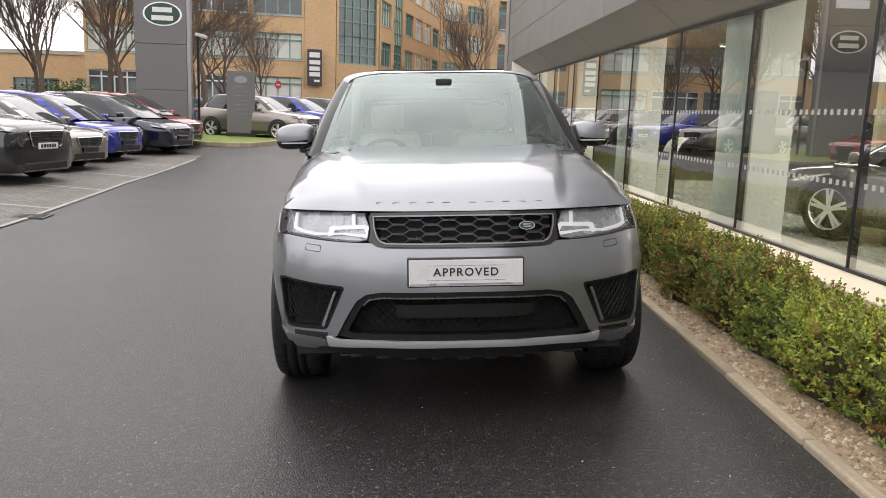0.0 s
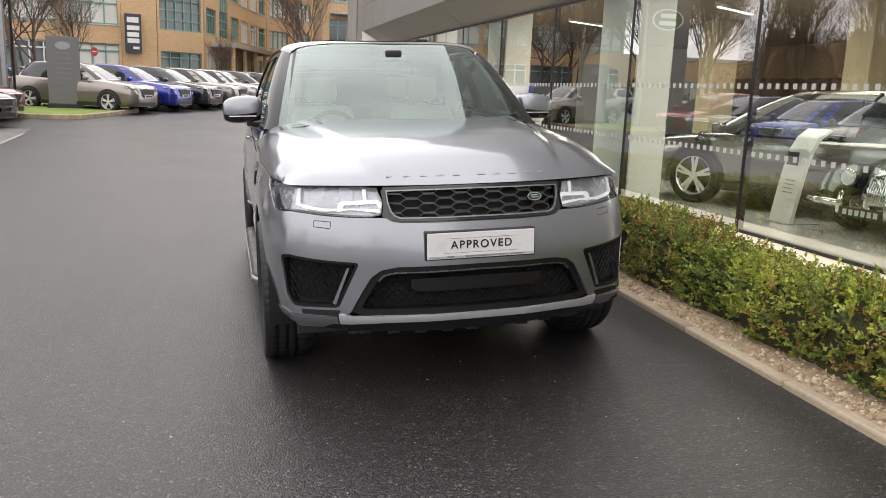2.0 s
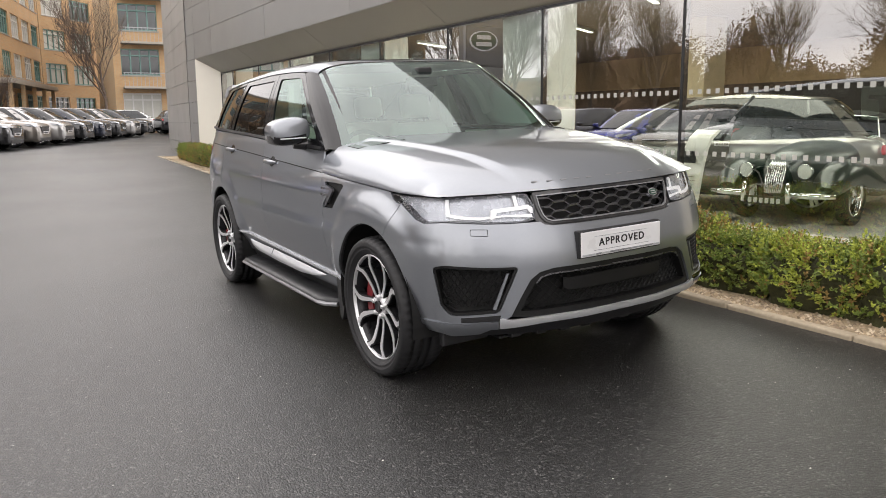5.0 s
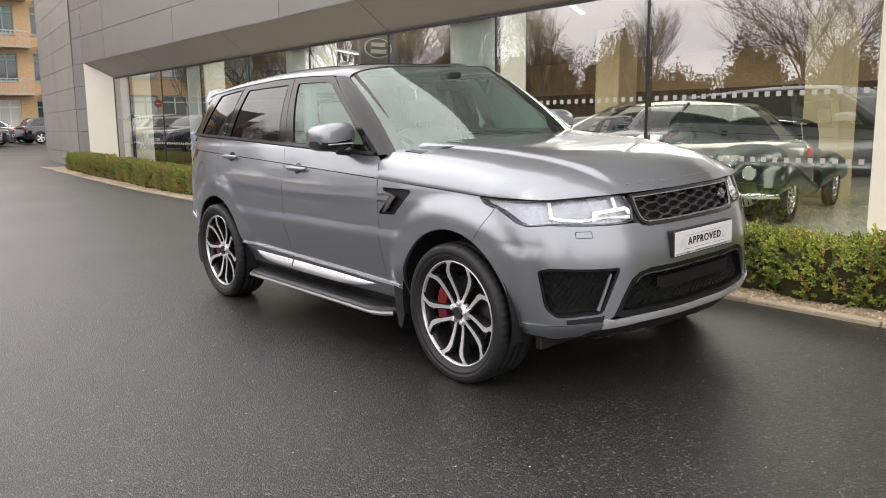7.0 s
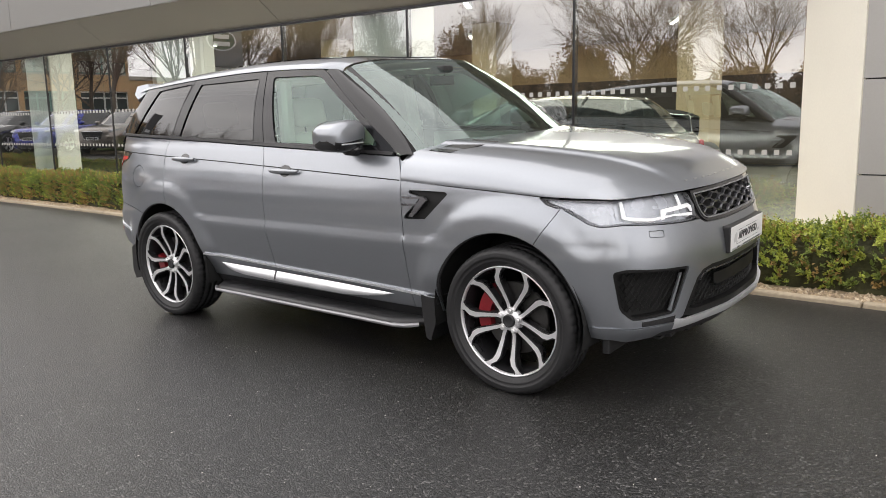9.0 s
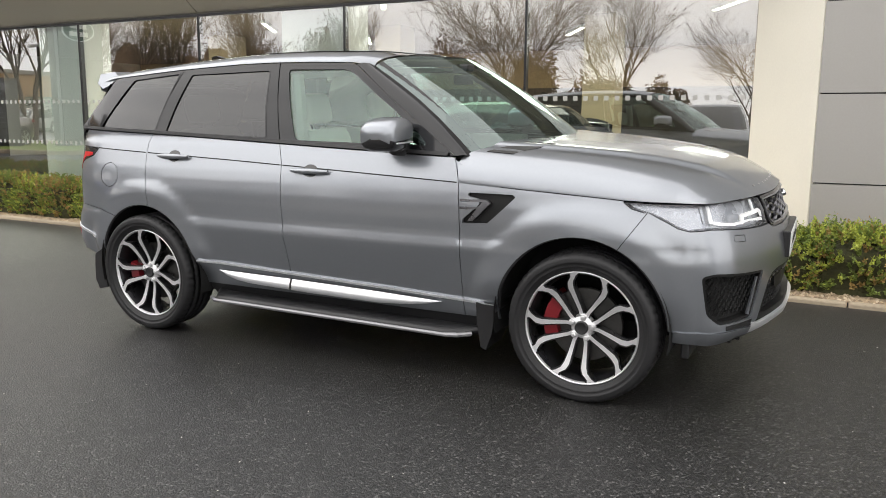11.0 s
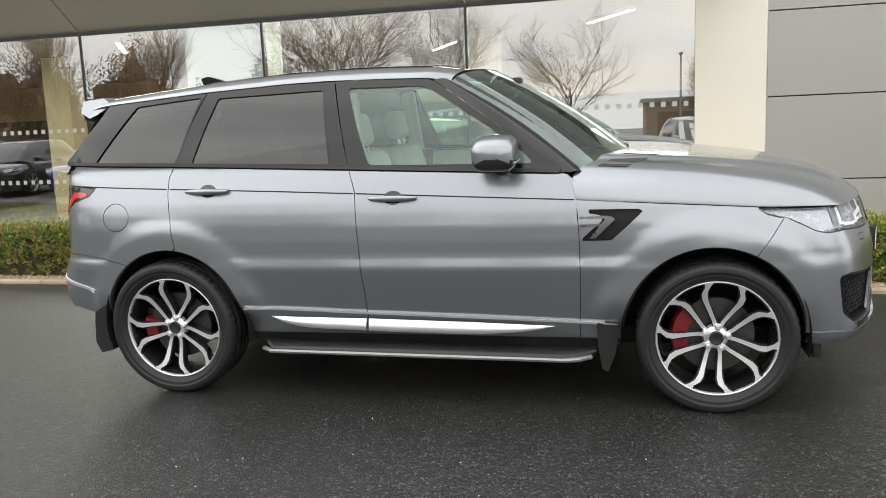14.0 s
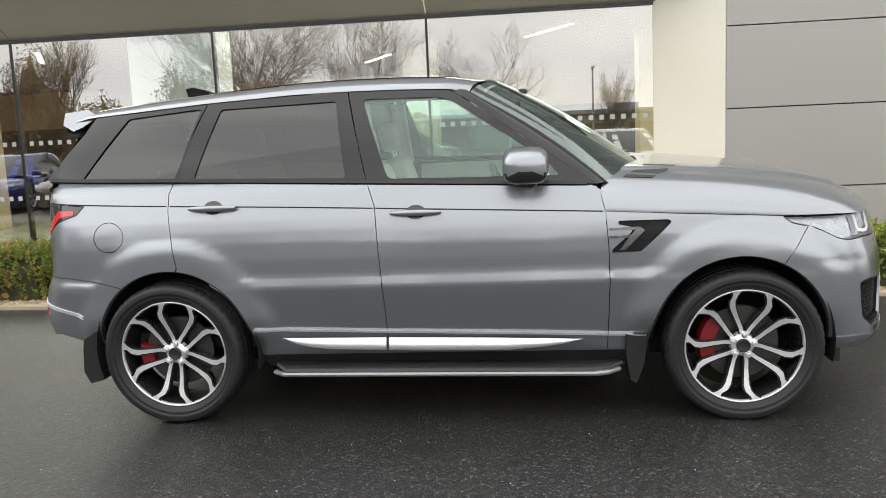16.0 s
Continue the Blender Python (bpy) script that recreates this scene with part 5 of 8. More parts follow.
    # side vent with its blades
    sheet("side_vent", VENT, L, INTAKE_BLACK, car, 0.03, (), 0, 0.0, 0.020, "gloss black wing vent", flip=fp)
    for pts in ([(0.646, 0.983), (0.50, 0.986), (0.515, 0.973), (0.646, 0.972)], [(0.646, 0.945), (0.535, 0.949), (0.550, 0.936), (0.646, 0.934)], [(0.600, 0.876), (0.572, 0.876), (0.478, 0.968), (0.495, 0.984), (0.520, 0.976)]):
        sheet("vent_blade", sy(pts), L, DARK_CHROME, car, 0.03, (), 0, 0.014, -0.006, flip=fp)
    # door handles in their cups
    for d, yc, zc in ((dr, 1.592, 1.092), (dr2, 2.644, 1.146)):
        bm = bmesh.new()
        rows = []
        for k in range(13):
            t = k / 12
            y = yc - 0.128 + 0.256 * t
            e = math.sin(math.pi * min(1, max(0, t * 1.0))) ** 0.3 if 0 < t < 1 else 0.25
            px = wrap(s_y(y), zc)[0] + 0.006 + 0.030 * e
            rows.append([bm.verts.new((sg * (px + 0.010 * math.cos(a)), y, zc + 0.0045 * (yc - y) * -1 * 4.3 * 0.1 + 0.0165 * max(0.55, e) * math.sin(a))) for a in [2 * math.pi * q / 8 for q in range(8)]])
        for a, b in zip(rows, rows[1:]):
            for i in range(8):
                bm.faces.new((a[i], a[(i + 1) % 8], b[(i + 1) % 8], b[i]))
        bm.faces.new(rows[0]); bm.faces.new(rows[-1][::-1])
        part("door_handle", bm, CAR_GREY, d, "body-coloured pull handle", True)
        cup = [(yc + 0.050 * math.cos(a), zc + 0.035 * math.sin(a)) for a in [2 * math.pi * q / 24 for q in range(24)]]
        sheet("handle_cup", sy(cup), L, GLOSS_BLACK, d, 0.03, (), 0, 0.002, -0.0022, flip=fp)
    # crease line of the doors, its shade laid on as a thin black strip
    for d, y0, y1 in ((dr, 0.672, 1.795), (dr2, 1.806, 2.880)):
        g = [(y, seam_z(y) + 0.003) for y in xs(y0, y1, 12)] + [(y, seam_z(y) - 0.003) for y in xs(y1, y0, 12)]
        sheet("crease_groove", sy(g), L, DARK, d, 0.06, (), 0, 0.0, -0.0015, flip=fp)
    g = [(y, seam_z(y) + 0.003) for y in xs(2.9, 3.64, 8)] + [(y, seam_z(y) - 0.003) for y in xs(3.64, 2.9, 8)]
    sheet("crease_groove", sy(g), L, DARK, car, 0.06, (), 0, 0.0, -0.0015, flip=fp)

# ---- nose ----
half_intake = [(0.0, 0.646), (0.20, 0.645), (0.39, 0.642), (0.462, 0.628), (0.508, 0.595), (0.555, 0.515), (0.602, 0.424), (0.52, 0.412), (0.30, 0.414), (0.0, 0.415)]
half_grille = [(0.0, 0.996), (0.30, 0.994), (0.446, 0.990), (0.436, 0.932), (0.420, 0.892), (0.403, 0.873), (0.375, 0.863), (0.0, 0.863)]
for sg in (-1, 1):
    L = side(sg)
    fp = sg < 0
    # bumper skin of each half, from the centre to the wheel arch
    arch_f = [(y, z) for y, z in arch_pts(FC, 116, 178)]
    out = [(0.0, 0.846)] + sx([(0.2, 0.845), (0.375, 0.846), (0.415, 0.852), (0.440, 0.868), (0.460, 0.868)]) + [p for p in lamp_out if p[0] > s_x(0.49) and p[0] <= s_y(-0.30)] + [(s_y(-0.30), 0.962)] + sy(arch_f) + sy([(-0.45, 0.395)]) + [(s_y(-0.58), 0.40), (s_x(0.84), 0.403), (s_x(0.72), 0.402), (s_x(0.64), 0.404)] + sx([(x, z) for x, z in half_intake[6::-1]])
    if sg > 0:
        sheet("front_bumper", halves(out), whole, CAR_GREY, car, 0.03, [FOG, WASH, swap(FOG), swap(WASH)], 0.0015, 0.02)
    sheet("washer_flap", WASH, L, CAR_GREY, car, 0.03, (), 0.0015, 0.01, 0.0, flip=fp)
    # bright blade under the bumper and the black lip below it
    blade = [(0.0, 0.416)] + sx([(0.3, 0.415), (0.50, 0.412), (0.595, 0.408), (0.64, 0.420), (0.655, 0.418), (0.655, 0.362), (0.60, 0.364), (0.45, 0.376), (0.2, 0.381)]) + [(0.0, 0.382)]
    if sg > 0:
        sheet("lower_blade", halves(blade), whole, BRIGHT, car, 0.03, (), 0.001, 0.02, -0.006, "satin silver bumper blade")
    corner = sx([(0.658, 0.404), (0.72, 0.403)]) + [(s_x(0.84), 0.403), (s_y(-0.57), 0.402), (s_y(-0.44), 0.404), (s_y(-0.44), 0.372), (s_y(-0.57), 0.362), (s_x(0.84), 0.362)] + sx([(0.72, 0.362), (0.658, 0.362)])
    sheet("corner_blade", corner, L, CAR_GREY, car, 0.03, (), 0.001, 0.02, -0.008, "grey bumper corner blade", flip=fp)
    sheet("blade_slot", sx([(0.648, 0.436), (0.815, 0.432), (0.815, 0.408), (0.655, 0.406)]), L, GLOSS_BLACK, car, 0.03, (), 0, 0.003, -0.003, flip=fp)
    under = [(0.0, 0.382)] + sx([(0.2, 0.381), (0.45, 0.375), (0.6, 0.363), (0.72, 0.361)]) + [(s_x(0.84), 0.363), (s_y(-0.57), 0.361), (s_y(-0.44), 0.371), (s_y(-0.43), 0.335), (s_x(0.86), 0.322)] + sx([(0.6, 0.316), (0.3, 0.312)]) + [(0.0, 0.312)]
    if sg > 0:
        sheet("lower_lip", halves(under), whole, SATIN_BLACK, car, 0.04, (), 0, 0.05, 0.03, "black lower lip")
    skirt = sx([(0.66, 0.372), (0.72, 0.367)]) + [(s_x(0.84), 0.363), (s_y(-0.57), 0.361), (s_y(-0.44), 0.371), (s_y(-0.435), 0.338), (s_x(0.86), 0.325)] + sx([(0.74, 0.334)])
    sheet("corner_skirt", skirt, L, CAR_GREY, car, 0.03, (), 0.001, 0.02, 0.006, flip=fp)
    lo, hi = sorted((sg * 0.56, sg * 0.83))
    part("air_deflector", boxed(lo, hi, -0.50, -0.46, 0.25, 0.33, 0.008), SATIN_BLACK, car)
    # corner intake
    fg = sheet("corner_intake", FOG, L, DARK, car, 0.05, (), 0, 0.0, 0.05, "black mesh corner intake", flip=fp)
    bm = bmesh.new()
    for r in range(10):
        z0 = 0.486 + 0.0205 * r
        pts = []
        for k in range(46):
            s = s_x(0.565) + (s_y(-0.585) - s_x(0.565)) * k / 45
            z = z0 + 0.007 * (1 if ((k // 2) + r) % 2 else -1)
            if inside((s, z), FOG):
                pts.append(L(s, z, 0.028))
        if len(pts) > 3:
            sweep(bm, pts, 0.0032, 4)
    part("mesh", bm, INTAKE_BLACK, fg)
    sheet("intake_rim", FOG, L, INTAKE_BLACK, car, 0.03, [shrink(FOG, 0.012)], 0, 0.04, 0.006, flip=fp)
    # silver buttress edge inside the corner intake
    sheet("intake_edge", sx([(0.606, 0.636), (0.617, 0.636), (0.682, 0.466), (0.668, 0.460)]), L, CAR_GREY, car, 0.03, (), 0, 0.01, 0.002, flip=fp)
    # head lamp: bowl, glowing strips, clear cover
    lamp = sheet("head_lamp", lamp_poly, L, LAMP_GREY, car, 0.035, (), 0.002, 0.0, 0.040, "clear head lamp with lit white strips", flip=fp)
    sheet("lamp_wall", lamp_poly, L, DARK_CHROME, lamp, 0.03, [shrink(lamp_poly, 0.006)], 0.002, 0.045, 0.004, flip=fp)
    sheet("reflector", sx([(0.60, 0.980), (0.62, 0.908), (0.80, 0.908)]) + [(s_y(-0.58), 0.908), (s_y(-0.56), 0.985)] + sx([(0.80, 0.988)]), L, LAMP_GREY, lamp, 0.03, (), 0, 0.0, 0.036, flip=fp)
    strips = [sx([(0.468, 0.887), (0.60, 0.898), (0.72, 0.888), (0.82, 0.898)]) + [(s_y(-0.608), 0.912), (s_y(-0.600), 0.986), (s_y(-0.617), 0.988), (s_y(-0.628), 0.920)] + sx([(0.80, 0.910), (0.72, 0.901), (0.60, 0.905), (0.468, 0.902)]),
              sx([(0.462, 0.906), (0.474, 0.906), (0.490, 0.928), (0.482, 0.944), (0.462, 0.932)]),
              sx([(0.484, 0.928), (0.64, 0.918), (0.655, 0.889), (0.672, 0.889), (0.668, 0.929), (0.655, 0.935), (0.484, 0.946)]),
              sx([(0.535, 0.939), (0.552, 0.939), (0.562, 0.992), (0.544, 0.992)])]
    for q in strips:
        sheet("light_strip", q, L, LED, lamp, 0.03, (), 0, 0.006, 0.018, "glowing white strip", flip=fp)
    cover = sheet("cover", lamp_poly, L, LENS, lamp, 0.035, (), 0.003, 0.0, 0.002, "clear cover", flip=fp)
    cover.visible_shadow = False


def nose(u, v, dep=0.0):
    """Front middle: u is x, v is z."""
    x, y, z = wrap(s_x(abs(u)), v, dep)
    return (math.copysign(x, u) if u else 0.0), y, z


def both(h):
    return [(x, z) for x, z in h] + [(-x, z) for x, z in h[::-1] if x > 1e-6]


grille_poly = both(half_grille)
back = sheet("grille", grille_poly, nose, DARK, car, 0.05, (), 0, 0.0, 0.055, "dark honeycomb grille")
sheet("grille_frame", shrink(grille_poly, -0.012), nose, GLOSS_BLACK, back, 0.03, [shrink(grille_poly, 0.004)], 0, 0.03, 0.002, "dark metal frame")
sheet("frame_line", shrink(grille_poly, 0.001), nose, EDGE_GREY, back, 0.03, [shrink(grille_poly, 0.006)], 0, 0.01, -0.003)
wide = both([(0.0, 0.863), (0.375, 0.863), (0.418, 0.873), (0.447, 0.988), (0.468, 0.988), (0.454, 0.93), (0.459, 0.872), (0.440, 0.866), (0.415, 0.850), (0.375, 0.844), (0.0, 0.843)])
sheet("grille_surround", wide, nose, GLOSS_BLACK, back, 0.03, (), 0, 0.02, 0.010, "gloss black surround")
for r in range(6):
    bm = bmesh.new()
    z0 = 0.876 + 0.0213 * r
    pts = []
    per, amp = 0.165, 0.0082
    x = -0.43
    k = 0
    knots = []
    x0 = -0.515 + (per / 2 if r % 2 else 0)
    while x0 < 0.52:
        knots += [(x0, -amp), (x0 + 0.058, -amp), (x0 + 0.0825, amp), (x0 + 0.1405, amp)]
        x0 += per
    for (xa, za), (xb, zb) in zip(knots, knots[1:]):
        for t in (0, 0.5):
            px, pz = xa + (xb - xa) * t, z0 + za + (zb - za) * t
            if inside((px, pz), shrink(grille_poly, 0.003)):
                pts.append(nose(px, pz, 0.010))
    if len(pts) > 3:
        rows = []
        for p in pts:
            rows.append([bm.verts.new((p[0], p[1] + dy, p[2] + dz)) for dy, dz in ((0.0, 0.0022), (0.0, -0.0022), (0.016, -0.005), (0.016, 0.005))])
        for a, b in zip(rows, rows[1:]):
            for i in range(4):
                bm.faces.new((a[i], a[(i + 1) % 4], b[(i + 1) % 4], b[i]))
    part("honeycomb_bar", bm, DARK_CHROME, back)
bm = bmesh.new()
bx, by, bz = nose(0.300, 0.940, -0.004)
prism(bm, arc(0, 0, 0.040, 0, 351, 39, 0.021), -0.006, 0.012, "y")
badge = part("badge", bm, CHROME, back, "silver and green oval badge", pose_m=pose(bx, by, bz, -25, 0, 13))
bm = bmesh.new()
prism(bm, arc(0, 0, 0.034, 0, 351, 39, 0.0165), -0.008, -0.0062, "y")
part("field", bm, SIGN_GREEN, badge)
for dz in (0.005, -0.006):
    part("bar", boxed(-0.020, 0.020, -0.0095, -0.0082, dz - 0.003, dz + 0.003), CHROME, badge)
# big lower intake
intake_poly = both(half_intake)
li = sheet("lower_intake", intake_poly, nose, DARK, car, 0.06, (), 0, 0.0, 0.075, "black mesh lower intake")
sheet("intake_frame", intake_poly, nose, INTAKE_BLACK, li, 0.03, [shrink(intake_poly, 0.030)], 0, 0.05, 0.012)
inner = shrink(intake_poly, 0.030)
trim = both([(0.0, 0.617), (0.39, 0.612), (0.448, 0.601), (0.474, 0.575), (0.481, 0.577), (0.457, 0.606), (0.40, 0.618), (0.0, 0.623)])
sheet("intake_line", trim, nose, DARK_CHROME, li, 0.03, (), 0, 0.01, 0.006)
sheet("sensor_panel", both([(0.0, 0.585), (0.33, 0.580), (0.33, 0.535), (0.30, 0.52), (0.0, 0.52)]), nose, INTAKE_BLACK, li, 0.05, (), 0, 0.01, 0.03)
bm = bmesh.new()
for r in range(10):
    z0 = 0.430 + 0.0185 * r
    for sgn in (1,):
        pts = []
        for k in range(121):
            x = -0.60 + 1.20 * k / 120
            z = z0 + 0.0055 * (1 if ((k // 2) + r) % 2 else -1)
            if inside((x, z), inner):
                pts.append(nose(x, z, 0.045))
        if len(pts) > 3:
            sweep(bm, pts, 0.003, 4)
part("mesh", bm, INTAKE_BLACK, li)
part("skid_plate", boxed(-0.60, 0.60, -0.66, -0.30, 0.285, 0.300, 0.005), SATIN_BLACK, car)
for k in range(9):
    x = -0.52 + 0.13 * k
    part("skid_rib", boxed(x - 0.030, x + 0.030, nose(x, 0.30)[1] + 0.05, nose(x, 0.30)[1] + 0.09, 0.290, 0.312, 0.006), SATIN_BLACK, car)
part("chassis", boxed(-0.66, 0.66, -0.3, 3.4, 0.25, 0.36, 0.02), DARK, car)
# show plate
py = nose(0.0, 0.74)[1] + 0.010
holder = part("show_plate", boxed(-0.268, 0.268, py - 0.022, py + 0.03, 0.672, 0.807, 0.006), SATIN_BLACK, car, "white show plate reading APPROVED")
part("face", boxed(-0.261, 0.261, py - 0.027, py - 0.0225, 0.679, 0.801, 0.002), PLATE_WHITE, holder)
lettering("lettering", "APPROVED", 0.052, PRINT, holder, pose(0, py - 0.0275, 0.742, 90, 0, 0))
for z in (0.774, 0.706):
    part("rule", boxed(-0.18, 0.18, py - 0.0282, py - 0.0272, z - 0.001, z + 0.001), LAMP_GREY, holder)
part("foot_band", boxed(-0.255, 0.255, py - 0.0282, py - 0.0272, 0.683, 0.692), LAMP_GREY, holder)

# ---- bonnet, cabin and roof of the grey car ----
def lip_point(x):
    """The bonnet's front edge."""
    ax = min(abs(x), 0.845)
    p = wrap(s_x(ax), seam_z(-0.8), 0.0)
    return Vector((math.copysign(ax, x), p[1], p[2]))


def edge_point(q):
    """The bonnet's side edge on the near flank, from the nose corner to the screen."""
    y = -0.63 + (0.655 + 0.63) * q
    p = wrap(s_y(y), seam_z(y))
    return Vector((p[0], p[1], seam_z(y)))


def bonnet(q, w):
    v = 2 * w - 1
    v = math.copysign(1 - (1 - abs(v)) ** 1.7, v)
    e = edge_point(q)
    lip0 = lip_point(0.845 * v)
    cowl_y = 0.40 + 0.262 * min(1.0, 1.10 * v * v)
    x = v * (e.x if q > 0 else 0.86)
    e0 = edge_point(0)
    x = v * (0.845 + (e.x - e0.x) + (e0.x - 0.845) * min(1, q * 8))
    y = lip0.y + (cowl_y - lip0.y) * q
    back = y - lip0.y
    rise = 0.186 * (1 - math.exp(-back / 0.27))
    shoulder = (1 - abs(v) ** 9) ** 0.62
    dome = 1.0 + 0.10 * (1 - v * v)
    ridge = 0.017 * smoothstep(0.030, -0.030, abs(x) - 0.46 - 0.19 * back) * smoothstep(0.0, 0.22, back)
    z = seam_z(y) + (rise * dome + ridge) * shoulder - 0.010 * smoothstep(0.3, 1.0, q) * (1 - v * v)
    y += 0.036 * q ** 6 * shoulder * smoothstep(0.80, 0.93, abs(v))
    return x, y, z + 0.002


grid("bonnet", 70, 130, bonnet, CAR_GREY, car, "wide grey bonnet with raised lettering bars", flip=True)
# raised plain bars in place of the lettering along the bonnet's front
for k in range(10):
    x = -0.385 + 0.0775 * k + (0.045 if k > 4 else 0) - 0.005
    v = x / 0.86
    w = 0.5 + 0.5 * math.copysign(1 - (1 - abs(v)) ** (1 / 1.7), v)
    p = Vector(bonnet(0.030, w))
    p2 = Vector(bonnet(0.055, w))
    d = (p2 - p)
    m = Matrix.Translation((p + p2) / 2) @ Matrix.Rotation(-math.atan2(d.z, -d.y) + math.pi, 4, "X")
    part("letter_bar", boxed(-0.017, 0.017, -0.0045, 0.0045, -0.002, 0.002, 0.0008, Matrix.Translation((p + p2) / 2) @ Matrix.Rotation(math.atan2(d.z, d.y), 4, "X")), EDGE_GREY, car)
# bonnet vents near the screen
for sg in (-1, 1):
    bm = bmesh.new()
    vs = []
    for (a, b) in ((0.62, 0.80), (0.62, 0.93), (0.86, 0.95), (0.86, 0.84)):
        v = a
        w = 0.5 + 0.5 * math.copysign(1 - (1 - abs(v)) ** (1 / 1.7), sg * v)
        p = bonnet(b, w)
        vs.append((p[0], p[1], p[2] + 0.004))
    lowv = [(x, y, z - 0.02) for x, y, z in vs]
    mesh("bonnet_vent", vs + lowv, [(0, 1, 2, 3), (4, 7, 6, 5), (0, 4, 5, 1), (1, 5, 6, 2), (2, 6, 7, 3), (3, 7, 4, 0)], GLOSS_BLACK, car)

# cabin side surface over (y, z)
DRIP = ((1.10, 1.655), (1.25, 1.672), (1.43, 1.687), (1.70, 1.696), (2.0, 1.699), (2.24, 1.695), (2.70, 1.673), (3.08, 1.646), (3.335, 1.630), (3.45, 1.615))


def drip_z(y):
    return float(np.interp(y, [a for a, b in DRIP], [b for a, b in DRIP]))


def cabin(y, z, dep=0.0):
    b = np.interp(y, PC[:, 1], PC[:, 0]) if y < 3.55 else 0.92
    t = (z - 1.25) / 0.45
    x = b - 0.108 - 0.172 * t + 0.022 * math.sin(math.pi * min(1, max(0, t))) - 0.03 * smoothstep(2.9, 3.6, y) * t
    n = Vector((1, 0, 0.42)).normalized()
    return x - n.x * dep, y, z - n.z * dep


def cab(sg):
    def lift(u, v, dep=0.0):
        x, y, z = cabin(u, v, dep)
        return sg * x, y, z
    return lift


QG = [(3.392, 1.306), (3.138, 1.620), (2.722, 1.655), (2.848, 1.291)]
RG = [(2.625, 1.646), (2.002, 1.660), (1.946, 1.264), (2.760, 1.290)]
FG = [(1.872, 1.663), (1.475, 1.657), (1.41, 1.640), (1.087, 1.428), (0.915, 1.300), (0.862, 1.238), (1.737, 1.252)]
QG, RG, FG = rounded(QG, 0.02, 3), rounded(RG, 0.02, 3), rounded(FG, 0.035, 4)
f_frame = [(0.702, 1.196), (0.99, 1.396), (1.268, 1.590), (1.390, 1.672), (1.43, 1.687), (1.70, 1.696), (1.942, 1.698), (1.838, 1.237), (1.41, 1.221), (1.0, 1.205)]
r_frame = [(1.946, 1.698), (2.24, 1.695), (2.695, 1.674), (2.868, 1.280), (2.22, 1.254), (1.842, 1.237)]
q_frame = [(2.699, 1.673), (3.08, 1.646), (3.335, 1.630), (3.395, 1.545), (3.520, 1.414), (3.600, 1.318), (3.57, 1.300), (2.872, 1.280)]
for sg in (-1, 1):
    C = cab(sg)
    fp = sg < 0
    for nm, fr, gl, gm in (("front_window_frame", f_frame, FG, CAR_GLASS), ("rear_window_frame", r_frame, RG, PRIVACY), ("quarter_window_frame", q_frame, QG, PRIVACY)):
        o = sheet(nm, fr, C, PILLAR_BLACK, car, 0.05, [gl], 0.0015, 0.014, 0.0, "gloss black window frame", flip=fp)
        sheet("seal", shrink(gl, -0.004), C, PILLAR_BLACK, o, 0.025, [shrink(gl, 0.005)], 0, 0.006, -0.0015, flip=fp)
        pane = sheet("pane", shrink(gl, -0.004), C, gm, o, 0.06, (), 0, 0.0, 0.006, "clear side glass" if gm is CAR_GLASS else "dark privacy glass", flip=fp)
        pane.visible_shadow = False
    sheet("belt_moulding", [(y, belt_z(y) + 0.002) for y in xs(0.745, 3.58, 24)] + [(y, belt_z(y) + 0.020) for y in xs(3.58, 0.735, 24)], C, SATIN_BLACK, car, 0.018, (), 0, 0.024, -0.014, flip=fp)
    # mirror
    mir = new("door_mirror")
    mir.parent = car
    mir.matrix_basis = pose(sg * 1.005, 1.045, 1.308)
    bm = bmesh.new()
    rows = []
    for k in range(13):
        a = math.pi * k / 12
        t = -math.cos(a)
        rr = math.sin(a) ** 0.42 if 0 < k < 12 else 0.0
        ring = []
        for q in range(20):
            b = 2 * math.pi * q / 20
            cy, cz = math.cos(b), math.sin(b)
            sup = (abs(cy) ** 4.5 + abs(cz) ** 4.5) ** (-1 / 4.5)
            y = cy * sup * 0.118 * (0.55 + 0.45 * rr if rr else 0.25) - 0.0
            y = y * (1.0 if y > 0 else 0.95) + 0.012 * sg * 0
            z = cz * sup * 0.086 * (rr if rr else 0.15) - 0.010 * t
            ring.append(bm.verts.new((sg * t * 0.122, y * (1 if y < 0 else 0.9), z)))
        rows.append(ring)
    for a, b in zip(rows, rows[1:]):
        for i in range(20):
            f = bm.faces.new((a[i], a[(i + 1) % 20], b[(i + 1) % 20], b[i]))
            zc = sum(v.co.z for v in f.verts) / 4
            yc = sum(v.co.y for v in f.verts) / 4
            f.material_index = 1 if zc < -0.030 else (2 if yc > 0.098 else 0)
    bm.faces.new(rows[0]); bm.faces.new(rows[-1][::-1])
    bmesh.ops.recalc_face_normals(bm, faces=bm.faces)
    part("housing", bm, [CAR_GREY, GLOSS_BLACK, SATIN_BLACK], mir, "grey mirror cap over a black base", True)
    bm = bmesh.new()
    sweep(bm, [(sg * -0.03, -0.02, -0.075), (sg * -0.10, -0.03, -0.085), (sg * -0.19, -0.06, -0.088)], [0.035, 0.038, 0.030], 10)
    part("arm", bm, GLOSS_BLACK, mir, smooth=True)
    part("indicator", boxed(-0.085, 0.085, -0.113, -0.100, -0.046, -0.038, 0.003), BRIGHT, mir)

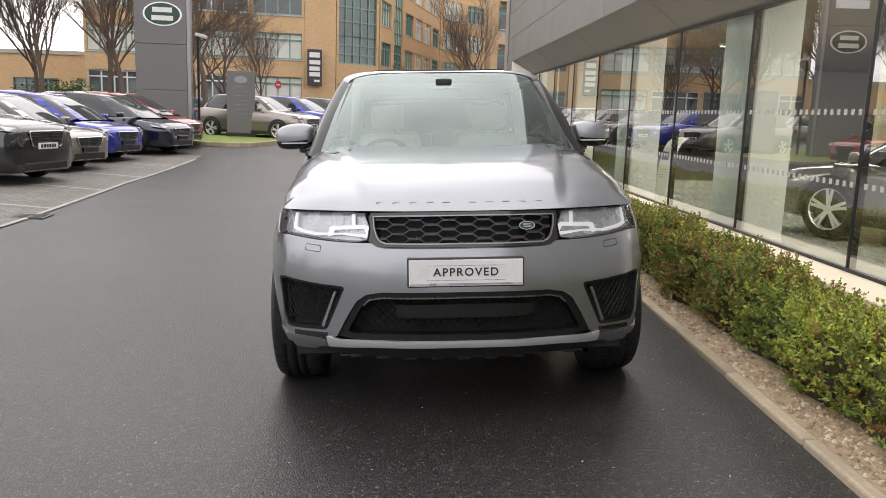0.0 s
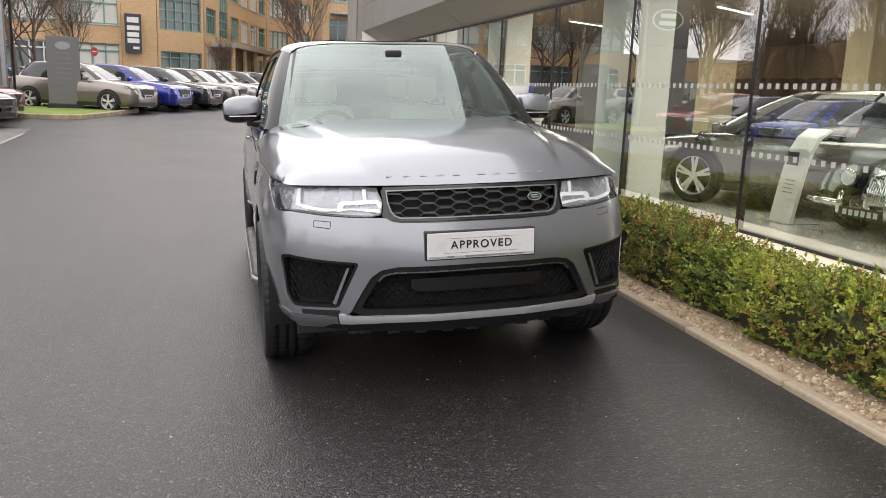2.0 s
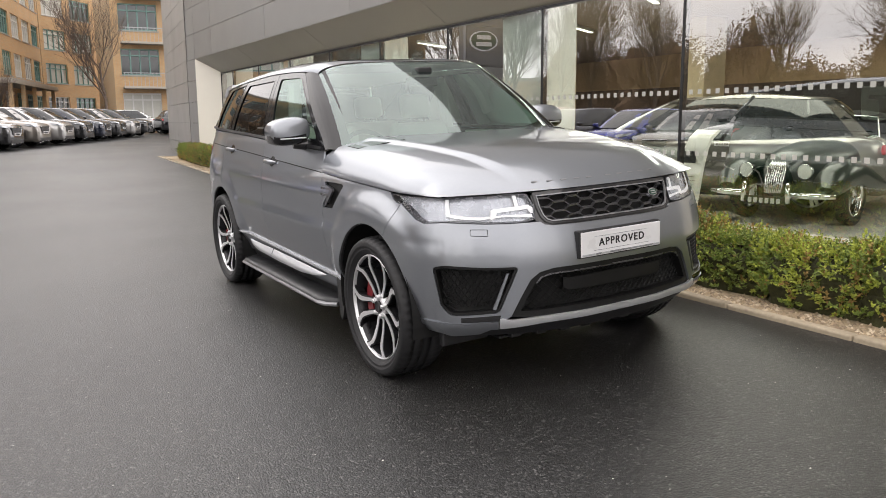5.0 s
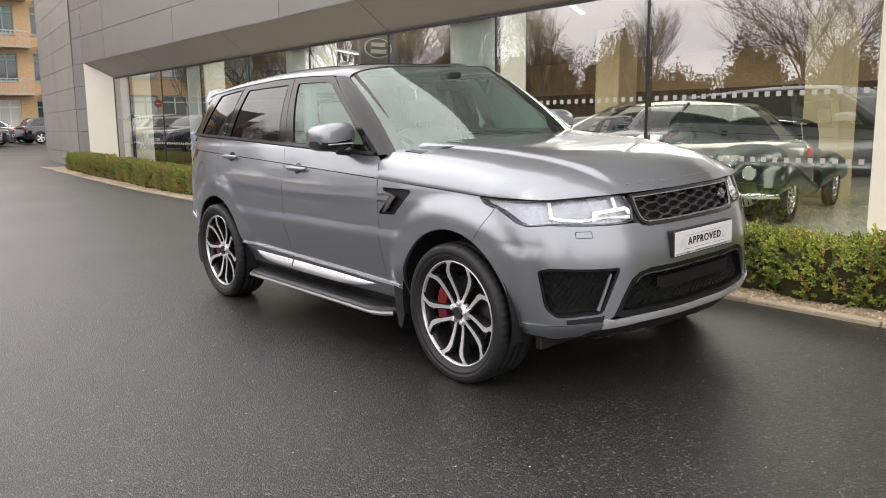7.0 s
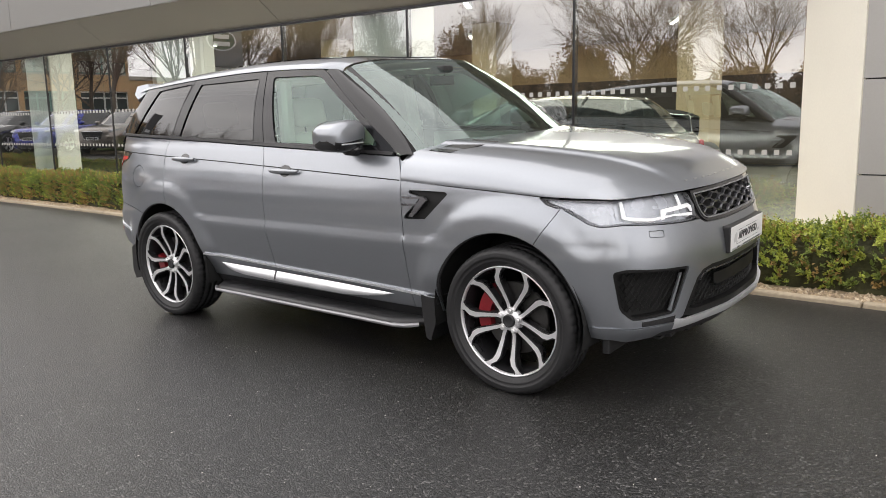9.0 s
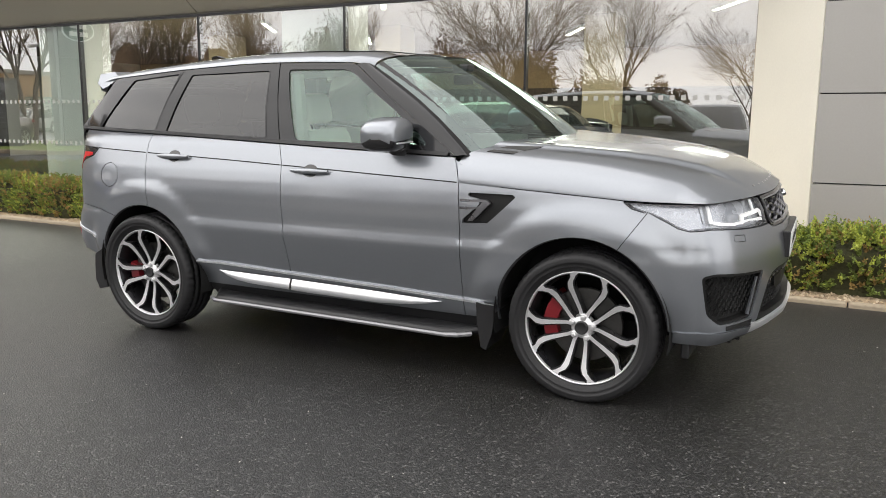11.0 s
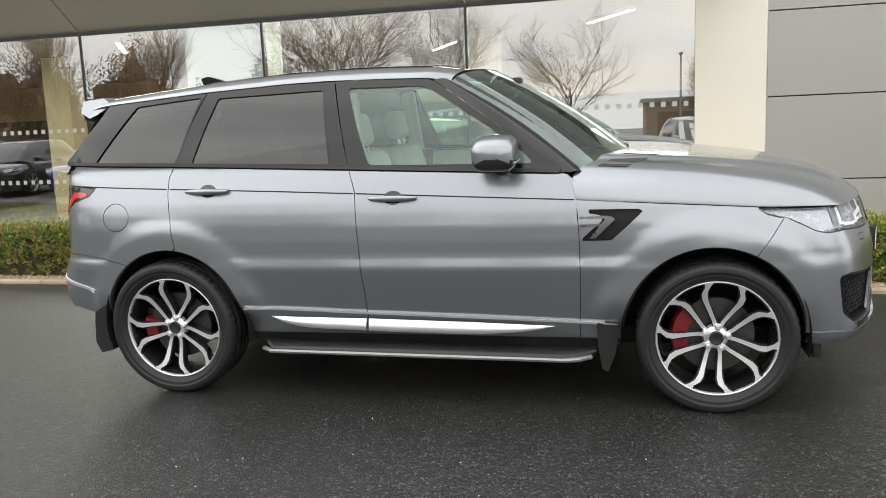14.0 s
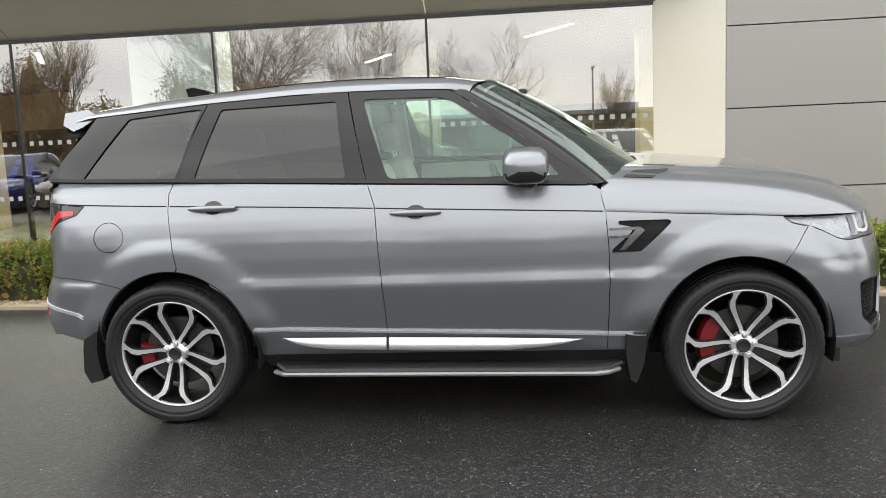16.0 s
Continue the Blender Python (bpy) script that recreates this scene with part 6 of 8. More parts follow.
# windscreen
def screen(q, w, dep=0.0):
    v = 2 * w - 1
    bow = 0.55 * v * v + 0.45 * v ** 6
    a = Vector((0.815 * v, 0.345 + 0.27 * bow, 1.205 - 0.028 * v * v))
    b = Vector((0.657 * v, 1.175 + 0.14 * bow, 1.6695 + 0.060 * (1 - min(1.0, abs(v)) ** 5) ** 0.55))
    p = a.lerp(b, q)
    out = Vector((0, -0.5, 0.86))
    p += out * (0.035 * math.sin(math.pi * q)) * (1 - 0.2 * v * v)
    return tuple(p - out * dep)


ws = grid("windscreen", 16, 24, lambda q, w: screen(q, w), SCREEN_GLASS, car, "raked windscreen reflecting the sky", flip=True)
ws.visible_shadow = False
for sg in (-1, 1):
    # A-pillar between the screen and the side frames
    n = 14
    inn = [Vector(screen(i / n, 0.5 + sg * 0.5)) for i in range(n + 1)]
    outp = []
    for i in range(n + 1):
        t = i / n
        y = 0.700 + (1.40 - 0.700) * t
        z = float(np.interp(y, (0.702, 0.99, 1.268, 1.390), (1.196, 1.396, 1.590, 1.678)))
        x, yy, zz = cabin(y, z)
        outp.append(Vector((sg * x, yy, zz)))
    v = [p + (q - p) * t + Vector((sg * 0.014, -0.010, 0.012)) * math.sin(math.pi * t) for p, q in zip(inn, outp) for t in (0, 0.33, 0.66, 1)]
    f = [(i * 4 + k, i * 4 + k + 1, (i + 1) * 4 + k + 1, (i + 1) * 4 + k) for i in range(n) for k in range(3)]
    mesh("windscreen_pillar", v, f if sg > 0 else [q[::-1] for q in f], PILLAR_BLACK, car, "black windscreen pillar", True)
    # dark ceramic border inside the glass edge
    v = [Vector(screen(i / n, 0.5 + sg * 0.5 * (1 - k * 0.055), 0.003)) for i in range(n + 1) for k in (0, 1)]
    mesh("screen_border", v, [(i * 2, i * 2 + 1, i * 2 + 3, i * 2 + 2) for i in range(n)], SATIN_BLACK, ws)
for q0, q1, nm in ((-0.02, 0.05, "foot"), (0.965, 1.0, "head")):
    v = [Vector(screen(q, i / 20, 0.003)) for i in range(21) for q in (q0, q1)]
    mesh("screen_border", v, [(i * 2, i * 2 + 1, i * 2 + 3, i * 2 + 2) for i in range(20)], SATIN_BLACK, ws)
part("sensor_pod", boxed(-0.055, 0.055, 1.02, 1.13, 1.635, 1.685, 0.012), TRIM_DARK, car)
# cowl and wipers
v = [(0.86 * t, 0.395 + 0.26 * t * t - 0.02, 1.175 - 0.02 * t * t) for t in xs(-1, 1, 16)] + [(0.83 * t, 0.46 + 0.26 * t * t, 1.213 - 0.028 * t * t) for t in xs(-1, 1, 16)]
mesh("cowl", v, [(i, i + 1, 18 + i, 17 + i) for i in range(16)], SATIN_BLACK, car)
for x0, x1 in ((0.62, 0.02), (-0.05, -0.66)):
    bm = bmesh.new()
    sweep(bm, [(x0, 0.45 + 0.2 * x0 * x0, 1.225), ((x0 + x1) / 2, 0.40 + 0.2 * ((x0 + x1) / 2) ** 2, 1.24), (x1, 0.41 + 0.24 * x1 * x1, 1.235)], 0.009, 6)
    part("wiper", bm, SATIN_BLACK, car)

# roof
def roof(q, w):
    v = 2 * w - 1
    v = math.copysign(1 - (1 - abs(v)) ** 1.6, v)
    y0 = 1.175 + 0.14 * v * v
    y = y0 + (3.40 - y0) * q
    yc = max(1.30, y)
    ex = cabin(yc, drip_z(yc))[0]
    if q < 0.06:
        ex = 0.655 + (ex - 0.655) * q / 0.06
    zd = drip_z(y) if y > 1.43 else (1.666 + (1.687 - 1.666) * (y - 1.31) / 0.12 if y > 1.31 else 1.666)
    crown = np.interp(y, (1.1, 1.35, 1.8, 2.4, 3.0, 3.4), (0.060, 0.072, 0.074, 0.070, 0.062, 0.052))
    z = zd + 0.004 + crown * (1 - abs(v) ** 5) ** 0.55
    return v * (ex + 0.004), y, z


grid("roof", 40, 48, roof, CAR_GREY, car, "grey roof with a dark glass panel", flip=True)
v, f = [], []
for i in range(13):
    for j in range(13):
        x, y, z = roof(0.10 + 0.62 * i / 12, 0.5 + (j - 6) / 12 * 0.56)
        v.append((x, y, z + 0.0035))
for i in range(12):
    for j in range(12):
        f.append((i * 13 + j, (i + 1) * 13 + j, (i + 1) * 13 + j + 1, i * 13 + j + 1))
mesh("roof_glass", v, f, GLOSS_BLACK, car, "dark panoramic roof glass", True)
# roof spoiler and tailgate
def spoiler(q, w):
    v = 2 * w - 1
    x, y, z = roof(1.0, w)
    e = 0.175 - 0.05 * v * v
    prof = ((0.0, 0.0), (0.5, -0.002), (1.0, -0.012), (1.0, -0.050), (0.6, -0.075), (0.15, -0.11))
    k = q * 5
    i = min(4, int(k))
    a, b = prof[i], prof[i + 1]
    t = k - i
    py, pz = a[0] + (b[0] - a[0]) * t, a[1] + (b[1] - a[1]) * t
    return x * (1 - 0.03 * q), 3.395 + e * py, z + 0.006 * (1 - q) * 0 + pz - 0.02 * py


grid("roof_spoiler", 10, 24, spoiler, CAR_GREY, car, "grey roof spoiler over the tailgate", flip=True)
v = [(0.70 * t, 3.40 + 0.05 * (1 - t * t), 1.60) for t in xs(-1, 1, 10)] + [(0.80 * t, 3.60 + 0.06 * (1 - t * t), 1.25) for t in xs(-1, 1, 10)]
mesh("tailgate_glass", v, [(i, i + 1, 12 + i, 11 + i) for i in range(10)], GLOSS_BLACK, car, "dark tailgate glass", True)
sheet("tailgate", [(PS[-1] - 0.60, 1.25), (PS[-1] - 0.62, 0.81), (PS[-1] + 0.0, 0.81), (PS[-1], 1.25)], side(-1), CAR_GREY, car, 0.08, (), 0.002, 0.012, flip=True)
sheet("tailgate", [(PS[-1] - 0.60, 1.25), (PS[-1] - 0.62, 0.81), (PS[-1] + 0.0, 0.81), (PS[-1], 1.25)], side(1), CAR_GREY, car, 0.08, (), 0.002, 0.012)
for sg in (-1, 1):
    bm = bmesh.new()
    lo, hi = sorted((sg * 0.55, sg * 0.694))
    prism(bm, [(3.335, 1.640), (3.40, 1.678), (3.530, 1.664), (3.532, 1.600), (3.47, 1.565), (3.42, 1.585)], lo, hi, "x")
    for q in bm.verts:
        q.co.x -= sg * 0.45 * (q.co.z - 1.60)
    part("spoiler_end", bm, CAR_GREY, car)
bm = bmesh.new()
prism(bm, [(2.93, 1.75), (3.10, 1.73), (3.115, 1.785), (3.07, 1.795), (3.0, 1.775)], -0.022, 0.022, "x")
part("roof_aerial", bm, GLOSS_BLACK, car, "shark-fin aerial")

# ---- wheels ----
def wheel_meshes():
    """Tyre, rim and spokes, facing -x, with the hub at the origin."""
    ty = bmesh.new()
    R = 0.383
    lathe(ty, [(0.284, -0.098), (0.300, -0.112), (0.312, -0.121), (0.316, -0.1245), (0.320, -0.1225), (0.333, -0.128), (0.336, -0.1315), (0.341, -0.1295), (0.352, -0.132), (0.366, -0.124), (0.376, -0.108), (R - 0.001, -0.090), (R, -0.066), (R - 0.007, -0.065), (R - 0.007, -0.056), (R, -0.055), (R, -0.016), (R - 0.007, -0.015), (R - 0.007, -0.005), (R, -0.004), (R, 0.030), (R - 0.007, 0.031), (R - 0.007, 0.041), (R, 0.042), (R - 0.001, 0.088), (0.376, 0.108), (0.366, 0.124), (0.33, 0.130), (0.29, 0.10)], "x", 216)
    for v in ty.verts:
        # cross grooves over the shoulders of the tread
        r = math.hypot(v.co.y, v.co.z)
        k = int(round(math.atan2(v.co.z, v.co.y) / (2 * math.pi) * 216)) % 4
        if r > 0.372 and k == 0 and abs(v.co.x) > 0.04:
            v.co.y *= 1 - 0.006 / r
            v.co.z *= 1 - 0.006 / r
    rim = bmesh.new()
    lathe(rim, [(0.270, 0.10), (0.262, 0.05), (0.258, -0.03), (0.268, -0.075), (0.2755, -0.090)], "x", 60)
    lip = bmesh.new()
    lathe(lip, [(0.276, -0.088), (0.279, -0.101), (0.283, -0.107), (0.2875, -0.105), (0.289, -0.094)], "x", 72)
    spokes = []
    for k in range(5):
        for sgn in (-1, 1):
            for layer, w0, off, depth in (("face", 1.0, 0.0, 0.007), ("web", 1.55, 0.004, 0.045)):
                sp = bmesh.new()
                # a bent spoke: out from the hub, kinked, then to the rim
                path = [(0.036, 10.0), (0.060, 12.5), (0.085, 15.0), (0.127, 20.0), (0.170, 22.5), (0.205, 23.5), (0.235, 22.0), (0.262, 17.5), (0.280, 15.5)]
                wid = [0.010, 0.0098, 0.0092, 0.0100, 0.0112, 0.0135, 0.0138, 0.012, 0.022]
                rows = []
                for (r, a), w in zip(path, wid):
                    a2 = radians(90 + 72 * k) + radians(a) * sgn
                    x = -0.078 - 0.026 * smoothstep(0.05, 0.27, r) + 0.012 * math.sin(math.pi * r / 0.29)
                    c = Vector((0, math.cos(a2), math.sin(a2)))
                    tg = Vector((0, -math.sin(a2), math.cos(a2)))
                    p = c * r
                    w = w * w0
                    rows.append([sp.verts.new(Vector((x + off, 0, 0)) + p - tg * w), sp.verts.new(Vector((x + off, 0, 0)) + p + tg * w),
                                 sp.verts.new(Vector((x + depth + off, 0, 0)) + p + tg * w * 0.8), sp.verts.new(Vector((x + depth + off, 0, 0)) + p - tg * w * 0.8)])
                for a_, b_ in zip(rows, rows[1:]):
                    for i in range(4):
                        sp.faces.new((a_[i], a_[(i + 1) % 4], b_[(i + 1) % 4], b_[i]))
                sp.faces.new(rows[0][::-1]); sp.faces.new(rows[-1])
                bmesh.ops.recalc_face_normals(sp, faces=sp.faces)
                spokes.append((layer, sp))
    return ty, rim, lip, spokes


def add_wheel(parent, m):
    root = new("wheel")
    root.parent = parent
    root.matrix_basis = m
    ty, rim, lip, spokes = wheel_meshes()
    part("tyre", ty, RUBBER, root, "black road tyre", True)
    part("rim", rim, RIM_DARK, root, "dark rim barrel", True)
    part("rim_lip", lip, RIM_CUT, root, "turned silver rim edge", True)
    for layer, sp in spokes:
        part("spoke" if layer == "face" else "spoke_web", sp, RIM_CUT if layer == "face" else RIM_DARK, root)
    bm = bmesh.new()
    lathe(bm, [(0.064, -0.045), (0.058, -0.068), (0.046, -0.077), (0.030, -0.080)], "x", 30)
    part("hub", bm, RIM_CUT, root, smooth=True)
    bm = bmesh.new()
    lathe(bm, [(0.034, -0.074), (0.0335, -0.090), (0.029, -0.094), (0.026, -0.092), (0.001, -0.0925)], "x", 28)
    part("centre_cap", bm, SATIN_BLACK, root, smooth=True)
    for k in range(5):
        a = radians(90 + 72 * k)
        bm = bmesh.new()
        lathe(bm, [(0.0175, -0.062), (0.0175, -0.082), (0.0145, -0.0835), (0.013, -0.078), (0.0125, -0.092), (0.009, -0.096), (0.001, -0.0965)], "x", 12, Matrix.Translation((0, 0.054 * math.cos(a), 0.054 * math.sin(a))))
        part("wheel_nut", bm, [RIM_CUT], root, smooth=False)
    bm = bmesh.new()
    lathe(bm, [(0.06, -0.015), (0.185, -0.015), (0.190, -0.008), (0.185, 0.012), (0.06, 0.012)], "x", 48)
    part("brake_disc", bm, DISC, root)
    return root


def add_caliper(parent, m, a0, a1):
    bm = bmesh.new()
    prof = [(0.135, -0.055), (0.205, -0.055), (0.215, -0.02), (0.215, 0.05), (0.135, 0.05)]
    rows = []
    for k in range(9):
        a = radians(a0 + (a1 - a0) * k / 8)
        rows.append([bm.verts.new((h, r * math.cos(a), r * math.sin(a))) for r, h in prof])
    for p, q in zip(rows, rows[1:]):
        for i in range(5):
            bm.faces.new((p[i], p[(i + 1) % 5], q[(i + 1) % 5], q[i]))
    bm.faces.new(rows[0]); bm.faces.new(rows[-1][::-1])
    bmesh.ops.recalc_face_normals(bm, faces=bm.faces)
    part("brake_caliper", bm, CALIPER, parent, "red brake caliper", pose_m=m)


HUB_Z = 0.374
near_front = add_wheel(car, pose(-0.852, 0.0, HUB_Z, 7.6, 0, 0))
wheel_spots = [(-0.855, BASE, HUB_Z + 0.004, 8.3, 0), (0.852, 0.0, HUB_Z, 10, 180), (0.855, BASE, HUB_Z + 0.004, 50, 180)]
for x, y, z, roll, turn in wheel_spots:
    w = new("wheel")
    w.parent = car
    w.matrix_basis = pose(x, y, z, 0, 0, turn) @ pose(0, 0, 0, roll, 0, 0)
    for c in near_front.children:
        o = share(c.name.split(".")[0], c, w, Matrix())
        if "label" in c:
            o["label"] = c["label"]
for x, y, turn, a0, a1 in ((-0.852, 0.0, 0, -20 + 0, 50), (-0.855, BASE, 0, -20, 14), (0.852, 0.0, 180, 130, 200), (0.855, BASE, 180, 166, 200)):
    add_caliper(car, pose(x, y, HUB_Z, 0, 0, turn), a0, a1)

# ---- cabin inside ----
part("cabin_floor", boxed(-0.80, 0.80, 0.55, 3.4, 0.36, 0.46, 0.02), TRIM_DARK, car)
part("bulkhead", boxed(-0.80, 0.80, 0.52, 0.60, 0.40, 1.14, 0.02), TRIM_DARK, car)
bm = bmesh.new()
prism(bm, [(0.42, 1.165), (0.75, 1.20), (0.92, 1.175), (1.0, 1.10), (0.98, 0.95), (0.80, 0.80), (0.60, 0.80)], -0.80, 0.80, "x")
part("dashboard", bm, TRIM_DARK, car, "dark soft dashboard")
part("dash_panel", boxed(-0.78, 0.78, 0.985, 1.0, 0.98, 1.09, 0.005), IVORY, car)
for sg in (-1, 1):
    bm = bmesh.new()
    for y0, y1, z1 in ((0.95, 1.78, 1.215), (1.92, 2.75, 1.25)):
        box(bm, sg * 0.80 - 0.03, sg * 0.80 + 0.03, y0, y1, 0.5, z1, 0.015)
    part("door_card", bm, IVORY, car, "ivory door lining")
for x, y, w in ((-0.40, 1.62, 0.50), (0.40, 1.62, 0.50), (-0.42, 2.55, 0.55), (0.42, 2.55, 0.55)):
    seat = new("seat")
    seat.parent = car
    seat.matrix_basis = pose(x, y, 0.46)
    tagged(seat, "ivory leather seat")
    part("cushion", boxed(-w / 2, w / 2, -0.42, 0.10, 0.10, 0.30, 0.06), IVORY, seat, smooth=True)
    part("backrest", boxed(-w / 2, w / 2, -0.07, 0.09, 0.0, 0.62, 0.055, Matrix.Translation((0, 0.10, 0.24)) @ Matrix.Rotation(radians(-17), 4, "X")), IVORY, seat, smooth=True)
    part("headrest", boxed(-0.13, 0.13, -0.05, 0.05, 0.0, 0.19, 0.04, Matrix.Translation((0, 0.29, 0.87)) @ Matrix.Rotation(radians(-12), 4, "X")), IVORY, seat, smooth=True)
    bm = bmesh.new()
    for q in (-0.06, 0.06):
        sweep(bm, [(q, 0.27, 0.80), (q, 0.29, 0.90)], 0.007, 6)
    part("headrest_stem", bm, CHROME, seat)
bm = bmesh.new()
sweep(bm, [(-0.40 + 0.185 * math.cos(a), 1.16 + 0.07 * math.sin(a), 1.10 + 0.172 * math.sin(a)) for a in [2 * math.pi * k / 28 for k in range(28)]], 0.015, 8, closed=True)
part("steering_wheel", bm, TRIM_DARK, car, "dark leather steering wheel", True)
part("steering_boss", boxed(-0.49, -0.31, 1.10, 1.16, 1.04, 1.16, 0.02), TRIM_DARK, car)
part("tunnel", boxed(-0.13, 0.13, 1.0, 2.2, 0.46, 0.80, 0.03), TRIM_DARK, car)
v = [(0.66 * t, 1.35, 1.668) for t in (-1, 1)] + [(0.68 * t, 3.3, 1.622) for t in (-1, 1)]
mesh("headlining", v, [(0, 1, 3, 2)], IVORY, car)
part("boot_floor", boxed(-0.7, 0.7, 2.9, 3.55, 0.78, 0.82, 0.01), TRIM_DARK, car)
for x in (-0.62, 0.62):
    bm = bmesh.new()
    sweep(bm, [(x * 1.06, 1.86, 1.24), (x, 1.90, 1.63)], 0.05, 8)
    part("inner_pillar", bm, IVORY, car)
bm = bmesh.new()
box(bm, -0.12, 0.12, 1.06, 1.09, 1.56, 1.62, 0.01)
part("cabin_mirror", bm, GLOSS_BLACK, car)

# ---- clipped hedge of box bushes ----
def bush_meshes(seed, rust, lime):
    rng = random.Random(seed)
    v, f, mi = [], [], []
    hx, hy, hz = 0.265, 0.44, 0.44

    def shell(u, w):
        """A rounded block with an uneven skin."""
        a = 2 * math.pi * u
        cz = w
        r = (abs(math.cos(a)) ** 3 + abs(math.sin(a)) ** 3) ** (-1 / 3)
        k = (1 - max(0, cz - 0.72) / 0.28 * max(0, cz - 0.72) / 0.28) ** 0.5 if cz < 1 else 0
        p = Vector((math.cos(a) * r * hx * max(0.05, k), math.sin(a) * r * hy * max(0.05, k), cz * hz))
        b = noise.noise(Vector((p.x * 3.2 + seed, p.y * 3.2, p.z * 3.2))) * 0.20 + noise.noise(Vector((p.x * 9, p.y * 9 + seed, p.z * 9))) * 0.08
        return Vector((p.x * (1 + b), p.y * (1 + b), p.z * (1 + 0.6 * b)))

    def leaf(p, d, ln, wd, kind):
        side = d.cross(Vector((rng.uniform(-1, 1), rng.uniform(-1, 1), rng.uniform(-1, 1)))).normalized()
        nrm = d.cross(side) * 0.004
        k = len(v)
        v.extend((p - d * ln * 0.5, p + side * wd + nrm, p + d * ln, p - side * wd + nrm))
        f.append((k, k + 1, k + 2, k + 3))
        mi.append(kind)

    for i in range(860):
        # one shoot: a short twig set with leaves on all sides
        if rng.random() < 0.34:
            q = shell(rng.random(), 0.80)
            t = math.sqrt(rng.random())
            p = Vector((q.x * t, q.y * t, hz * (0.92 + 0.16 * noise.noise(Vector((q.x * t * 5 + seed, q.y * t * 5, 3))) + rng.uniform(-0.08, 0.04))))
            d = Vector((p.x * 0.8 + rng.uniform(-0.35, 0.35), p.y * 0.6 + rng.uniform(-0.35, 0.35), 1.0)).normalized()
        else:
            p = shell(rng.random(), rng.uniform(0.03, 1.0) ** 0.8) * rng.uniform(0.82, 0.98)
            d = (Vector((p.x, p.y * 0.6, 0)).normalized() + Vector((rng.uniform(-0.5, 0.5), rng.uniform(-0.5, 0.5), rng.uniform(0.2, 1.1)))).normalized()
        ln = rng.uniform(0.045, 0.115)
        h = p.z / hz
        patch = noise.noise(Vector((p.x * 2.4 + seed * 3, p.y * 2.4, p.z * 2.4)))
        pr = rust + 0.45 * patch + 0.18 * (0.5 - h)
        x = rng.random()
        main = 1 if x < pr else (2 if x < pr + lime * (0.3 + h) else 0)
        for j in range(13):
            at = p + d * (ln * j / 12)
            out = (d * rng.uniform(0.2, 0.9) + Vector((rng.uniform(-1, 1), rng.uniform(-1, 1), rng.uniform(-0.7, 0.9)))).normalized()
            tip = 1.0 - 0.35 * (j / 12)
            leaf(at + out * 0.010, out, rng.uniform(0.016, 0.028) * tip, rng.uniform(0.008, 0.0145) * tip, main if rng.random() < 0.86 else rng.choice((0, 0, 1, 2)))
    leaves = bpy.data.meshes.new("foliage")
    leaves.from_pydata(v, [], f)
    for m in (LEAF, LEAF_RUST, LEAF_LIME):
        leaves.materials.append(m)
    leaves.polygons.foreach_set("material_index", mi)
    # dark solid core standing in for the shade inside the bush
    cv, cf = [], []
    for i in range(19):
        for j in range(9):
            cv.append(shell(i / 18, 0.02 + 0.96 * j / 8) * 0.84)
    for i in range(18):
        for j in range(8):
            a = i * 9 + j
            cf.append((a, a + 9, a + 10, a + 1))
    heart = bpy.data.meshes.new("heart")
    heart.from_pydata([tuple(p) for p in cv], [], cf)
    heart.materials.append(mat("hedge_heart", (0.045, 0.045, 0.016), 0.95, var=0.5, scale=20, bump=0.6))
    tw = bmesh.new()
    for i in range(34):
        a, r = rng.uniform(0, 6.28), rng.uniform(0.15, 1.0)
        x, y = hx * 0.75 * r * math.cos(a), hy * 0.8 * r * math.sin(a)
        sweep(tw, [(x * 0.7, y * 0.7, 0.0), (x * 1.05, y * 1.05, 0.22 + rng.uniform(-0.05, 0.08)), (x * 1.2 + rng.uniform(-0.03, 0.03), y * 1.2, hz * rng.uniform(0.85, 1.10))], [0.005, 0.003, 0.0012], 3, caps=False)
    twigs = bpy.data.meshes.new("twigs")
    tw.to_mesh(twigs)
    tw.free()
    twigs.materials.append(BARK)
    return leaves, heart, twigs


BUSHES = [bush_meshes(2, 0.10, 0.30), bush_meshes(7, 0.30, 0.15), bush_meshes(13, 0.48, 0.08), bush_meshes(19, 0.18, 0.35), bush_meshes(23, 0.05, 0.55)]
rng_h = random.Random(5)
y = -7.0
while y < 20.6:
    # green beside the lane's near end, rustier beside the parked car
    kind = (rng_h.choice((0, 4, 3)) if y < 0.2 else rng_h.choice((1, 2, 3)) if y < 5 else rng_h.choice((1, 2, 3)) if y < 10 else rng_h.choice((2, 1, 2)))
    x = kerb_x(y) + 0.57 + rng_h.uniform(-0.03, 0.03)
    root = thing("hedge_bush", pose(x, y, ground_z(1.6, y) + 0.01, 0, 0, rng_h.choice((0, 180)) + rng_h.uniform(-6, 6)) @ Matrix.Diagonal((1, 1, rng_h.uniform(0.92, 1.08), 1)),
                 "clipped box bush with green and rusty leaves in a hedge", "hedge bush", "hedge beside the showroom")
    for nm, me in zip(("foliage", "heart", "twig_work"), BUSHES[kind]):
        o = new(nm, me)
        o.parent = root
    y += rng_h.uniform(0.60, 0.69)

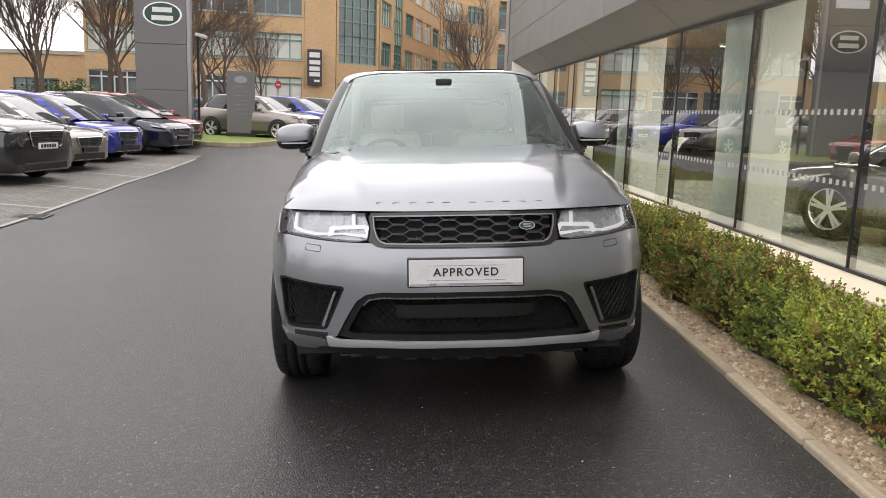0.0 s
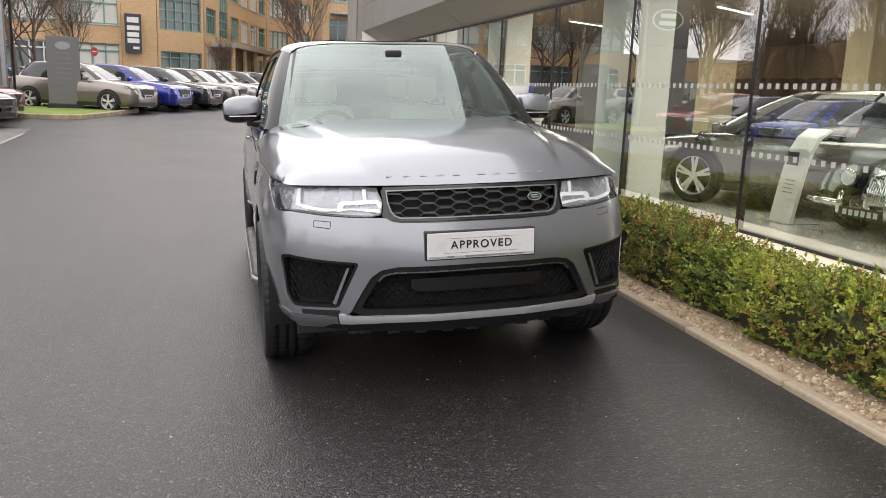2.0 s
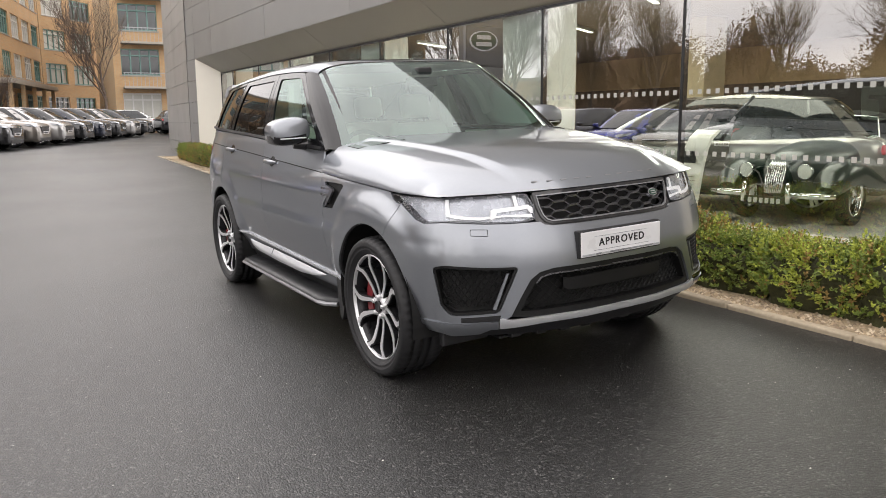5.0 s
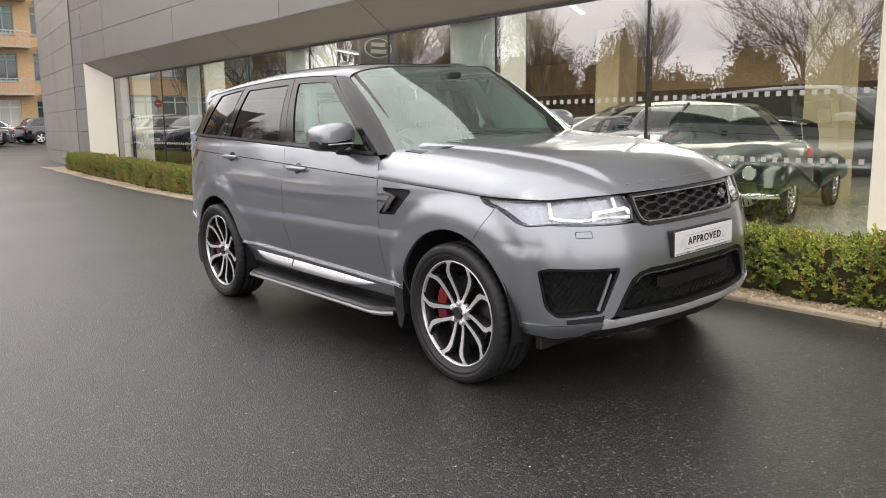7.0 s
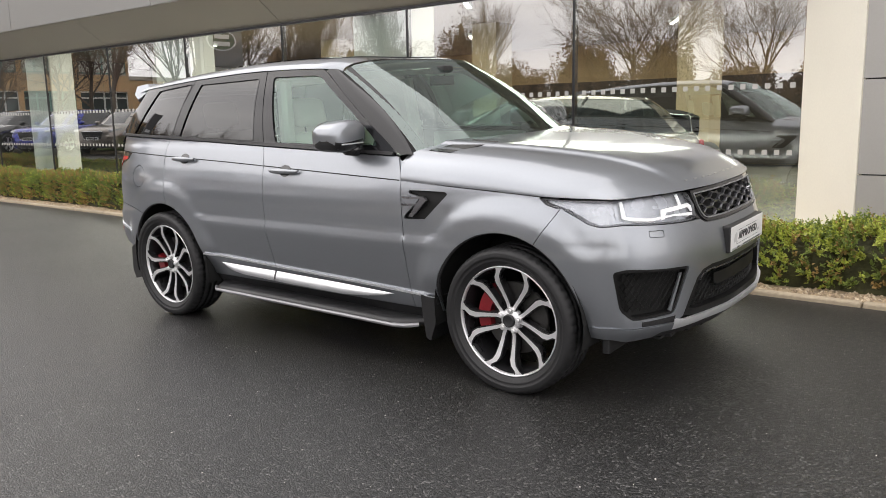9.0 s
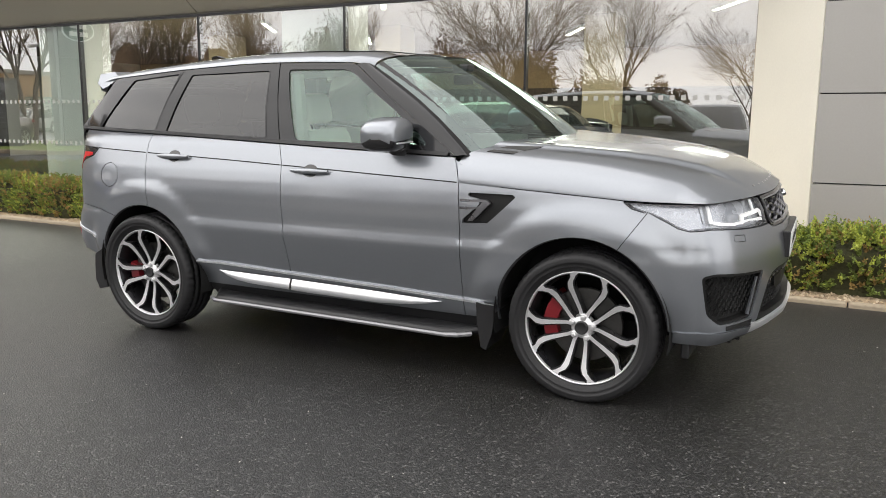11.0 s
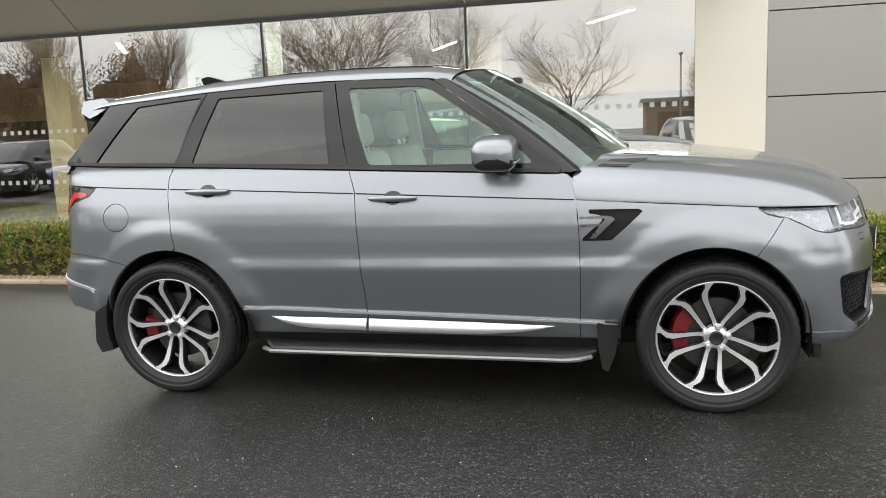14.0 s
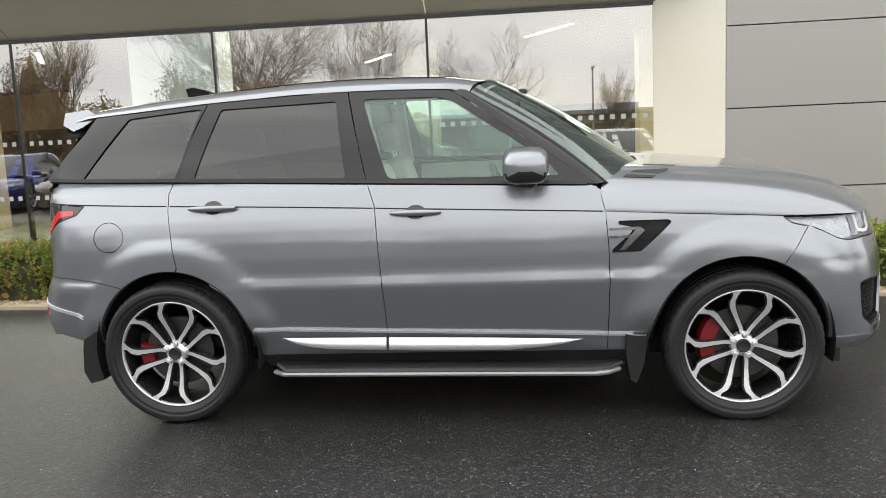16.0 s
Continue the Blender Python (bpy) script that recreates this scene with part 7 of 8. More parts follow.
# loose gravel stones between the edging and the hedge
rg = random.Random(8)
gv, gf = [], []
for i in range(5200):
    y = rg.uniform(-4.5, 7.5) if i < 4200 else rg.uniform(7.5, 18)
    x = kerb_x(y) + 0.115 + abs(rg.gauss(0, 0.16))
    z = ground_z(x, y) + 0.022
    r = rg.uniform(0.007, 0.020)
    a = rg.uniform(0, 6.28)
    base = len(gv)
    for q in range(5):
        b = a + q * 1.2566
        gv.append((x + r * math.cos(b) * rg.uniform(0.7, 1.2), y + r * math.sin(b) * rg.uniform(0.7, 1.2), z))
    gv.append((x + rg.uniform(-0.3, 0.3) * r, y + rg.uniform(-0.3, 0.3) * r, z + r * rg.uniform(0.6, 1.0)))
    for q in range(5):
        gf.append((base + q, base + (q + 1) % 5, base + 5))
stones = mesh("gravel_stones", gv, gf, [GRAVEL, mat("pale_gravel", (0.50, 0.41, 0.29), 0.85, var=0.3, scale=40), mat("brown_gravel", (0.24, 0.18, 0.12), 0.85, var=0.3, scale=40)])
stones.data.polygons.foreach_set("material_index", [(0, 1, 2, 0)[(i // 5) % 4] for i in range(len(gf))])
tagged(stones, "loose buff gravel stones beside the edging", "gravel", kind="stuff")

# pale grit lying on the asphalt
gv, gf = [], []
for i in range(420):
    x, y = rg.uniform(-4.2, 1.4), rg.uniform(-3.2, 5.0)
    z = ground_z(x, y) + 0.001
    r = rg.uniform(0.0025, 0.0065) * (2.0 if i % 40 == 0 else 1)
    base = len(gv)
    gv += [(x - r, y, z), (x, y - r * 0.7, z), (x + r, y, z), (x, y + r * 0.7, z), (x, y, z + r * 0.6)]
    gf += [(base, base + 1, base + 4), (base + 1, base + 2, base + 4), (base + 2, base + 3, base + 4), (base + 3, base, base + 4)]
tagged(mesh("grit", gv, gf, mat("pale_grit", (0.5, 0.49, 0.46), 0.8, var=0.3)), "scattered pale grit on the asphalt", "grit", kind="stuff")

# ---- parked cars ----
def car_wheel(r, rim_mat):
    ty, rim = bmesh.new(), bmesh.new()
    lathe(ty, [(r * 0.70, -0.10), (r * 0.86, -0.118), (r * 0.96, -0.105), (r, -0.07), (r, 0.07), (r * 0.96, 0.105), (r * 0.7, 0.1)], "x", 32)
    lathe(rim, [(r * 0.72, -0.085), (r * 0.735, -0.100), (r * 0.70, -0.100), (r * 0.66, -0.080), (r * 0.64, 0.02)], "x", 32)
    for k in range(5):
        m = Matrix.Rotation(2 * math.pi * k / 5, 4, "X")
        for o in (-0.10, 0.10):
            m2 = m @ Matrix.Rotation(o * 1.4, 4, "X")
            box(rim, -0.088, -0.060, -0.020, 0.020, 0.03, r * 0.70, 0, m2)
    lathe(rim, [(0.06, -0.06), (0.055, -0.092), (0.001, -0.096)], "x", 16)
    back = bmesh.new()
    disc(back, r * 0.69, -0.02, "x", 28)
    out = []
    for nm, bm, m in (("tyre", ty, RUBBER), ("rim", rim, rim_mat), ("wheel_back", back, DARK)):
        me = bpy.data.meshes.new(nm)
        bm.to_mesh(me)
        bm.free()
        me.materials.append(m)
        me.polygons.foreach_set("use_smooth", [nm == "tyre"] * len(me.polygons))
        out.append((nm, me))
    return out


CAR_WHEEL = car_wheel(0.37, RIM_CUT)


def build_car(name, m, paint_mat, label, length=4.7, width=1.92, height=1.62, nose_z=0.92, cowl=-0.22, roof0=-0.02, roof1=0.36, tail=0.47, group="", plate=PLATE_WHITE, mouth=0.27):
    """A parked car facing -y, standing on z = 0, made of pressed body, cabin, lamps, grille and wheels."""
    root = thing(name, m, label, "car", group)
    Lh, Wh = length / 2, width / 2
    st = [(-0.500, 0.62, nose_z - 0.24, 0.27), (-0.490, 0.78, nose_z - 0.13, 0.22), (-0.465, 0.90, nose_z - 0.05, 0.21), (-0.42, 0.965, nose_z, 0.21), (-0.36, 0.99, nose_z + 0.035, 0.21), (-0.28, 1.0, nose_z + 0.075, 0.21),
          (cowl, 1.0, nose_z + 0.11, 0.21), (-0.10, 1.0, nose_z + 0.10, 0.21), (0.05, 1.0, nose_z + 0.115, 0.21), (0.20, 1.0, nose_z + 0.13, 0.21), (0.34, 0.99, nose_z + 0.15, 0.22), (0.42, 0.97, nose_z + 0.155, 0.24), (0.47, 0.91, nose_z + 0.13, 0.28), (0.495, 0.82, nose_z + 0.02, 0.34), (0.5, 0.7, nose_z - 0.15, 0.42)]
    arch = (-0.5 * length + 0.92, -0.5 * length + 0.92 + 0.62 * length)
    rows = []
    fine = []
    for a, b in zip(st, st[1:]):
        for q in range(3):
            fine.append(tuple(a[i] + (b[i] - a[i]) * q / 3 for i in range(4)))
    fine.append(st[-1])
    for yy, wf, zt, zb in fine:
        y, w = yy * length, wf * Wh
        sec = [(0.80 * w, zb), (0.95 * w, zb + 0.05), (0.985 * w, zb + 0.18), (1.0 * w, 0.62), (0.995 * w, 0.74), (0.965 * w, zt - 0.10), (0.93 * w, zt - 0.03), (0.86 * w, zt), (0.60 * w, zt + 0.028), (0.3 * w, zt + 0.04), (0, zt + 0.043)]
        rows.append([(x, y, min(z, zt + 0.05) if i > 4 else min(z, zt - 0.02 * (5 - i))) for i, (x, z) in enumerate(sec)])
    n = len(rows[0])
    verts, faces = [], []
    for r in rows:
        verts += [(-x, y, z) for x, y, z in r] + [(x, y, z) for x, y, z in r[:-1][::-1]]
    wn_ = 2 * n - 1
    for i in range(len(rows) - 1):
        for j in range(wn_ - 1):
            faces.append((i * wn_ + j, i * wn_ + j + 1, (i + 1) * wn_ + j + 1, (i + 1) * wn_ + j))
    faces.append(tuple(range(wn_))[::-1])
    faces.append(tuple((len(rows) - 1) * wn_ + j for j in range(wn_)))
    mesh("body", verts, faces, paint_mat, root, "", True)
    # cabin: glass drum with painted roof and pillars
    zb, zt = nose_z + 0.11, height

    def ring(t, grow=0.0):
        """Cabin outline at height t from the belt to the roof."""
        y0 = (cowl - 0.02) * length * (1 - t) + roof0 * length * t - grow
        y1 = tail * length * (1 - t) + roof1 * length * t + grow
        w = (0.90 - 0.24 * t + 0.03 * math.sin(math.pi * t)) * Wh + grow
        z = zb + (zt - zb) * (1 - (1 - t) ** 1.25) if t < 1 else zt
        pts = []
        for k in range(40):
            a = 2 * math.pi * k / 40
            c, s = math.cos(a), math.sin(a)
            r = (abs(c) ** 4.5 + abs(s) ** 4.5) ** (-1 / 4.5)
            yy = (y0 + y1) / 2 + s * r * (y1 - y0) / 2
            dz = -0.05 * t * max(0, (yy - (y0 + y1) / 2) / (y1 - y0)) * 2 - 0.03 * t * max(0, ((y0 + y1) / 2 - yy) / (y1 - y0)) * 2
            pts.append((c * r * w, yy, z + dz))
        return pts

    levels = [0.0, 0.2, 0.4, 0.6, 0.8, 0.93]
    rr = [ring(t) for t in levels]
    v = [p for r in rr for p in r]
    f = [(i * 40 + j, i * 40 + (j + 1) % 40, (i + 1) * 40 + (j + 1) % 40, (i + 1) * 40 + j) for i in range(len(levels) - 1) for j in range(40)]
    mesh("glass", v, f, mat("dark_car_glass", (0.018, 0.022, 0.024), 0.05, coat=0.5, var=0.1, rough_var=0.02), root, "dark cabin glass", True)
    ra, rb_, rc = ring(0.86, 0.006), ring(0.96, 0.006), ring(1.0, -0.10)
    v = ra + rb_ + rc + [(0, (roof0 + roof1) / 2 * length, zt + 0.025)]
    f = [(i * 40 + j, i * 40 + (j + 1) % 40, (i + 1) * 40 + (j + 1) % 40, (i + 1) * 40 + j) for i in range(2) for j in range(40)] + [(80 + j, 80 + (j + 1) % 40, 120) for j in range(40)]
    mesh("roof", v, f, paint_mat, root, "", True)
    for idx, mt in (((5, 6), paint_mat), ((14, 15), paint_mat), ((24, 25), paint_mat), ((35, 36), paint_mat), ((26, 27), paint_mat), ((33, 34), paint_mat)):
        lv = [ring(t, 0.004) for t in (0.0, 0.3, 0.6, 0.88)]
        v, f = [], []
        for r in lv:
            v += [r[idx[0]], r[idx[1]]]
        for i in range(3):
            f.append((2 * i, 2 * i + 1, 2 * i + 3, 2 * i + 2))
        mesh("pillar", v, f, mt, root)
    for sx_ in (-1, 1):
        lv = [Vector(ring(t, 0.005)[0 if sx_ > 0 else 20]) for t in (0.0, 0.9)]
        part("pillar", boxed(min(lv[0].x, lv[1].x) - 0.001, max(lv[0].x, lv[1].x), -0.0, 0.001, lv[0].z, lv[0].z + 0.001), SATIN_BLACK, root)
        bm = bmesh.new()
        sweep(bm, [lv[0] + Vector((0, 0.02, 0)), lv[1] + Vector((0, 0.12, 0))], 0.022, 6)
        part("door_pillar", bm, SATIN_BLACK, root)
        # mirror, lamps, arches, sill
        mirror = boxed(-0.09, 0.09, -0.07, 0.07, -0.06, 0.07, 0.035, Matrix.Translation((sx_ * (Wh + 0.04), (cowl + 0.075) * length, zb + 0.06)))
        part("door_mirror", mirror, paint_mat, root, smooth=True)
        lampv = []
        for yy, wf, z in ((-0.489, 0.66, nose_z - 0.16), (-0.478, 0.86, nose_z - 0.13), (-0.42, 0.975, nose_z - 0.09), (-0.40, 0.985, nose_z - 0.035), (-0.455, 0.90, nose_z - 0.045), (-0.483, 0.64, nose_z - 0.075)):
            lampv.append((sx_ * (wf * Wh + 0.012), yy * length - 0.014, z))
        c = sum((Vector(p) for p in lampv), Vector()) / 6 + Vector((sx_ * -0.06, 0.07, 0))
        mesh("head_lamp", lampv + [tuple(c)], [(0, 1, 2, 3, 4, 5)] + [(i, (i + 1) % 6, 6) for i in range(6)], mat("far_lamp_glass", (0.45, 0.47, 0.50), 0.12, 0.5, coat=0.6, var=0.3, scale=9), root)
        part("tail_lamp", boxed(sx_ * 0.80 * Wh - 0.12, sx_ * 0.80 * Wh + 0.12, 0.478 * length, 0.492 * length, nose_z - 0.06, nose_z + 0.06, 0.02), LAMP_RED, root)
        for ya in arch:
            # solid black half-disc stands in for the shaded wheel opening
            bm = bmesh.new()
            pts = arc(ya, 0.37, 0.425, -8, 188, 18)
            prism(bm, pts, min(sx_ * (Wh + 0.004), sx_ * (Wh - 0.3)), max(sx_ * (Wh + 0.004), sx_ * (Wh - 0.3)), "x")
            part("wheel_arch", bm, SATIN_BLACK, root)
            wl_ = new("wheel")
            wl_.parent = root
            wl_.matrix_basis = pose(sx_ * (Wh - 0.080), ya, 0.37, 0, 0, 0 if sx_ < 0 else 180) @ pose(0, 0, 0, 17 * (ya > 0), 0, 0)
            for nm, me in CAR_WHEEL:
                o = new(nm, me)
                o.parent = wl_
        part("sill", boxed(sx_ * Wh * 0.985 - 0.02, sx_ * Wh * 0.985 + 0.02, arch[0] + 0.42, arch[1] - 0.42, 0.22, 0.34, 0.015), SATIN_BLACK, root)
        for yy in (-0.02, 0.19):
            part("door_handle", boxed(sx_ * Wh * 0.985 - 0.02, sx_ * Wh * 0.985 + 0.02, yy * length, yy * length + 0.2, nose_z - 0.08, nose_z - 0.055, 0.008), paint_mat, root)
    gw = 0.46 * Wh
    bm = bmesh.new()
    prism(bm, rounded([(-gw, nose_z - 0.13), (gw, nose_z - 0.13), (gw * 0.82, nose_z - 0.13 - mouth), (-gw * 0.82, nose_z - 0.13 - mouth)], 0.05), -0.5025 * length, -0.465 * length, "y")
    gr = part("grille", bm, SATIN_BLACK, root, "dark grille")
    bm = bmesh.new()
    for k in range(5):
        box(bm, -gw * 0.9, gw * 0.9, -0.5045 * length, -0.5025 * length, nose_z - 0.10 - mouth + 0.185 * mouth * k, nose_z - 0.09 - mouth + 0.185 * mouth * k)
    part("grille_bar", bm, DARK_CHROME, gr)
    bm = bmesh.new()
    ring2 = rounded([(-gw, nose_z - 0.13), (gw, nose_z - 0.13), (gw * 0.82, nose_z - 0.13 - mouth), (-gw * 0.82, nose_z - 0.13 - mouth)], 0.05)
    sweep(bm, [(x, -0.503 * length, z) for x, z in ring2], 0.010, 5, closed=True)
    part("rim", bm, CHROME, gr)
    part("lower_intake", boxed(-0.58 * Wh, 0.58 * Wh, -0.5015 * length, -0.47 * length, 0.25, 0.40, 0.03), SATIN_BLACK, root)
    part("bumper_blade", boxed(-0.58 * Wh, 0.58 * Wh, -0.503 * length, -0.48 * length, 0.235, 0.262, 0.01), DARK_CHROME, root)
    pl = part("number_plate", boxed(-0.26, 0.26, -0.508 * length, -0.5047 * length, nose_z - 0.44, nose_z - 0.33, 0.003), plate, root, "white plate with plain bars")
    for k in range(6):
        part("bar", boxed(-0.2 + k * 0.07, -0.155 + k * 0.07, -0.5095 * length, -0.5081 * length, nose_z - 0.415, nose_z - 0.355), PRINT, pl)
    return root


P_BLACK = paint("car_black_paint", (0.012, 0.012, 0.014), 0.2, 0.2)
P_SILVER = paint("car_silver_paint", (0.42, 0.41, 0.40), 0.8, 0.28)
P_GREIGE = paint("car_greige_paint", (0.26, 0.235, 0.21), 0.8, 0.28)
P_BLUE = paint("car_blue_paint", (0.012, 0.025, 0.32), 0.5, 0.22)
P_NAVY = paint("car_navy_paint", (0.014, 0.018, 0.035), 0.4, 0.22)
P_RED = paint("car_red_paint", (0.32, 0.010, 0.014), 0.4, 0.22)
P_WHITE = paint("car_white_paint", (0.72, 0.72, 0.70), 0.05, 0.25)
P_SKY = paint("car_sky_paint", (0.05, 0.20, 0.42), 0.5, 0.25)
P_PEARL = paint("car_pearl_paint", (0.20, 0.19, 0.175), 0.5, 0.25)
P_GREEN = mat("car_green_paint", (0.004, 0.016, 0.010), 0.30, spec=0.4, coat=0.25, var=0.05, rough_var=0.02)

crossover = dict(length=4.68, width=1.90, height=1.555, nose_z=0.845, cowl=-0.31, roof0=-0.07, roof1=0.33, tail=0.475, plate=SIGN_DARK, mouth=0.20)
tall = dict(length=4.75, width=1.94, height=1.66, nose_z=0.97, cowl=-0.22, roof0=-0.03, roof1=0.36, tail=0.47)


def park(name, fx, fy, turn, paint_mat, label, group, **kw):
    """Places a car by the ground point under its nose."""
    n = kw.get("length", 4.7) / 2
    a = radians(turn)
    x, y = fx - n * math.sin(a), fy + n * math.cos(a)
    g = ground_z(x, y) + 0.01
    tilt = math.degrees(math.atan2(ground_z(fx, fy) - ground_z(2 * x - fx, 2 * y - fy), 2 * n))
    build_car(name, pose(x, y, g, 0, 0, turn) @ pose(0, 0, 0, -tilt, 0, 0), paint_mat, label, group=group, **kw)


row1 = "cars in the paved bays"
park("parked_car", -6.62, 9.9, 78, P_BLACK, "black tall four-wheel-drive car on block paving", row1, length=4.95, width=2.0, height=1.80, nose_z=1.06, cowl=-0.2, roof0=-0.03, roof1=0.40, tail=0.48)
park("parked_car", -6.92, 12.6, 78, P_GREIGE, "warm grey electric crossover in a paved bay", row1, **crossover)
park("parked_car", -6.98, 15.1, 78, P_BLUE, "bright blue electric crossover in a paved bay", row1, **crossover)
park("parked_car", -6.37, 17.6, 78, P_NAVY, "dark navy electric crossover in a paved bay", row1, **crossover)
park("parked_car", -6.73, 20.1, 78, P_RED, "red electric crossover in a paved bay", row1, **crossover)
park("parked_car", -8.6, 1.6, 80, P_NAVY, "tall navy four-wheel-drive car in a paved bay", row1, length=4.9, width=1.98, height=1.82, nose_z=1.05, cowl=-0.2, roof0=-0.03, roof1=0.40, tail=0.48)
park("parked_car", -9.3, -2.2, 80, P_WHITE, "white crossover in a paved bay", row1, **crossover)
row2 = "cars in the far row"
u = (0.42, 0.907)
for k, (pm, lb) in enumerate(((P_GREIGE, "warm silver"), (P_BLUE, "blue"), (P_BLACK, "black"), (P_GREIGE, "grey"), (P_SILVER, "silver"), (P_BLACK, "black"), (P_NAVY, "dark"), (P_BLACK, "black"), (P_SILVER, "silver"), (P_BLACK, "black"))):
    park("parked_car", -3.7 + u[0] * 2.7 * k, 25.4 + u[1] * 2.7 * k, 66, pm, lb + " tall crossover parked on asphalt in a long row", row2, **tall)
park("parked_car", 9.2, 55.5, 100, P_WHITE, "white car parked before the brick wing", row2, **tall)
park("parked_car", 12.5, 53.0, 100, P_BLACK, "black car parked before the brick wing", row2, **tall)
park("parked_car", -9.0, 38.5, 75, P_SKY, "light blue hatchback beyond the lawn", "cars beyond the lawn", length=4.2, width=1.8, height=1.5, nose_z=0.88)
park("parked_car", -15.2, 44.0, 60, P_SILVER, "silver car far beyond the bays", "cars beyond the lawn", **tall)
park("parked_car", -18.6, 43.0, 60, P_WHITE, "white car far beyond the bays", "cars beyond the lawn", **crossover)
park("parked_car", -22.4, 42.0, 60, P_GREIGE, "grey car far beyond the bays", "cars beyond the lawn", **tall)

# ---- cars and stands inside the showroom ----
build_car("display_car", pose(6.45, 4.15, FLOOR_Z, 0, 0, 207), P_PEARL, "pearl grey electric crossover on the showroom floor", group="cars on display", **crossover)
build_car("display_car", pose(11.5, 8.0, FLOOR_Z, 0, 0, 120), P_NAVY, "dark blue car on the showroom floor", group="cars on display", **tall)
build_car("display_car", pose(11.0, -3.5, FLOOR_Z, 0, 0, 60), P_BLACK, "black car on the showroom floor", group="cars on display", **tall)


def kiosk(x, y, turn):
    root = thing("info_stand", pose(x, y, FLOOR_Z, 0, 0, turn) @ Matrix.Diagonal((1, 0.80, 0.84, 1)), "white leaning information stand with a small screen", "stand", "information stands")
    prof = [(0.0, 0.0), (0.05, 0.35), (0.115, 0.75), (0.18, 1.02), (0.26, 1.18), (0.40, 1.30)]
    v, f = [], []
    for dx, z in prof:
        for yy in (-0.22, 0.22):
            v.append((dx, yy, z))
    for dx, z in prof:
        for yy in (-0.22, 0.22):
            v.append((dx + 0.05, yy, z - 0.012))
    n = len(prof)
    for i in range(n - 1):
        a = 2 * i
        f += [(a, a + 1, a + 3, a + 2), (2 * n + a, 2 * n + a + 2, 2 * n + a + 3, 2 * n + a + 1), (a, a + 2, 2 * n + a + 2, 2 * n + a), (a + 1, 2 * n + a + 1, 2 * n + a + 3, a + 3)]
    f += [(2 * n - 2, 2 * n - 1, 4 * n - 1, 4 * n - 2)]
    mesh("panel", v, f, INNER_WHITE, root)
    part("foot", boxed(-0.05, 0.42, -0.24, 0.24, -0.002, 0.014, 0.004), STEEL, root)
    part("screen", boxed(0.10, 0.104, -0.12, 0.12, 0.80, 0.98, 0, Matrix.Translation((-0.012, 0, 0)) @ Matrix.Rotation(radians(0), 4, "Y")), SIGN_DARK, root)
    for k in range(5):
        part("text_bar", boxed(0.052 + 0.012 * k, 0.056 + 0.012 * k, -0.13, 0.10, 0.42 + 0.055 * k, 0.432 + 0.055 * k), LAMP_GREY, root)


kiosk(5.08, 3.36, 0)
kiosk(4.45, 9.9, 20)


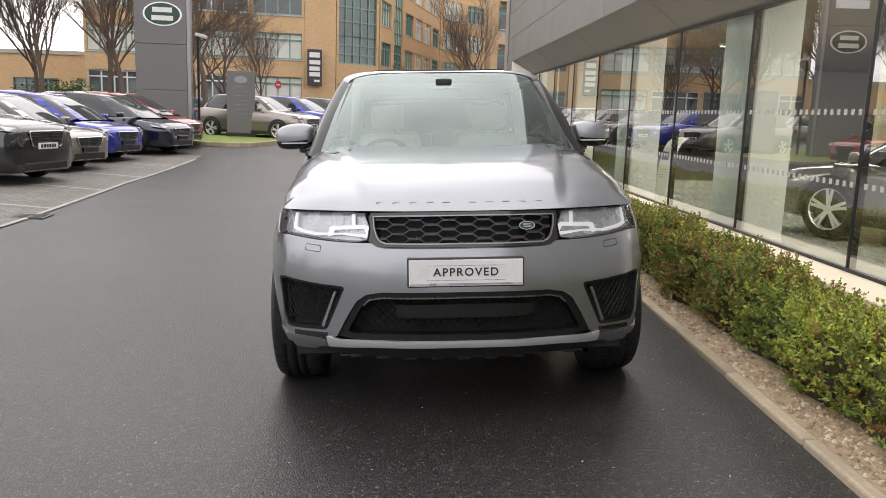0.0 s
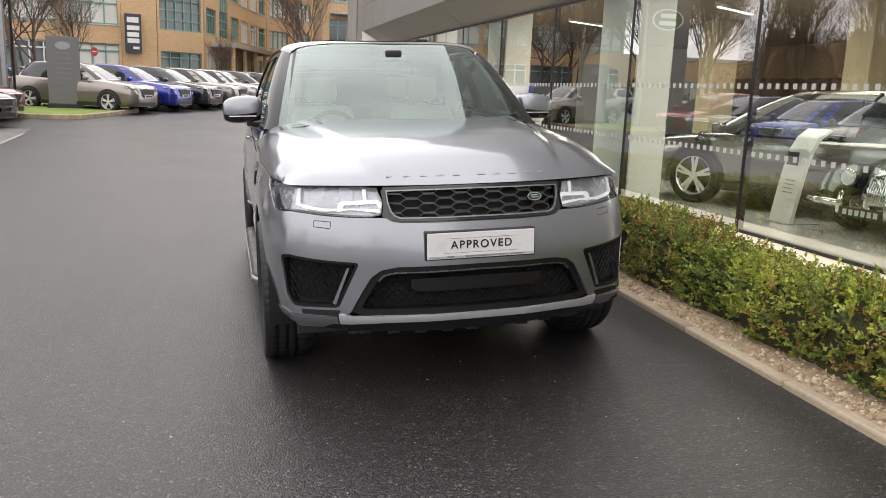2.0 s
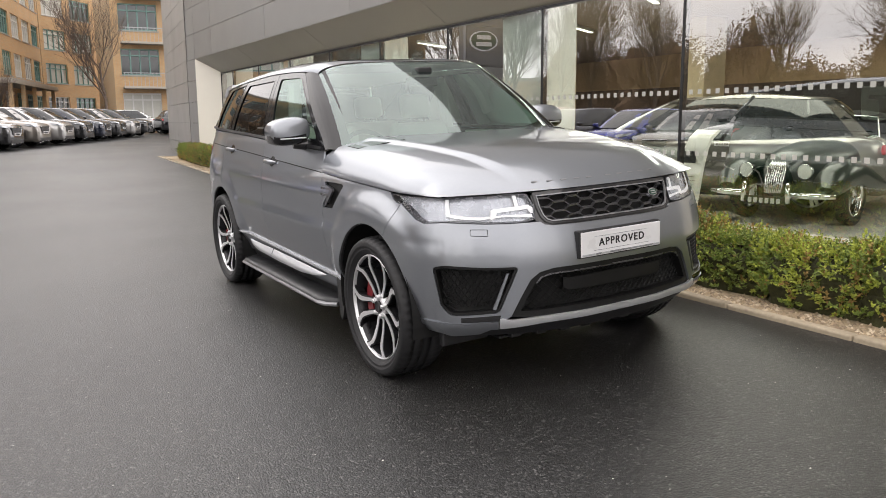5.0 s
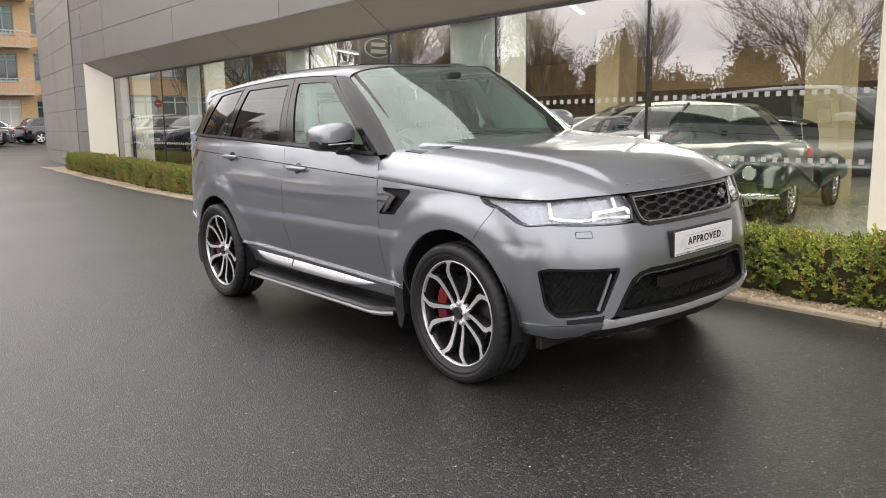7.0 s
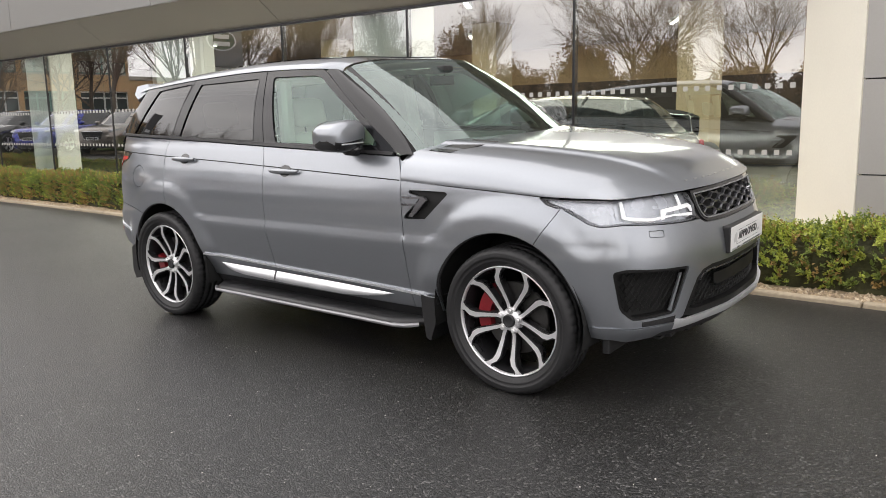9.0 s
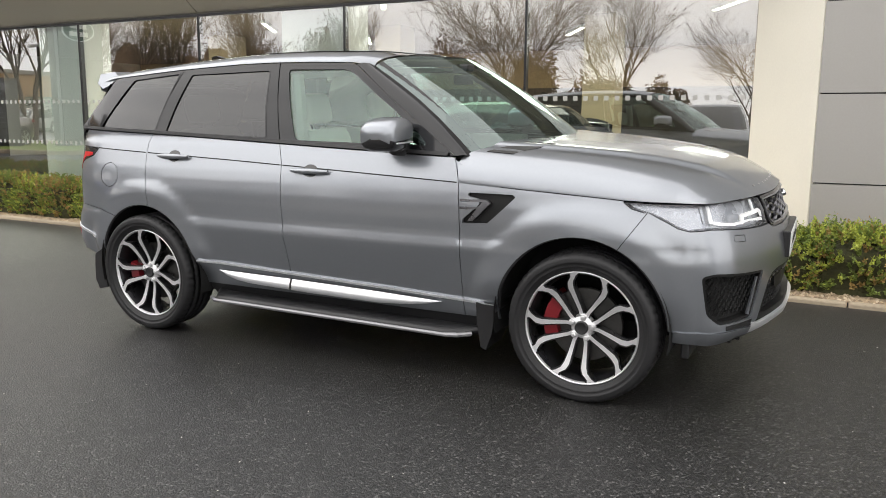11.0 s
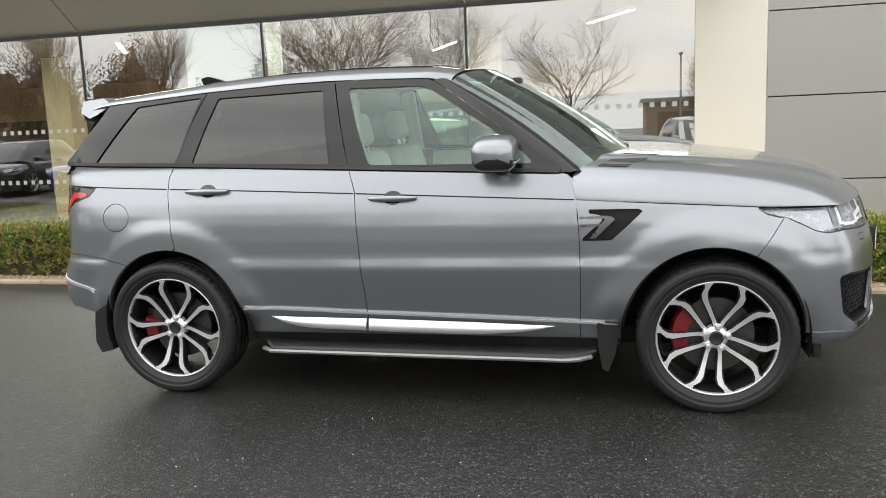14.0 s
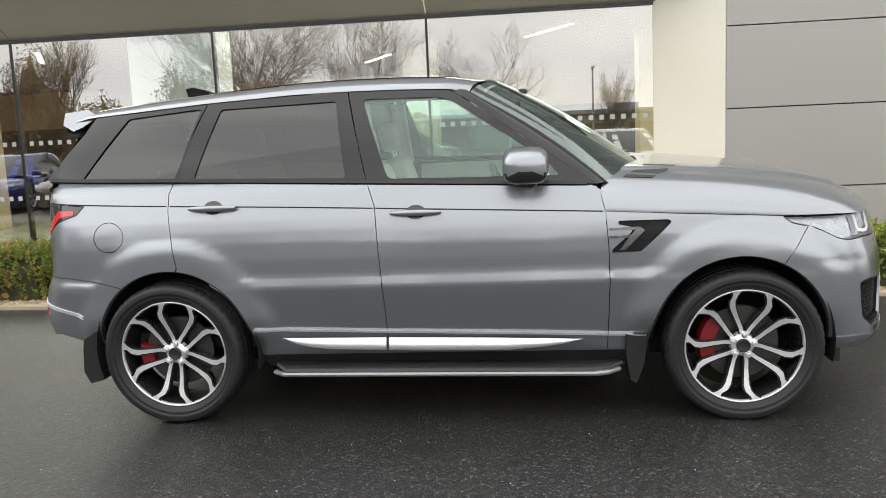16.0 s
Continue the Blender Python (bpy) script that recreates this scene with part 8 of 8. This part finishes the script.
def roadster():
    """A dark green 1950s open tourer with round lamps, slatted grille and wire wheels, facing -y."""
    root = thing("classic_roadster", pose(5.81, 2.25, FLOOR_Z, 0, 0, -77.6) @ Matrix.Diagonal((0.95, 0.95, 0.95, 1)), "dark green vintage roadster with chrome bumpers and round lamps", "car", "cars on display")
    # main body: narrow bonnet between sweeping wings
    st = [(-0.62, 0.13, 0.62, 0.40), (-0.55, 0.20, 0.80, 0.36), (-0.35, 0.27, 0.90, 0.33), (0.1, 0.36, 0.97, 0.30), (0.7, 0.50, 1.02, 0.28), (1.05, 0.60, 1.04, 0.28), (1.6, 0.66, 1.00, 0.28), (2.3, 0.64, 0.98, 0.30), (2.9, 0.50, 0.88, 0.34), (3.5, 0.34, 0.66, 0.36), (3.72, 0.16, 0.5, 0.40)]
    rows = []
    for y, w, zt, zb in st:
        rows.append([(w * math.copysign(abs(math.cos(a)) ** 0.6, math.cos(a)), y, (zt + zb) / 2 + (zt - zb) / 2 * math.copysign(abs(math.sin(a)) ** 0.75, math.sin(a))) for a in [2 * math.pi * k / 24 for k in range(24)]])
    v = [p for r in rows for p in r]
    f = [(i * 24 + k, i * 24 + (k + 1) % 24, (i + 1) * 24 + (k + 1) % 24, (i + 1) * 24 + k) for i in range(len(rows) - 1) for k in range(24)]
    f += [tuple(range(24)), tuple((len(rows) - 1) * 24 + k for k in range(24))[::-1]]
    mesh("body", v, f, P_GREEN, root, "", True)
    for sg in (-1, 1):
        for ctr, spans in ((0.60, [(-0.66, 0.10, 0.50, 0.42), (-0.56, 0.17, 0.70, 0.36), (-0.30, 0.20, 0.80, 0.40), (0.1, 0.20, 0.80, 0.45), (0.5, 0.19, 0.70, 0.34), (1.0, 0.16, 0.55, 0.28), (1.7, 0.10, 0.40, 0.26)]),
                           (0.62, [(1.7, 0.10, 0.62, 0.30), (2.1, 0.19, 0.80, 0.36), (2.5, 0.22, 0.86, 0.44), (2.9, 0.20, 0.80, 0.42), (3.3, 0.14, 0.64, 0.36), (3.6, 0.06, 0.50, 0.38)])):
            rows = []
            for y, w, zt, zb in spans:
                rows.append([(sg * ctr + w * math.cos(a), y, (zt + zb) / 2 + (zt - zb) / 2 * math.sin(a)) for a in [2 * math.pi * k / 18 for k in range(18)]])
            v = [p for r in rows for p in r]
            f = [(i * 18 + k, i * 18 + (k + 1) % 18, (i + 1) * 18 + (k + 1) % 18, (i + 1) * 18 + k) for i in range(len(rows) - 1) for k in range(18)]
            f += [tuple(range(18)), tuple((len(rows) - 1) * 18 + k for k in range(18))[::-1]]
            mesh("wing", v, f, P_GREEN, root, "", True)
        lm = Matrix.Translation((sg * 0.36, -0.66, 0.67)) @ Matrix.Rotation(radians(180), 4, "Z")
        bm = bmesh.new()
        lathe(bm, [(0.05, -0.16), (0.078, -0.08), (0.092, 0.0), (0.088, 0.012), (0.080, 0.006)], "y", 28, lm)
        hl = part("head_lamp", bm, CHROME, root, "round chrome head lamp", True)
        bm = bmesh.new()
        lathe(bm, [(0.080, 0.004), (0.058, 0.020), (0.03, 0.028), (0.001, 0.030)], "y", 24, lm)
        part("lens", bm, mat("frosted_lens", (0.75, 0.76, 0.74), 0.15, var=0.1, scale=30, coat=0.6), hl, smooth=True)
        bm = bmesh.new()
        lathe(bm, [(0.03, -0.02), (0.032, 0.0), (0.02, 0.015), (0.001, 0.018)], "y", 14, Matrix.Translation((sg * 0.63, -0.64, 0.46)) @ Matrix.Rotation(radians(180), 4, "Z"))
        part("side_lamp", bm, mat("amber_lens", (0.5, 0.10, 0.02), 0.2), root, smooth=True)
        bm = bmesh.new()
        sweep(bm, [(sg * 0.30, -0.86, 0.40), (sg * 0.55, -0.84, 0.40), (sg * 0.76, -0.74, 0.40)], [0.035, 0.038, 0.028], 10)
        part("bumper", bm, CHROME, root, "chrome quarter bumper", True)
        bm = bmesh.new()
        sweep(bm, [(sg * 0.27, -0.88, 0.30), (sg * 0.27, -0.885, 0.42), (sg * 0.26, -0.87, 0.54)], [0.03, 0.035, 0.02], 8)
        part("overrider", bm, CHROME, root, smooth=True)
        for ya in (0.0, 2.6):
            w = new("wheel")
            w.parent = root
            w.matrix_basis = pose(sg * 0.66, ya, 0.33, 0, 0, 0 if sg < 0 else 180)
            bm = bmesh.new()
            lathe(bm, [(0.22, -0.06), (0.27, -0.08), (0.32, -0.07), (0.33, 0.0), (0.32, 0.07), (0.22, 0.06)], "x", 36)
            part("tyre", bm, RUBBER, w, smooth=True)
            bm = bmesh.new()
            lathe(bm, [(0.225, -0.055), (0.215, -0.07), (0.20, -0.05), (0.205, 0.05)], "x", 36)
            part("rim", bm, CHROME, w, smooth=True)
            bm = bmesh.new()
            for k in range(24):
                a, b = 2 * math.pi * k / 24, 2 * math.pi * (k + (1.6 if k % 2 else -1.6)) / 24
                sweep(bm, [(-0.085, 0.035 * math.cos(a), 0.035 * math.sin(a)), (-0.045, 0.21 * math.cos(b), 0.21 * math.sin(b))], 0.004, 4)
            part("spokes", bm, CHROME, w, "chrome wire spokes")
            bm = bmesh.new()
            lathe(bm, [(0.04, -0.05), (0.036, -0.09), (0.02, -0.11), (0.001, -0.112)], "x", 14)
            part("hub", bm, CHROME, w, smooth=True)
    gr = new("grille")
    gr.parent = root
    for k in range(9):
        x = -0.11 + 0.0275 * k
        bm = bmesh.new()
        sweep(bm, [(x * 0.8, -0.69, 0.40), (x, -0.66, 0.55), (x * 0.95, -0.60, 0.70), (x * 0.7, -0.54, 0.79)], 0.010, 6)
        part("slat", bm, CHROME, gr, smooth=True)
    pl = part("number_plate", boxed(-0.25, 0.25, -0.905, -0.895, 0.27, 0.38, 0.004), SATIN_BLACK, root, "black plate with plain pale bars")
    for k in range(6):
        part("bar", boxed(-0.20 + k * 0.07, -0.155 + k * 0.07, -0.9075, -0.9055, 0.295, 0.355), SIGN_WHITE, pl)
    bm = bmesh.new()
    sweep(bm, [(-0.56, 1.12, 1.02), (-0.50, 1.20, 1.30), (0.0, 1.16, 1.34), (0.50, 1.20, 1.30), (0.56, 1.12, 1.02)], 0.014, 6)
    part("screen_frame", bm, CHROME, root)
    v = [(-0.55, 1.12, 1.02), (0.55, 1.12, 1.02), (0.5, 1.20, 1.30), (0, 1.16, 1.34), (-0.5, 1.20, 1.30)]
    mesh("windscreen", v, [(0, 1, 2, 3, 4)], CAR_GLASS, root)
    rows = []
    for y, w, z in ((1.16, 0.50, 1.33), (1.5, 0.54, 1.40), (2.0, 0.54, 1.38), (2.35, 0.5, 1.22), (2.55, 0.46, 0.98)):
        rows.append([(w * t, y, z - 0.10 * abs(t) ** 3) for t in xs(-1, 1, 10)])
    v = [p for r in rows for p in r]
    f = [(i * 11 + k, i * 11 + k + 1, (i + 1) * 11 + k + 1, (i + 1) * 11 + k) for i in range(4) for k in range(10)]
    mesh("soft_top", v, f, mat("black_hood_cloth", (0.012, 0.012, 0.012), 0.9, var=0.2, bump=0.2), root, "black cloth soft top", True)
    for k in range(2):
        part("door_line", boxed(-0.655 if k == 0 else 0.645, -0.645 if k == 0 else 0.655, 1.15, 1.156, 0.5, 0.98), DARK, root)


roadster()
